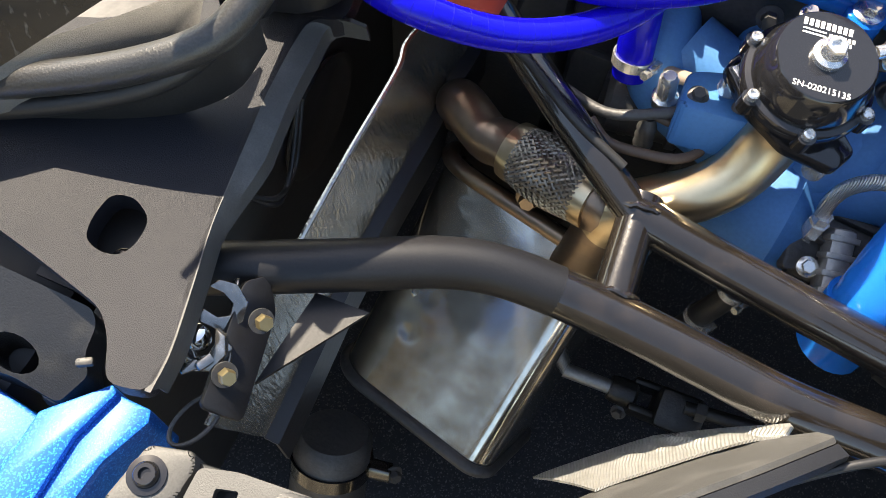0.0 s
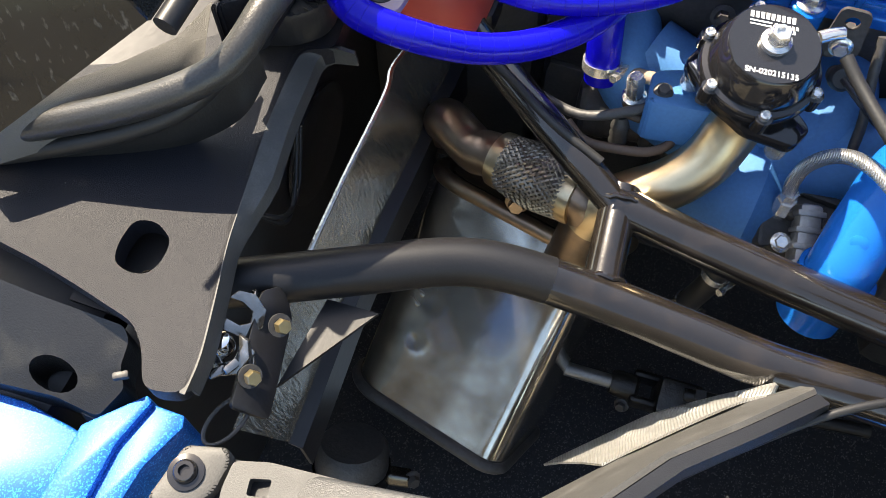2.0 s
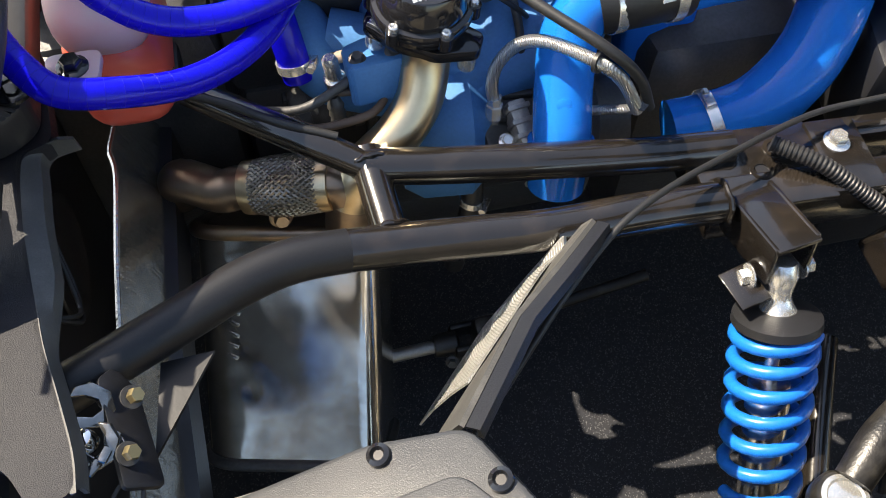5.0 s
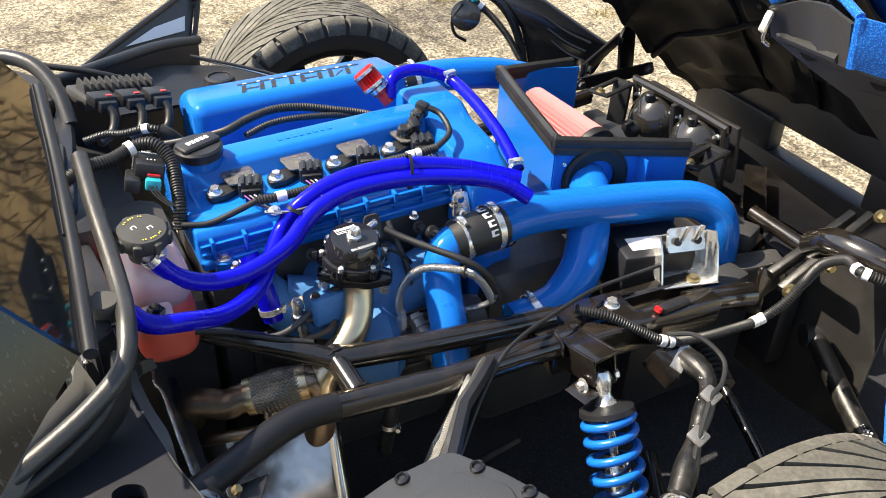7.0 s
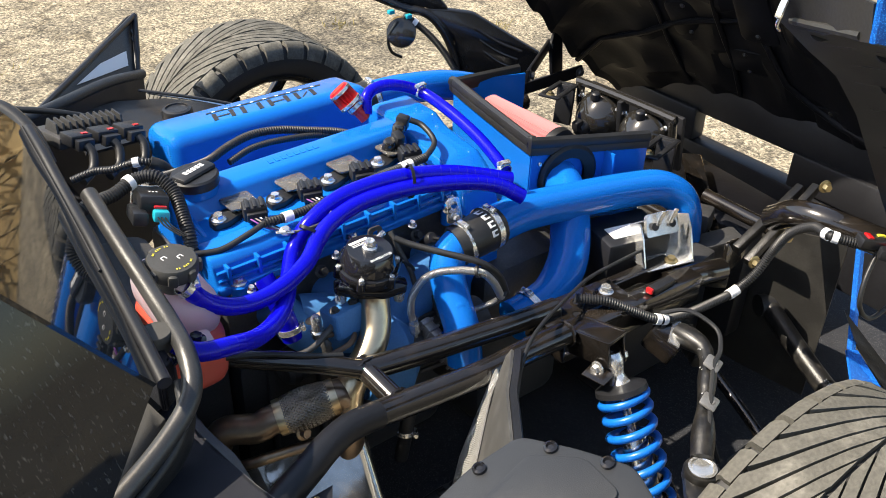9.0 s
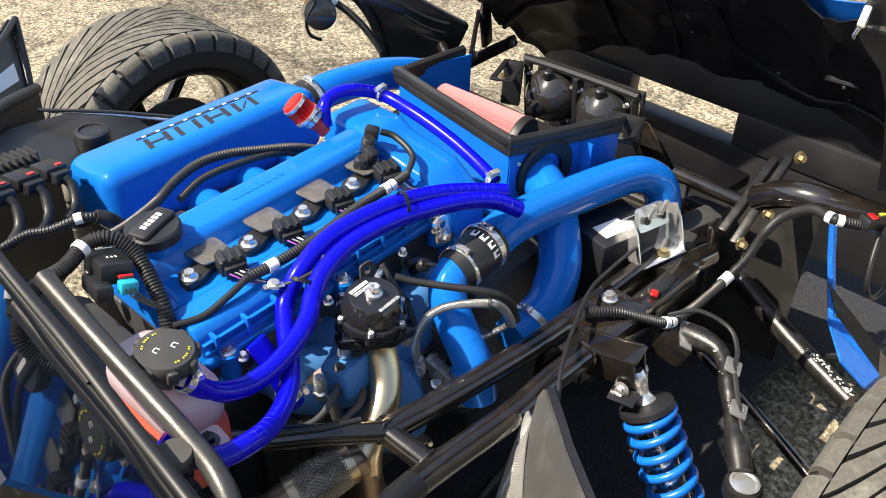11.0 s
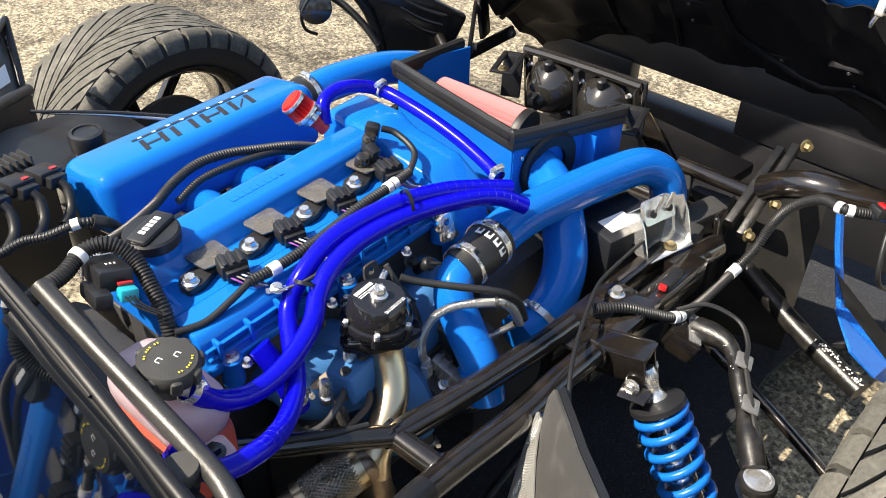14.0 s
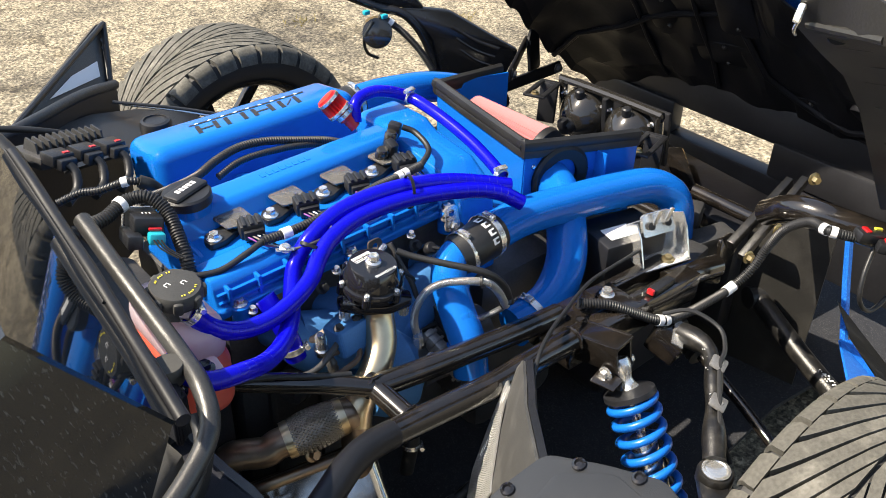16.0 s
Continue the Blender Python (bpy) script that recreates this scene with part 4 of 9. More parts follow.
def build_wastegate():
    w = thing("wastegate", (0.143, -0.19, 0.63), "black anodised external wastegate with white bars of print", "wastegate")
    top = Vector((0.145, -0.191, 0.706))
    nrm = Vector((0.05, -0.10, 1.0)).normalized()
    m = axis_to(top, nrm)
    bm = bmesh.new()
    lathe(bm, [(0, 0), (0.0335, 0), (0.0350, -0.0014), (0.0385, -0.014), (0.0410, -0.020), (0.0415, -0.028), (0.0455, -0.029), (0.0465, -0.031), (0.0465, -0.038), (0.0435, -0.040), (0.0430, -0.047), (0.034, -0.054), (0.027, -0.060), (0.026, -0.068), (0, -0.068)], m, 48)
    part("body", bm, ANODIZED, w)
    for k in range(6):
        a = math.radians(60 * k + 18)
        c = m @ Vector((0.0455 * math.cos(a), 0.0455 * math.sin(a), -0.029))
        bm = bmesh.new()
        lathe(bm, [(0, -0.014), (0.0068, -0.014), (0.0068, 0.0), (0, 0.0)], axis_to(c, nrm), 16)
        part("lug", bm, ANODIZED, w)
        bm = bmesh.new()
        lathe(bm, [(0, 0), (0.0042, 0), (0.0042, 0.005), (0.003, 0.006), (0.0025, 0.004), (0, 0.004)], axis_to(c, nrm), 16)
        part("cap_screw", bm, CHROME, w, "steel socket cap screw")
    b = bmesh.new()
    lathe(b, [(0, 0), (0.0115, 0), (0.0115, 0.004), (0.008, 0.006)], m, 24)
    lathe(b, [(0.0085, 0.004), (0.0085, 0.013), (0.007, 0.015), (0.0045, 0.015), (0.004, 0.012), (0, 0.012)], m, 6)
    part("top_bolt", b, CHROME, w, "steel top bolt")
    # rows of white bars stand for the maker's name, true print for the running number
    bm = bmesh.new()
    for r, (n_, y0, h, wd, x0) in enumerate(((9, 0.022, 0.0055, 0.0032, -0.019), (6, 0.0155, 0.003, 0.0026, -0.001), (6, 0.0115, 0.003, 0.0026, -0.003))):
        for k in range(n_):
            box(bm, (wd * 0.8, h, 0.0003), m @ pose(0, 0, 0, 0, 0, -20) @ Matrix.Translation((x0 + k * wd * 1.2, y0, 0.0003)))
    for k in range(2):
        box(bm, (0.016, 0.0012, 0.0003), m @ pose(0, 0, 0, 0, 0, -20) @ Matrix.Translation((-0.012, 0.0165 - 0.003 * k, 0.0003)))
    part("name_mark", bm, WHITE, w, "white printed bars")
    txt = "SN-020215135"
    cu = bpy.data.curves.new("serial_print", "FONT")
    cu.body, cu.size, cu.align_x, cu.align_y = txt, 0.0065, "CENTER", "CENTER"
    cu.extrude = 0.0001
    to = new("serial_print", cu)
    cu.materials.append(WHITE)
    to.matrix_world = m @ pose(0, 0, 0, 0, 0, -20) @ Matrix.Translation((0, -0.026, 0.0003))
    to.parent = w
    to.matrix_parent_inverse = Matrix.Translation(-w.location)
    # two-bolt flange with a raised clamp block on each ear
    fx = Vector((0.90, -0.43, 0.0))
    fx = (fx - nrm * fx.dot(nrm)).normalized()
    fm = Matrix.Translation(m @ Vector((-0.004, -0.010, -0.062))) @ Matrix((fx, nrm.cross(fx), nrm)).transposed().to_4x4()
    bm = bmesh.new()
    prism(bm, rounded([(-0.055, -0.011), (-0.022, -0.024), (0.018, -0.026), (0.054, -0.011), (0.054, 0.010), (0.018, 0.022), (-0.022, 0.020), (-0.055, 0.009)], 0.006), -0.007, 0.007, fm, 0.002)
    flange = part("flange", bm, ANODIZED, w, "black two-bolt flange")
    bm = bmesh.new()
    prism(bm, [(-0.050, -0.012), (-0.024, -0.018), (-0.026, 0.010), (-0.044, 0.008)], 0.007, 0.0105, fm, 0.001)
    part("spacer", bm, CHROME, flange, "pale machined spacer")
    for x in (-0.044, 0.043):
        bm = bmesh.new()
        lathe(bm, [(0, -0.007), (0.0085, -0.007), (0.0085, -0.022), (0.0075, -0.024), (0.0048, -0.024), (0.0045, -0.020), (0, -0.020)], fm @ Matrix.Translation((x, -0.006, 0)), 16)
        part("flange_bolt", bm, CHROME, flange, "steel cap screw")
    part("fitting", tube([m @ Vector((0.040, 0.008, -0.012)), m @ Vector((0.052, 0.010, -0.012)), m @ Vector((0.060, 0.010, -0.012))], 0.005, 10), CHROME, w)
    dp = thing("dump_pipe", (0.05, -0.25, 0.5), "straw-tinted stainless dump pipe below the wastegate", "pipe")
    part("pipe", tube([(0.145, -0.197, 0.640), (0.143, -0.205, 0.618), (0.132, -0.224, 0.588), (0.110, -0.240, 0.565), (0.082, -0.250, 0.545), (0.062, -0.258, 0.528), (0.052, -0.266, 0.505)], 0.0225, 24, 8), WARM_STEEL, dp)
    g = thing("pressure_hose", (0.2, -0.19, 0.69), "thin black rubber pressure hose from the wastegate", "hose")
    part("hose", tube([(0.198, -0.178, 0.697), (0.214, -0.196, 0.690), (0.245, -0.232, 0.683), (0.287, -0.276, 0.672), (0.318, -0.285, 0.640), (0.335, -0.287, 0.60)], 0.0052, 10), RUBBER, g)
    o = thing("oil_feed_line", (0.21, -0.215, 0.545), "braided stainless oil feed line with steel fittings", "hose")
    part("braid", tube([(0.210, -0.213, 0.552), (0.207, -0.209, 0.575), (0.212, -0.206, 0.600), (0.228, -0.212, 0.628), (0.249, -0.234, 0.648), (0.279, -0.278, 0.660), (0.304, -0.284, 0.637), (0.323, -0.288, 0.600)], 0.0062, 12), BRAID, o, "braided steel sleeve")
    bm = bmesh.new()
    lathe(bm, [(0, -0.03), (0.006, -0.03), (0.006, -0.012), (0.009, -0.012), (0.009, 0.004), (0.0075, 0.004), (0.0075, 0.014), (0, 0.014)], axis_to((0.210, -0.214, 0.548), (0, 0.1, 1)), 6)
    part("fitting", bm, CHROME, o)
    bm = bmesh.new()
    lathe(bm, [(0.0062, -0.002), (0.0095, -0.002), (0.0095, 0.002), (0.0062, 0.002)], axis_to((0.279, -0.278, 0.660), (0.5, -0.6, 0.2)), 16)
    part("tie", bm, RUBBER, o)


def build_turbo_lines():
    p = thing("return_line", (0.33, -0.29, 0.6), "slim braided return line looped beside the elbow", "hose")
    part("braid", tube([(0.325, -0.286, 0.605), (0.330, -0.270, 0.580), (0.315, -0.250, 0.560), (0.292, -0.246, 0.560)], 0.0050, 10), BRAID, p, "braided steel sleeve")
    bm = bmesh.new()
    lathe(bm, [(0, -0.010), (0.0075, -0.010), (0.0075, 0.010), (0, 0.010)], axis_to((0.326, -0.284, 0.602), (0.2, 0.5, -0.8)), 6)
    part("fitting", bm, ANODIZED, p)
    q = thing("sensor_lead", (0.11, -0.21, 0.6), "brown sleeved sensor lead looped below the wastegate", "cable", "cables")
    part("lead", tube([(0.053, -0.202, 0.592), (0.078, -0.202, 0.588), (0.094, -0.204, 0.585), (0.100, -0.213, 0.583), (0.084, -0.228, 0.583), (0.052, -0.236, 0.585), (0.030, -0.238, 0.588), (0.012, -0.226, 0.590)], 0.0042, 10), BROWN, q)
    bm = bmesh.new()
    lathe(bm, [(0, -0.034), (0.006, -0.034)] + [(0.0070 + 0.0014 * (k % 2), -0.032 + 0.0042 * k) for k in range(7)] + [(0.005, 0.0), (0, 0.0)], axis_to((0.054, -0.205, 0.590), (-0.1, 0.2, 1)), 18)
    part("tip", bm, CAST, q, "ribbed metal sensor body")



def braid_material():
    m = material("steel_braid", (0.62, 0.61, 0.59), 0.28, metal=0.85, grain=0.2)
    nt = m.node_tree
    w = nt.nodes.new("ShaderNodeTexWave")
    w.inputs["Scale"].default_value, w.inputs["Distortion"].default_value = 220, 3
    co = nt.nodes.new("ShaderNodeTexCoord")
    nt.links.new(co.outputs["Object"], w.inputs["Vector"])
    bp = nt.nodes.new("ShaderNodeBump")
    bp.inputs["Strength"].default_value, bp.inputs["Distance"].default_value = 0.8, 0.001
    nt.links.new(w.outputs[1], bp.inputs["Height"])
    nt.links.new(bp.outputs[0], nt.nodes["Principled BSDF"].inputs["Normal"])
    return m


BRAID = braid_material()
BROWN = material("brown_sleeve", (0.10, 0.065, 0.045), 0.5, grain=0.4, grain_scale=300)
build_turbo_lines()
build_wastegate()


def build_p_clip():
    c = thing("p_clip", (0.062, -0.104, 0.715), "bright steel clip holding the blue hoses to the cover", "clip")
    bm = bmesh.new()
    prism(bm, rounded([(-0.014, -0.009), (0.014, -0.009), (0.016, 0.009), (-0.014, 0.010)], 0.005), -0.0012, 0.0012, pose(0.060, -0.098, 0.717, -25, 0, -30))
    part("strap", bm, CHROME, c)
    part("bolt", hex_bolt((0.060, -0.098, 0.718), (0, -0.4, 1), 0.006, 0.006), CHROME, c)
    part("tail", tube([(0.066, -0.104, 0.716), (0.088, -0.116, 0.722), (0.112, -0.122, 0.728), (0.128, -0.118, 0.738)], 0.0028, 8), RUBBER, c, "black tie tail")
    for k, x in enumerate((0.205, 0.36)):
        h = thing("lifting_eye", (x, -0.118, 0.66), "small zinc-plated eye bolted to the cover flank", "bracket", "lifting eyes")
        bm = bmesh.new()
        plate(bm, rounded([(-0.016, -0.020), (0.016, -0.020), (0.012, 0.022), (-0.012, 0.022)], 0.007), [[(0.006 * math.cos(v), 0.010 + 0.006 * math.sin(v)) for v in (2 * math.pi * q / 14 for q in range(14))]], -0.002, 0.002, pose(x, -0.118, 0.660, 78, 0, 0))
        part("tab", bm, CHROME if k else CAST, h)
        part("bolt", hex_bolt((x, -0.122, 0.648), (0, -1, 0.2), 0.0065, 0.006), CHROME, h)


build_p_clip()


def build_flank():
    """Bolts and small fittings along the near flank of the head."""
    for k in range(6):
        x = -0.01 + 0.072 * k
        b = thing("flange_bolt", (x, -0.108, 0.652), "dark flange bolt along the valve cover edge", "bolt", "cover flange bolts")
        part("head", hex_bolt((x, -0.113, 0.650 + 0.0275 * x), (0, -0.25, 1), 0.0052, 0.007), CAST if k % 2 else CHROME, b)
    d = thing("dipstick_tube", (0.235, -0.15, 0.62), "thin dark dipstick tube beside the manifold", "tube")
    part("tube", tube([(0.232, -0.118, 0.665), (0.236, -0.135, 0.64), (0.245, -0.16, 0.60), (0.25, -0.175, 0.54)], 0.0045, 10), CAST, d)
    for c, z in (((0.300, -0.128), 0.628), ((0.215, -0.13), 0.622), ((0.395, -0.15), 0.62)):
        s_ = thing("engine_sensor", (c[0], c[1], z), "small black sensor plugged into the cylinder head", "sensor", "sensors")
        bm = bmesh.new()
        lathe(bm, [(0, -0.02), (0.008, -0.02), (0.008, 0.004), (0.011, 0.006), (0.011, 0.014), (0.008, 0.018), (0, 0.018)], axis_to((c[0], c[1], z), (0, -0.7, 0.7)), 16)
        part("body", bm, PLASTIC, s_)
        part("lead", tube([(c[0], c[1] - 0.012, z + 0.012), (c[0] + 0.015, c[1] - 0.025, z + 0.008), (c[0] + 0.04, c[1] - 0.02, z - 0.02), (c[0] + 0.05, c[1] + 0.02, z - 0.06)], 0.0028, 8), RUBBER, s_)


build_flank()


# ---- exhaust ----
def build_exhaust():
    f = thing("flex_pipe", (0.0, -0.21, 0.47), "braided stainless flex section in the downpipe", "exhaust pipe")
    a, b = Vector((-0.036, -0.229, 0.505)), Vector((0.034, -0.252, 0.521))
    part("downpipe", tube([a, a + (a - b) * 0.25, a + (a - b) * 0.5 + Vector((0, 0, -0.004)), (-0.108, -0.190, 0.485), (-0.118, -0.17, 0.44)], 0.0222, 22, 8), BLUED, f, "darkly heat-tinted stainless downpipe")
    part("bend", tube([b, b + (b - a) * 0.16, (0.052, -0.262, 0.510), (0.050, -0.270, 0.480), (0.044, -0.276, 0.44), (0.03, -0.27, 0.40)], 0.0235, 22, 8), BLUED, f, "heat-tinted collector bend")
    # dense woven braid: two sets of crossing ribbons over a core
    path = [a.lerp(b, i / 16) for i in range(17)]
    part("core", sweep(bmesh.new(), path, lambda u: 0.0232 + 0.004 * math.sin(math.pi * u), 32), BRAID_WIRE, f)
    m = axis_to(a, b - a)
    L = (b - a).length
    bm = bmesh.new()
    n_, steps = 34, 24
    for s in (-1, 1):
        for k in range(n_):
            pts = []
            for j in range(steps + 1):
                u = j / steps
                ang = 2 * math.pi * k / n_ + s * u * 2.1
                r = 0.0252 + 0.004 * math.sin(math.pi * u) + 0.0006 * s * math.sin(2 * n_ * 2.1 * u / 2)
                pts.append(m @ Vector((r * math.cos(ang), r * math.sin(ang), L * u)))
            sweep(bm, pts, 0.00175, 6, False)
    tagged(part("braid", bm, BRAID_WIRE, f, "woven steel braid"), "woven steel braid", "", "", "stuff")
    for p in (a, b):
        bm = bmesh.new()
        lathe(bm, [(0.021, -0.008), (0.0270, -0.008), (0.0278, 0.0), (0.0270, 0.008), (0.021, 0.008)], axis_to(p, b - a), 32)
        part("collar", bm, WARM_STEEL, f, "tinted steel collar")
    q = thing("muffler", (-0.04, -0.34, 0.30), "polished stainless muffler with rolled seams and a hammered corner", "muffler")
    u = Vector((0.966, -0.250, 0.062)).normalized()
    v = Vector((-0.12, -0.718, -0.686))
    v = (v - u * v.dot(u)).normalized()
    n = u.cross(v)
    if n.z < 0:
        n = -n
    o = Vector((-0.021, -0.257, 0.452))
    W, D, L, R = 0.198, 0.140, 0.248, 0.046

    def section(grow=0.0, per=14):
        """Rounded outline across the can: the top face lies at zero height."""
        w, d, r = W / 2 + grow, D + grow, R + grow
        out = []
        e = 0.024 + grow
        for cx, cy, a0, r in ((w - e, grow - e, 90, e), (w - e, -d + e, 0, e), (-w + r, -d + r, -90, r), (-w + r, grow - r, 180, r)):
            for k in range(per + 1):
                a = radians(a0 - 90 * k / per)
                out.append((cx + r * math.cos(a), cy + r * math.sin(a)))
        # extra points along the top face
        a, b = out[-1], out[0]
        for k in range(1, 20):
            out.append((a[0] + (b[0] - a[0]) * k / 20, a[1] + (b[1] - a[1]) * k / 20))
        return out

    def place(p, h, lift=0.0):
        return o + u * p[0] + n * (p[1] + lift) + v * h
    rnd = random.Random(3)
    dents = [(rnd.uniform(-0.098, -0.030), rnd.uniform(0.01, 0.17), rnd.uniform(0.008, 0.016), rnd.uniform(0.0002, 0.0006)) for _ in range(70)]
    dents += [(rnd.uniform(-0.09, 0.09), rnd.uniform(0.0, L), rnd.uniform(0.02, 0.04), rnd.uniform(0.0001, 0.0003)) for _ in range(12)]
    bm = bmesh.new()
    rings = []
    sec = section()
    for i in range(41):
        h = L * i / 40
        ring = []
        for p in sec:
            lift = 0.0
            if p[1] > -0.04:
                for x, y, r, d in dents:
                    k = math.hypot(p[0] - x, h - y) / r
                    if k < 1:
                        lift -= d * (1 - k * k) ** 2
                lift += 0.0004 * math.cos(math.pi * p[0] / W)
            ring.append(bm.verts.new(place(p, h, lift)))
        rings.append(ring)
    for a, b in zip(rings, rings[1:]):
        for k in range(len(sec)):
            bm.faces.new((a[k], a[(k + 1) % len(sec)], b[(k + 1) % len(sec)], b[k]))
    bm.faces.new(rings[0])
    bm.faces.new(rings[-1][::-1])
    part("body", bm, MUFFLER_STEEL, q)
    for h, mat_, r, grow, label in ((-0.004, BLUED, 0.0085, 0.001, "heat-tinted rolled end seam"), (L + 0.002, CAST, 0.0065, 0.001, "dull rolled end seam")):
        pts = [place(p, h) for p in section(grow)]
        part("seam", sweep(bmesh.new(), pts + pts[:2], r, 12), mat_, q, label)
    bm = bmesh.new()
    for p, h in ((section(-0.012), -0.010),):
        bm.faces.new([bm.verts.new(place(c, h)) for c in p])
    part("end_cap", bm, BLUED, q, "heat-tinted end cap")
    # pressed marks on the face
    for k in range(6):
        bm = bmesh.new()
        box(bm, (0.012, 0.004, 0.0008), Matrix.Translation(place((-0.056 + 0.001 * k, 0.0), 0.128 - 0.012 * k, 0.0012)) @ Matrix((u, v, n)).transposed().to_4x4() @ pose(0, 0, 0, 0, 0, 20), 0.0003)
        part("pressed_mark", bm, MUFFLER_STEEL, q)
    part("hanger_bolt", hex_bolt((-0.016, -0.252, 0.480), (0.1, -0.9, 0.4), 0.008, 0.010), BLUED, q)
    c = thing("drain_canister", (-0.10, -0.50, 0.20), "dark round canister with a clamp below the muffler", "canister")
    m = axis_to((-0.115, -0.475, 0.27), (0.1, -0.55, -0.8))
    bm = bmesh.new()
    lathe(bm, [(0, 0), (0.034, 0), (0.040, 0.008), (0.041, 0.09), (0.036, 0.10), (0, 0.10)], m, 32)
    can = part("can", bm, CAST, c)
    bm = bmesh.new()
    lathe(bm, [(0.041, 0.030), (0.0435, 0.030), (0.0435, 0.046), (0.041, 0.046)], m, 32)
    box(bm, (0.030, 0.016, 0.016), m @ Matrix.Translation((0.050, 0, 0.038)), 0.002)
    part("clamp_band", bm, FRAME, can, "black clamp band")
    part("clamp_bolt", hex_bolt(m @ Vector((0.066, 0, 0.038)), (0.7, -0.5, 0.5), 0.007, 0.008), CAST, can)
    s = thing("heat_shield", (-0.155, -0.35, 0.44), "upright rolled aluminium heat shield plate beside the muffler", "heat shield")
    top = smooth_path([(-0.1495, -0.556, 0.557), (-0.153, -0.480, 0.557), (-0.156, -0.413, 0.557), (-0.1566, -0.325, 0.557), (-0.155, -0.231, 0.557), (-0.160, -0.200, 0.556), (-0.156, -0.165, 0.553), (-0.155, -0.12, 0.55)], 6)
    bm = bmesh.new()
    rows = []
    for i, p in enumerate(top):
        low = Vector((p.x + 0.018 + 0.004 * max(0, (p.y + 0.40) / 0.25), p.y + 0.02, 0.472))
        rows.append([p.lerp(low, k / 5) + Vector((0.0014 * math.sin(1.7 * i + 2.1 * k) * (0 < k < 5), 0, 0)) for k in range(6)])
    shell(bm, rows, 0.003)
    part("plate", bm, ALU, s)
    part("rolled_edge", sweep(bmesh.new(), top, 0.0028, 8), ALU, s)
    bm = bmesh.new()
    shell(bm, [[r[-1] + Vector((0.002, 0, -0.002)), r[-1] + Vector((0.014, 0, -0.006)), r[-1] + Vector((0.016, 0, -0.06))] for r in rows], 0.003)
    part("skirt", bm, LINER, s, "black skirt below the plate")


BRAID_WIRE = material("braid_wire", (0.30, 0.27, 0.23), 0.34, metal=0.95, grain=0.4, grain_scale=500, wear=0.5, wear_color=(0.36, 0.31, 0.25))
build_exhaust()


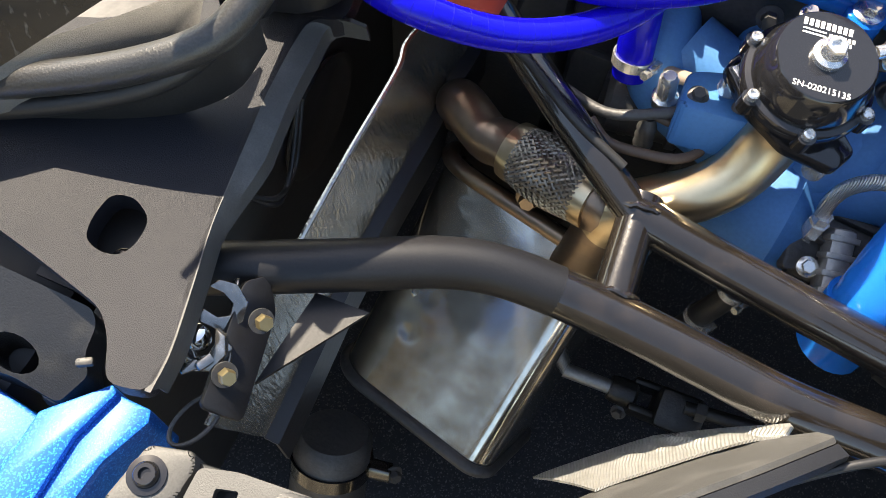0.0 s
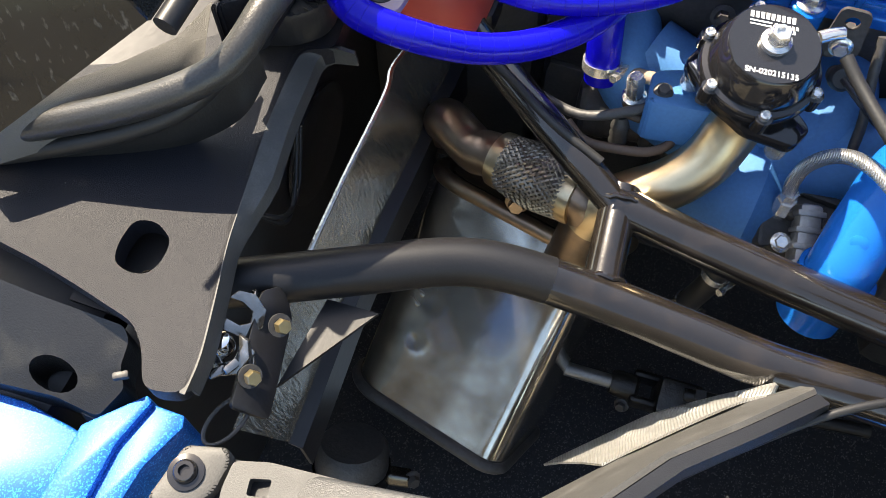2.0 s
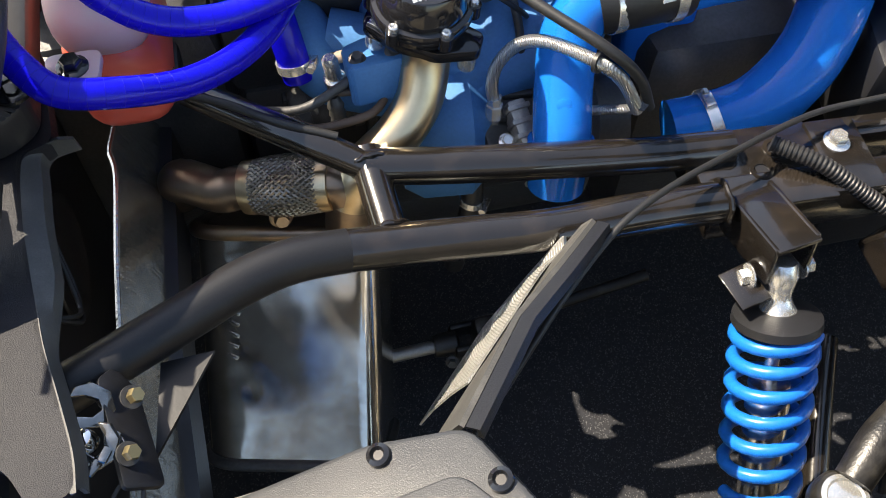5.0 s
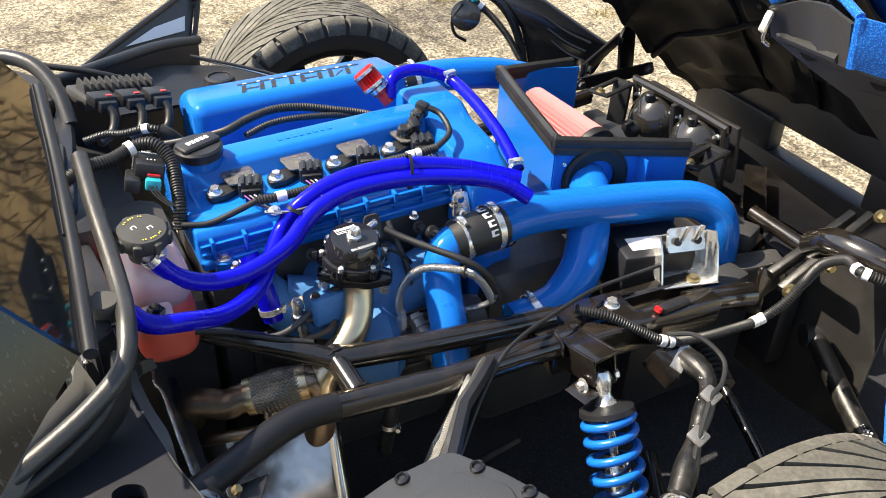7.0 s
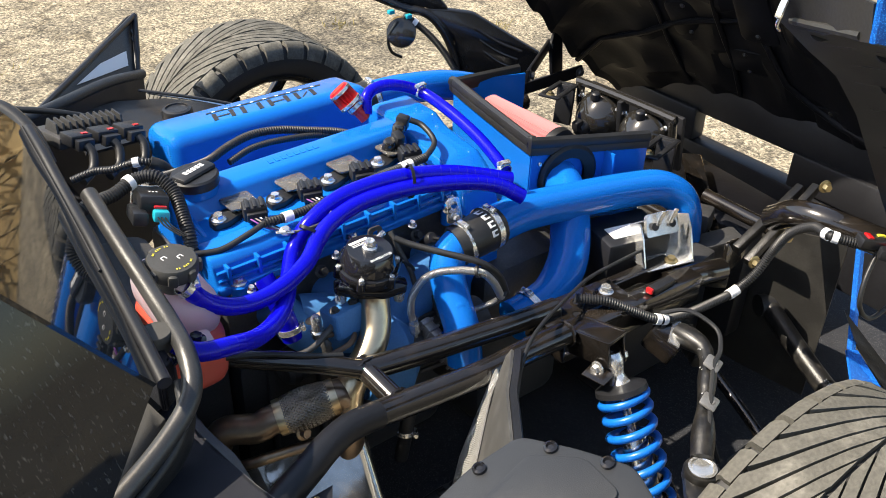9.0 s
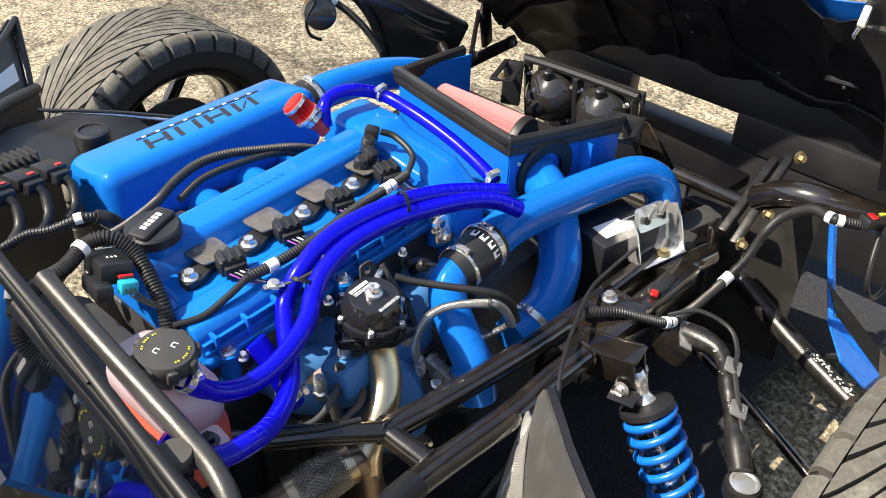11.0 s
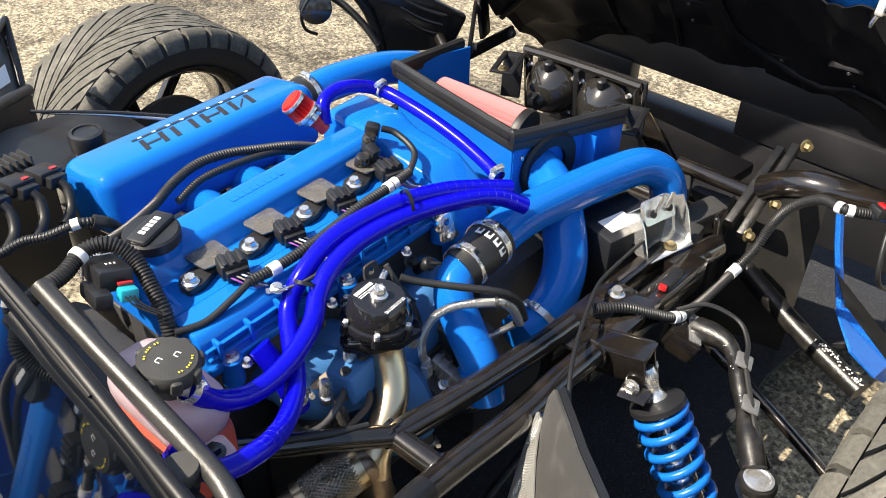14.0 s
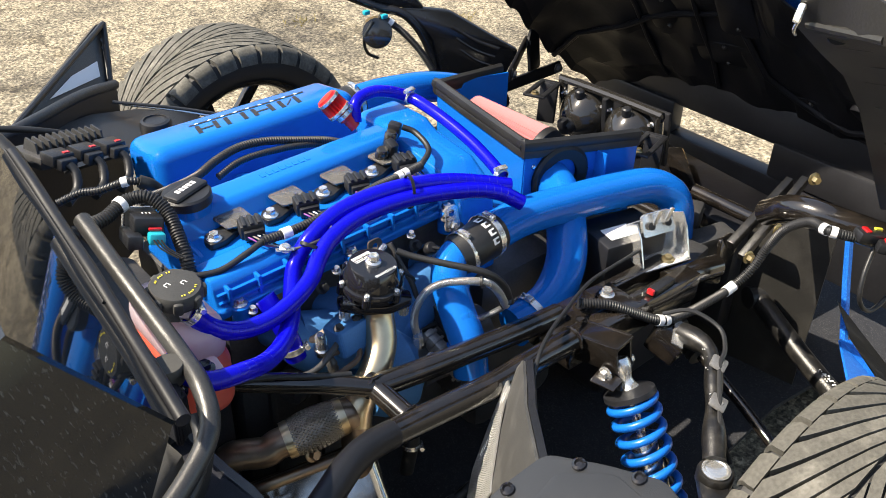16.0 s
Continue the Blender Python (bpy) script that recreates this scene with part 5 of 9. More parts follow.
# ---- frame ----
def build_frame():
    fr = thing("space_frame", (0.1, -0.35, 0.4), "black painted tubular steel chassis frame with welded joints", "chassis frame")
    lower = [(-0.205, -0.470, 0.600), (-0.140, -0.437, 0.597), (-0.094, -0.412, 0.592), (-0.043, -0.384, 0.586), (0.004, -0.370, 0.580), (0.079, -0.364, 0.566), (0.156, -0.368, 0.561), (0.222, -0.373, 0.559), (0.300, -0.372, 0.558), (0.385, -0.374, 0.556)]
    run = smooth_path(lower, 6)
    cut = min(range(len(run)), key=lambda k: abs(run[k].x - 0.035))
    part("outer_tube", sweep(bmesh.new(), run[cut:], 0.0195, 24), FRAME, fr)
    part("outer_tube_rear", sweep(bmesh.new(), run[:cut + 1], 0.0195, 24), SATIN, fr, "satin black rear end of the outer tube")
    upper = [(-0.10, -0.165, 0.607), (-0.056, -0.197, 0.600), (0.011, -0.247, 0.594), (0.075, -0.285, 0.577)]
    part("brace_tube", tube(upper, 0.0145, 20, 6), FRAME, fr)
    part("inner_tube", tube([(0.070, -0.283, 0.577), (0.155, -0.294, 0.571), (0.248, -0.304, 0.566), (0.340, -0.312, 0.560), (0.415, -0.315, 0.555)], 0.0175, 22, 6), FRAME, fr)
    part("cross_tube", tube([(0.073, -0.268, 0.578), (0.077, -0.32, 0.570), (0.081, -0.368, 0.562)], 0.016, 22), FRAME, fr)
    rnd = random.Random(4)
    for c, ax, r in (((0.075, -0.283, 0.577), (0.1, -1, -0.1), 0.0185), ((0.0805, -0.350, 0.566), (0.1, -1, -0.1), 0.0175), ((0.383, -0.374, 0.556), (1, 0, 0), 0.0205)):
        m = axis_to(c, ax)
        bm = bmesh.new()
        pts = [m @ Vector(((r + rnd.uniform(-0.0008, 0.0008)) * math.cos(v), (r + rnd.uniform(-0.0008, 0.0008)) * math.sin(v), rnd.uniform(-0.001, 0.001))) for v in (2 * math.pi * k / 30 for k in range(31))]
        sweep(bm, pts, 0.0026, 8)
        part("weld_bead", bm, FRAME, fr)
    # box rail ahead of the joint
    bm = bmesh.new()
    box(bm, (0.32, 0.036, 0.055), Matrix.Translation((0.54, -0.366, 0.522)) @ pose(0, 0, 0, 0, 1, -2), 0.004)
    part("box_rail", bm, FRAME, fr, "black box-section rail")
    bm = bmesh.new()
    box(bm, (0.32, 0.026, 0.050), Matrix.Translation((0.54, -0.306, 0.520)) @ pose(0, 0, 0, 0, 1, -2), 0.004)
    part("box_rail", bm, FRAME, fr, "black box-section rail")
    bm = bmesh.new()
    box(bm, (0.125, 0.092, 0.006), Matrix.Translation((0.438, -0.338, 0.5475)) @ pose(0, 0, 0, 0, 1, -2), 0.001)
    rail = part("joint_plate", bm, FRAME, fr, "black drilled joint plate")
    bm = bmesh.new()
    box(bm, (0.05, 0.080, 0.006), Matrix.Translation((0.525, -0.338, 0.5475)) @ pose(0, 0, 0, 0, 1, -2), 0.001)
    part("bolt_plate", bm, FRAME, fr)
    for x, y in ((0.408, -0.326), (0.437, -0.345), (0.46, -0.322)):
        bm = bmesh.new()
        lathe(bm, [(0.0075, -0.003), (0.0115, -0.003), (0.0115, 0.0012), (0.0075, 0.0012), (0.0075, -0.003)], Matrix.Translation((x, y, 0.5505)), 20)
        part("hole_rim", bm, FRAME, rail)
        # A closed black disc paints the dark inside the hole.
        bm = bmesh.new()
        lathe(bm, [(0, 0), (0.0078, 0), (0.0078, 0.0006), (0, 0.0006)], Matrix.Translation((x, y, 0.5500)), 20)
        part("hole", bm, PRINT_HOLE_BLACK, rail)
    part("rail_bolt", hex_bolt((0.523, -0.326, 0.549), (0, 0, 1), 0.009, 0.010), CHROME, rail, "zinc-plated flange bolt")
    # front part of the frame
    part("front_tube", tube([(0.66, -0.345, 0.518), (0.73, -0.352, 0.512), (0.80, -0.357, 0.500)], 0.022, 20), FRAME, fr)
    part("front_tube", tube([(0.880, -0.39, 0.600), (0.845, -0.455, 0.652), (0.862, -0.54, 0.655), (0.94, -0.66, 0.62)], 0.024, 20), FRAME, fr)
    bm = bmesh.new()
    box(bm, (0.50, 0.05, 0.04), Matrix.Translation((1.02, -0.15, 0.44)) @ pose(0, 0, 0, 0, 0, 45), 0.006)
    part("front_beam", bm, FRAME, fr)
    # shock tower bracket: an inverted channel
    bm = bmesh.new()
    box(bm, (0.044, 0.075, 0.005), Matrix.Translation((0.418, -0.408, 0.566)) @ pose(0, 0, 0, -10, 0, 8), 0.001)
    for s in (-1, 1):
        box(bm, (0.005, 0.075, 0.045), Matrix.Translation((0.418 + s * 0.021, -0.408 + s * 0.004, 0.546)) @ pose(0, 0, 0, -10, 0, 8), 0.001)
    tower = part("shock_mount", bm, FRAME, fr, "black folded-steel shock mount")
    part("mount_bolt", hex_bolt((0.394, -0.438, 0.525), (-1, 0, 0), 0.008, 0.008), CHROME, tower)
    part("mount_nut", hex_bolt((0.443, -0.438, 0.525), (1, 0, 0), 0.008, 0.010), CHROME, tower)
    bm = bmesh.new()
    box(bm, (0.030, 0.040, 0.003), pose(0.386, -0.446, 0.522, 0, -6, 12), 0.001)
    part("tab", bm, FRAME, tower)


build_frame()


def build_shock():
    s = thing("shock_absorber", (0.40, -0.57, 0.30), "coil-over shock absorber with a bright blue spring", "shock absorber")
    top, bot = Vector((0.418, -0.447, 0.535)), Vector((0.405, -0.590, 0.305))
    m = axis_to(top, bot - top)
    bm = bmesh.new()
    lathe(bm, [(0, -0.012), (0.012, -0.012), (0.015, 0.0), (0.012, 0.012), (0.010, 0.022), (0.014, 0.032), (0.020, 0.040), (0, 0.040)], m, 24)
    part("top_eye", bm, CHROME, s, "polished top eye")
    bm = bmesh.new()
    lathe(bm, [(0, 0.034), (0.022, 0.036), (0.040, 0.042), (0.041, 0.050), (0.034, 0.052), (0, 0.052)], m, 36)
    part("spring_seat", bm, PLASTIC, s, "black upper spring seat")
    turns, r = 6.4, 0.036
    pts = []
    for i in range(int(turns * 20) + 1):
        u = i / (turns * 20)
        a = 2 * math.pi * turns * u + 0.6
        h = 0.056 + 0.185 * (u ** 1.15)
        pts.append(m @ Vector((r * math.cos(a), r * math.sin(a), h)))
    part("spring", sweep(bmesh.new(), pts, 0.0066, 12), BLUE_SPRING, s, "bright blue coil spring")
    bm = bmesh.new()
    lathe(bm, [(0, 0.05), (0.007, 0.05), (0.007, 0.12), (0, 0.12)], m, 16)
    part("rod", bm, CHROME, s, "chromed piston rod")
    bm = bmesh.new()
    lathe(bm, [(0, 0.115), (0.019, 0.115), (0.021, 0.12), (0.021, 0.26), (0.016, 0.27), (0, 0.27)], m, 28)
    part("damper_body", bm, STEEL, s, "bare metal damper body")


build_shock()


def build_wheel(name, c, side, label):
    """A road wheel; side is +1 where the outer face looks to +y."""
    w = thing(name, (c[0], c[1], 0), label, "wheel", "front wheels")
    R, W = 0.318, 0.222
    m = Matrix.Translation(c) @ pose(0, 0, 0, -90 * side, 0, 0)
    prof = [(0.228, -W / 2 + 0.012), (0.245, -W / 2), (0.285, -W / 2 - 0.003), (0.303, -W / 2 + 0.006), (0.306, -W / 2 + 0.014), (0.308, -W / 4), (0.309, 0), (0.308, W / 4), (0.306, W / 2 - 0.014), (0.303, W / 2 - 0.006), (0.285, W / 2 + 0.003), (0.245, W / 2), (0.228, W / 2 - 0.012)]
    bm = bmesh.new()
    lathe(bm, prof + [(0.220, W / 2 - 0.02), (0.220, -W / 2 + 0.02), prof[0]], m, 96)
    tyre = part("tyre", bm, SIDEWALL, w, "black directional road tyre with dusty tread")
    # swept tread bars with narrow grooves, and square shoulder blocks
    blocks = 32

    def bar(name, us, ang, wide, top):
        for s in (-1, 1):
            for k in range(blocks):
                bm = bmesh.new()
                ringv = []
                for u in us:
                    h = s * (0.003 + u * (W / 2 - 0.002))
                    a0 = 2 * math.pi * (k + (0.5 if s > 0 else 0)) / blocks + ang(u)
                    half = math.pi / blocks * wide(u)
                    rr = top(u)
                    ringv.append([bm.verts.new(m @ Vector(((rr - d) * math.cos(a0 + e * half), (rr - d) * math.sin(a0 + e * half), h))) for d, e in ((0.012, -1), (0, -0.94), (0, 0.94), (0.012, 1))])
                for a, b in zip(ringv, ringv[1:]):
                    for q in range(3):
                        bm.faces.new((a[q], a[q + 1], b[q + 1], b[q]))
                bm.faces.new(ringv[0])
                bm.faces.new(ringv[-1])
                part(name, bm, TYRE, tyre)
    bar("tread_bar", (0.0, 0.14, 0.28, 0.42, 0.56, 0.70, 0.78), lambda u: 0.80 * (1 - (1 - u) ** 1.6), lambda u: 0.90 - 0.10 * u, lambda u: 0.3185 - 0.002 * u ** 3)
    bar("shoulder_block", (0.80, 0.88, 0.96, 1.02, 1.05), lambda u: 0.80 + 0.02 * u, lambda u: 0.90 if u < 0.9 else 0.82, lambda u: 0.3175 - 0.0015 * u - (0.004 if u > 0.94 else 0) - (0.010 if u > 1.0 else 0) - (0.012 if u > 1.04 else 0))
    bm = bmesh.new()
    lathe(bm, [(0.226, -W / 2 + 0.01), (0.232, -W / 2 + 0.004), (0.222, -W / 2 + 0.02), (0.205, -0.03), (0.205, 0.06), (0.222, W / 2 - 0.02), (0.232, W / 2 - 0.004), (0.226, W / 2 - 0.01), (0.214, W / 2 - 0.02), (0.197, 0.06), (0.197, -0.03), (0.214, -W / 2 + 0.02), (0.226, -W / 2 + 0.01)], m, 64)
    rim = part("rim", bm, LAMP, w, "dark alloy rim")
    for k in range(7):
        bm = bmesh.new()
        box(bm, (0.18, 0.030, 0.022), m @ pose(0, 0, 0, 0, 0, 360 * k / 7) @ Matrix.Translation((0.115, 0, 0.065)), 0.006)
        part("spoke", bm, LAMP, rim)
    bm = bmesh.new()
    lathe(bm, [(0, 0.05), (0.05, 0.05), (0.055, 0.06), (0.04, 0.085), (0, 0.088)], m, 28)
    part("hub", bm, LAMP, rim)
    bm = bmesh.new()
    lathe(bm, [(0, -0.04), (0.14, -0.04), (0.14, -0.028), (0.06, -0.026), (0.06, 0.03), (0, 0.03)], m, 48)
    part("brake_disc", bm, CAST, w, "dark brake disc")


build_wheel("wheel_assembly", (0.50, 0.885, 0.318), 1, "far front wheel with directional tyre and dark spoked rim")
build_wheel("wheel_assembly", (0.46, -0.825, 0.318), -1, "dusty front wheel beside the blue coil-over spring")


# ---- hood ----
def hood_point(u, v):
    """u from the front hinge to the rear edge, v across."""
    lim = 1.0
    for (v0, l0), (v1, l1) in zip(HOOD_EDGE, HOOD_EDGE[1:]):
        if v0 <= v <= v1:
            lim = l0 + (l1 - l0) * (v - v0) / (v1 - v0)
    u = u * lim
    y = -0.62 + 1.04 * v
    reach = 0.98 - 0.34 * min(1.0, v / 0.3)  # the middle stops short of the near corner
    y += 0.05 * v ** 4 * math.sin(math.pi * min(1.0, 1.3 * u))
    x = 1.44 - reach * u
    edge = 0.36 + 0.84 * (1.44 - x)
    crown = (0.11 + 0.42 * u) * max(0.0, math.sin(math.pi * v)) ** 0.7
    facet = 0.010 * math.sin(11 * u + 3 * v) * math.sin(9 * v) + 0.016 * abs(math.sin(17 * v + 5 * u)) + 0.014 * abs(math.sin(23 * u - 8 * v)) + 0.006 * abs(math.sin(41 * v - 19 * u))
    return Vector((x, y, edge + crown + facet))


HOOD_EDGE = [(0.0, 0.82), (0.1, 0.56), (0.2, 0.44), (0.3, 0.38), (0.4, 0.38), (0.48, 0.46), (0.56, 1.0), (1.0, 1.0)]


HOOD_LINER = material("black_hood_liner", (0.0085, 0.0085, 0.0105), 0.46, grain=0.5, grain_scale=90, bump=0.3, wear=0.8, wear_color=(0.017, 0.017, 0.022), wear_scale=9, spec=0.14)


def build_hood():
    h = thing("hood", (1.44, -0.1, 0.40), "opened black-lined hood tilted forward with a bright blue outer skin", "hood")
    bm = bmesh.new()
    shell(bm, [[hood_point(i / 44, j / 80) for j in range(81)] for i in range(45)], 0.004)
    part("inner_liner", bm, HOOD_LINER, h, "shaded black inner liner", 9)
    bm = bmesh.new()
    shell(bm, [[hood_point(i / 16, j / 20) + Vector((0.02, 0, 0.03)) for j in range(21)] for i in range(17)], 0.003)
    part("outer_skin", bm, BLUE_BODY, h, "metallic blue outer skin")
    # nose below the hinge line with an open grille
    bm = bmesh.new()
    box(bm, (0.06, 1.04, 0.20), Matrix.Translation((1.42, -0.10, 0.28)), 0.01)
    part("nose_beam", bm, LINER, h)
    bm = bmesh.new()
    box(bm, (0.04, 1.02, 0.10), Matrix.Translation((1.415, -0.10, 0.508)), 0.008)
    part("nose_header", bm, LINER, h)
    for y in (-0.37, 0.30):
        bm = bmesh.new()
        box(bm, (0.05, 0.50 if y < 0 else 0.27, 0.09), Matrix.Translation((1.41, y, 0.425)), 0.008)
        part("nose_post", bm, LINER, h)
    # ribs moulded into the liner
    for k, v in enumerate((0.64, 0.78)):
        pts = [hood_point(i / 12, v) + Vector((-0.004, 0, -0.006)) for i in range(1, 12)]
        part("liner_rib", sweep(bmesh.new(), pts, 0.006, 8), HOOD_LINER, h)
    for u in (0.3,):
        pts = [hood_point(u, j / 16) + Vector((-0.004, 0, -0.006)) for j in range(17)]
        part("liner_rib", sweep(bmesh.new(), pts, 0.008, 8), HOOD_LINER, h)


build_hood()


def build_hood_details():
    """Pressed pads and brackets on the liner."""
    rnd = random.Random(21)
    for k, (u, v, sx, sy) in enumerate(((0.35, 0.55, 0.16, 0.10), (0.55, 0.62, 0.14, 0.12), (0.30, 0.72, 0.12, 0.10), (0.5, 0.80, 0.15, 0.09), (0.22, 0.40, 0.14, 0.10), (0.42, 0.25, 0.12, 0.10), (0.18, 0.60, 0.08, 0.16))):
        p = hood_point(u, v)
        e1 = (hood_point(u + 0.04, v) - p).normalized()
        e2 = (hood_point(u, v + 0.04) - p).normalized()
        n = e1.cross(e2).normalized()
        if n.z > 0:
            n = -n
        e2 = n.cross(e1)
        mm = Matrix.Translation(p + n * 0.014) @ Matrix((e1, e2, n)).transposed().to_4x4()
        g = thing("hood_stiffener", p, "pressed black stiffener pad on the hood liner", "panel", "hood stiffeners")
        bm = bmesh.new()
        prism(bm, rounded([(-sx / 2, -sy / 2), (sx / 2, -sy / 2 * rnd.uniform(0.6, 1)), (sx / 2 * rnd.uniform(0.7, 1), sy / 2), (-sx / 2, sy / 2 * rnd.uniform(0.6, 1))], 0.02), -0.03, -0.004, mm, 0.004)
        part("pad", bm, HOOD_LINER, g)
        for q in (-1, 1):
            part("clip", hex_bolt(mm @ Vector((q * sx * 0.36, 0, -0.004)), n, 0.004, 0.003), PLASTIC, g)


build_hood_details()


CAP = material("dusty_black_cap", (0.045, 0.045, 0.043), 0.6, grain=0.4, grain_scale=500, bump=0.3, wear=0.6, wear_color=(0.085, 0.084, 0.08))


def build_tank():
    t = thing("coolant_tank", (-0.14, -0.13, 0.56), "milky translucent coolant tank half full of red coolant", "coolant tank")
    m = Matrix.Translation((-0.145, -0.150, 0.0))
    bm = bmesh.new()
    box(bm, (0.082, 0.15, 0.075), m @ Matrix.Translation((0.018, 0.02, 0.700)), 0.03, 4)
    part("upper_shell", bm, TANK, t)
    bm = bmesh.new()
    box(bm, (0.084, 0.152, 0.110), m @ Matrix.Translation((0.018, 0.02, 0.632)), 0.030, 5)
    part("filled_shell", bm, COOLANT, t, "lower half red with coolant")
    c = Vector((-0.135, -0.160, 0.758))
    mm = axis_to(c, (0.05, -0.12, 1))
    bm = bmesh.new()
    lathe(bm, [(0, -0.02), (0.020, -0.02), (0.022, 0.0), (0.030, 0.002), (0.033, 0.006), (0.033, 0.020), (0.030, 0.024), (0, 0.025)], mm, 32)
    cap = part("cap", bm, CAP, t, "black knobbed pressure cap")
    for k in range(8):
        bm = bmesh.new()
        box(bm, (0.012, 0.013, 0.018), mm @ pose(0, 0, 0, 0, 0, 45 * k) @ Matrix.Translation((0.031, 0, 0.012)), 0.004)
        part("grip", bm, CAP, cap)
    bm = bmesh.new()
    for k in (-4, -3, -1, 0, 1, 3, 4):
        a = math.radians(8 * k + 270)
        for s in (1, -1):
            box(bm, (0.0016, 0.0024, 0.0004), mm @ Matrix.Translation((0.024 * math.cos(a) * 1, 0.024 * math.sin(a) * s, 0.0252)) @ pose(0, 0, 0, 0, 0, s * (8 * k)))
    part("yellow_print", bm, YELLOW, cap)
    bm = bmesh.new()
    for x, y in ((-0.008, 0.006), (0.008, -0.006)):
        box(bm, (0.006, 0.0012, 0.0004), mm @ Matrix.Translation((x, y + 0.003, 0.0252)))
        box(bm, (0.0012, 0.005, 0.0004), mm @ Matrix.Translation((x - 0.003, y, 0.0252)))
        box(bm, (0.0012, 0.005, 0.0004), mm @ Matrix.Translation((x + 0.003, y, 0.0252)))
    part("white_print", bm, WHITE, cap)
    bm = bmesh.new()
    prism(bm, rounded([(-0.020, -0.022), (0.018, -0.024), (0.022, 0.012), (-0.024, 0.012)], 0.010), -0.004, 0.004, Matrix.Translation((-0.145, -0.232, 0.700)), 0.002)
    ear = part("mounting_ear", bm, TANK, t)
    part("bolt", hex_bolt((-0.146, -0.238, 0.704), (0, 0, 1), 0.0085, 0.008), ANODIZED, ear, "black flange bolt")
    part("spout", tube([(-0.135, -0.165, 0.742), (-0.133, -0.178, 0.75), (-0.128, -0.187, 0.748)], 0.010, 14), TANK, t)


build_tank()


# ---- body tub, cowl and screen ----
def build_tub():
    t = thing("body_tub", (-0.6, 0, 0.1), "black cockpit tub and firewall behind the engine", "body")
    bm = bmesh.new()
    box(bm, (0.03, 1.24, 0.42), Matrix.Translation((-0.245, 0.03, 0.37)), 0.008)
    part("firewall", bm, LINER, t)
    bm = bmesh.new()
    box(bm, (1.0, 1.30, 0.40), Matrix.Translation((-0.77, 0.03, 0.38)), 0.05)
    part("tub", bm, LINER, t)
    bm = bmesh.new()
    box(bm, (0.10, 0.40, 0.16), Matrix.Translation((-0.225, 0.16, 0.64)), 0.012)
    part("cowl_box", bm, LINER, t)
    bm = bmesh.new()
    box(bm, (0.16, 0.66, 0.03), Matrix.Translation((-0.165, 0.20, 0.565)), 0.006)
    part("bay_shelf", bm, LINER, t)
    # Dark sheet added over the asphalt; its colour stands for the car's shade.
    bm = bmesh.new()
    plate(bm, [(-0.25, 0.42), (-0.25, -0.58), (0.40, -0.66), (0.70, -0.57), (0.80, -0.47), (1.0, -0.46), (1.16, -0.48), (1.24, -0.60), (1.55, -0.60), (1.55, 0.42)], [], 0.090, 0.102)
    part("ground_shade_sheet", bm, SHADE_SHEET, t, "added dark speckled sheet for the shaded ground")


build_tub()


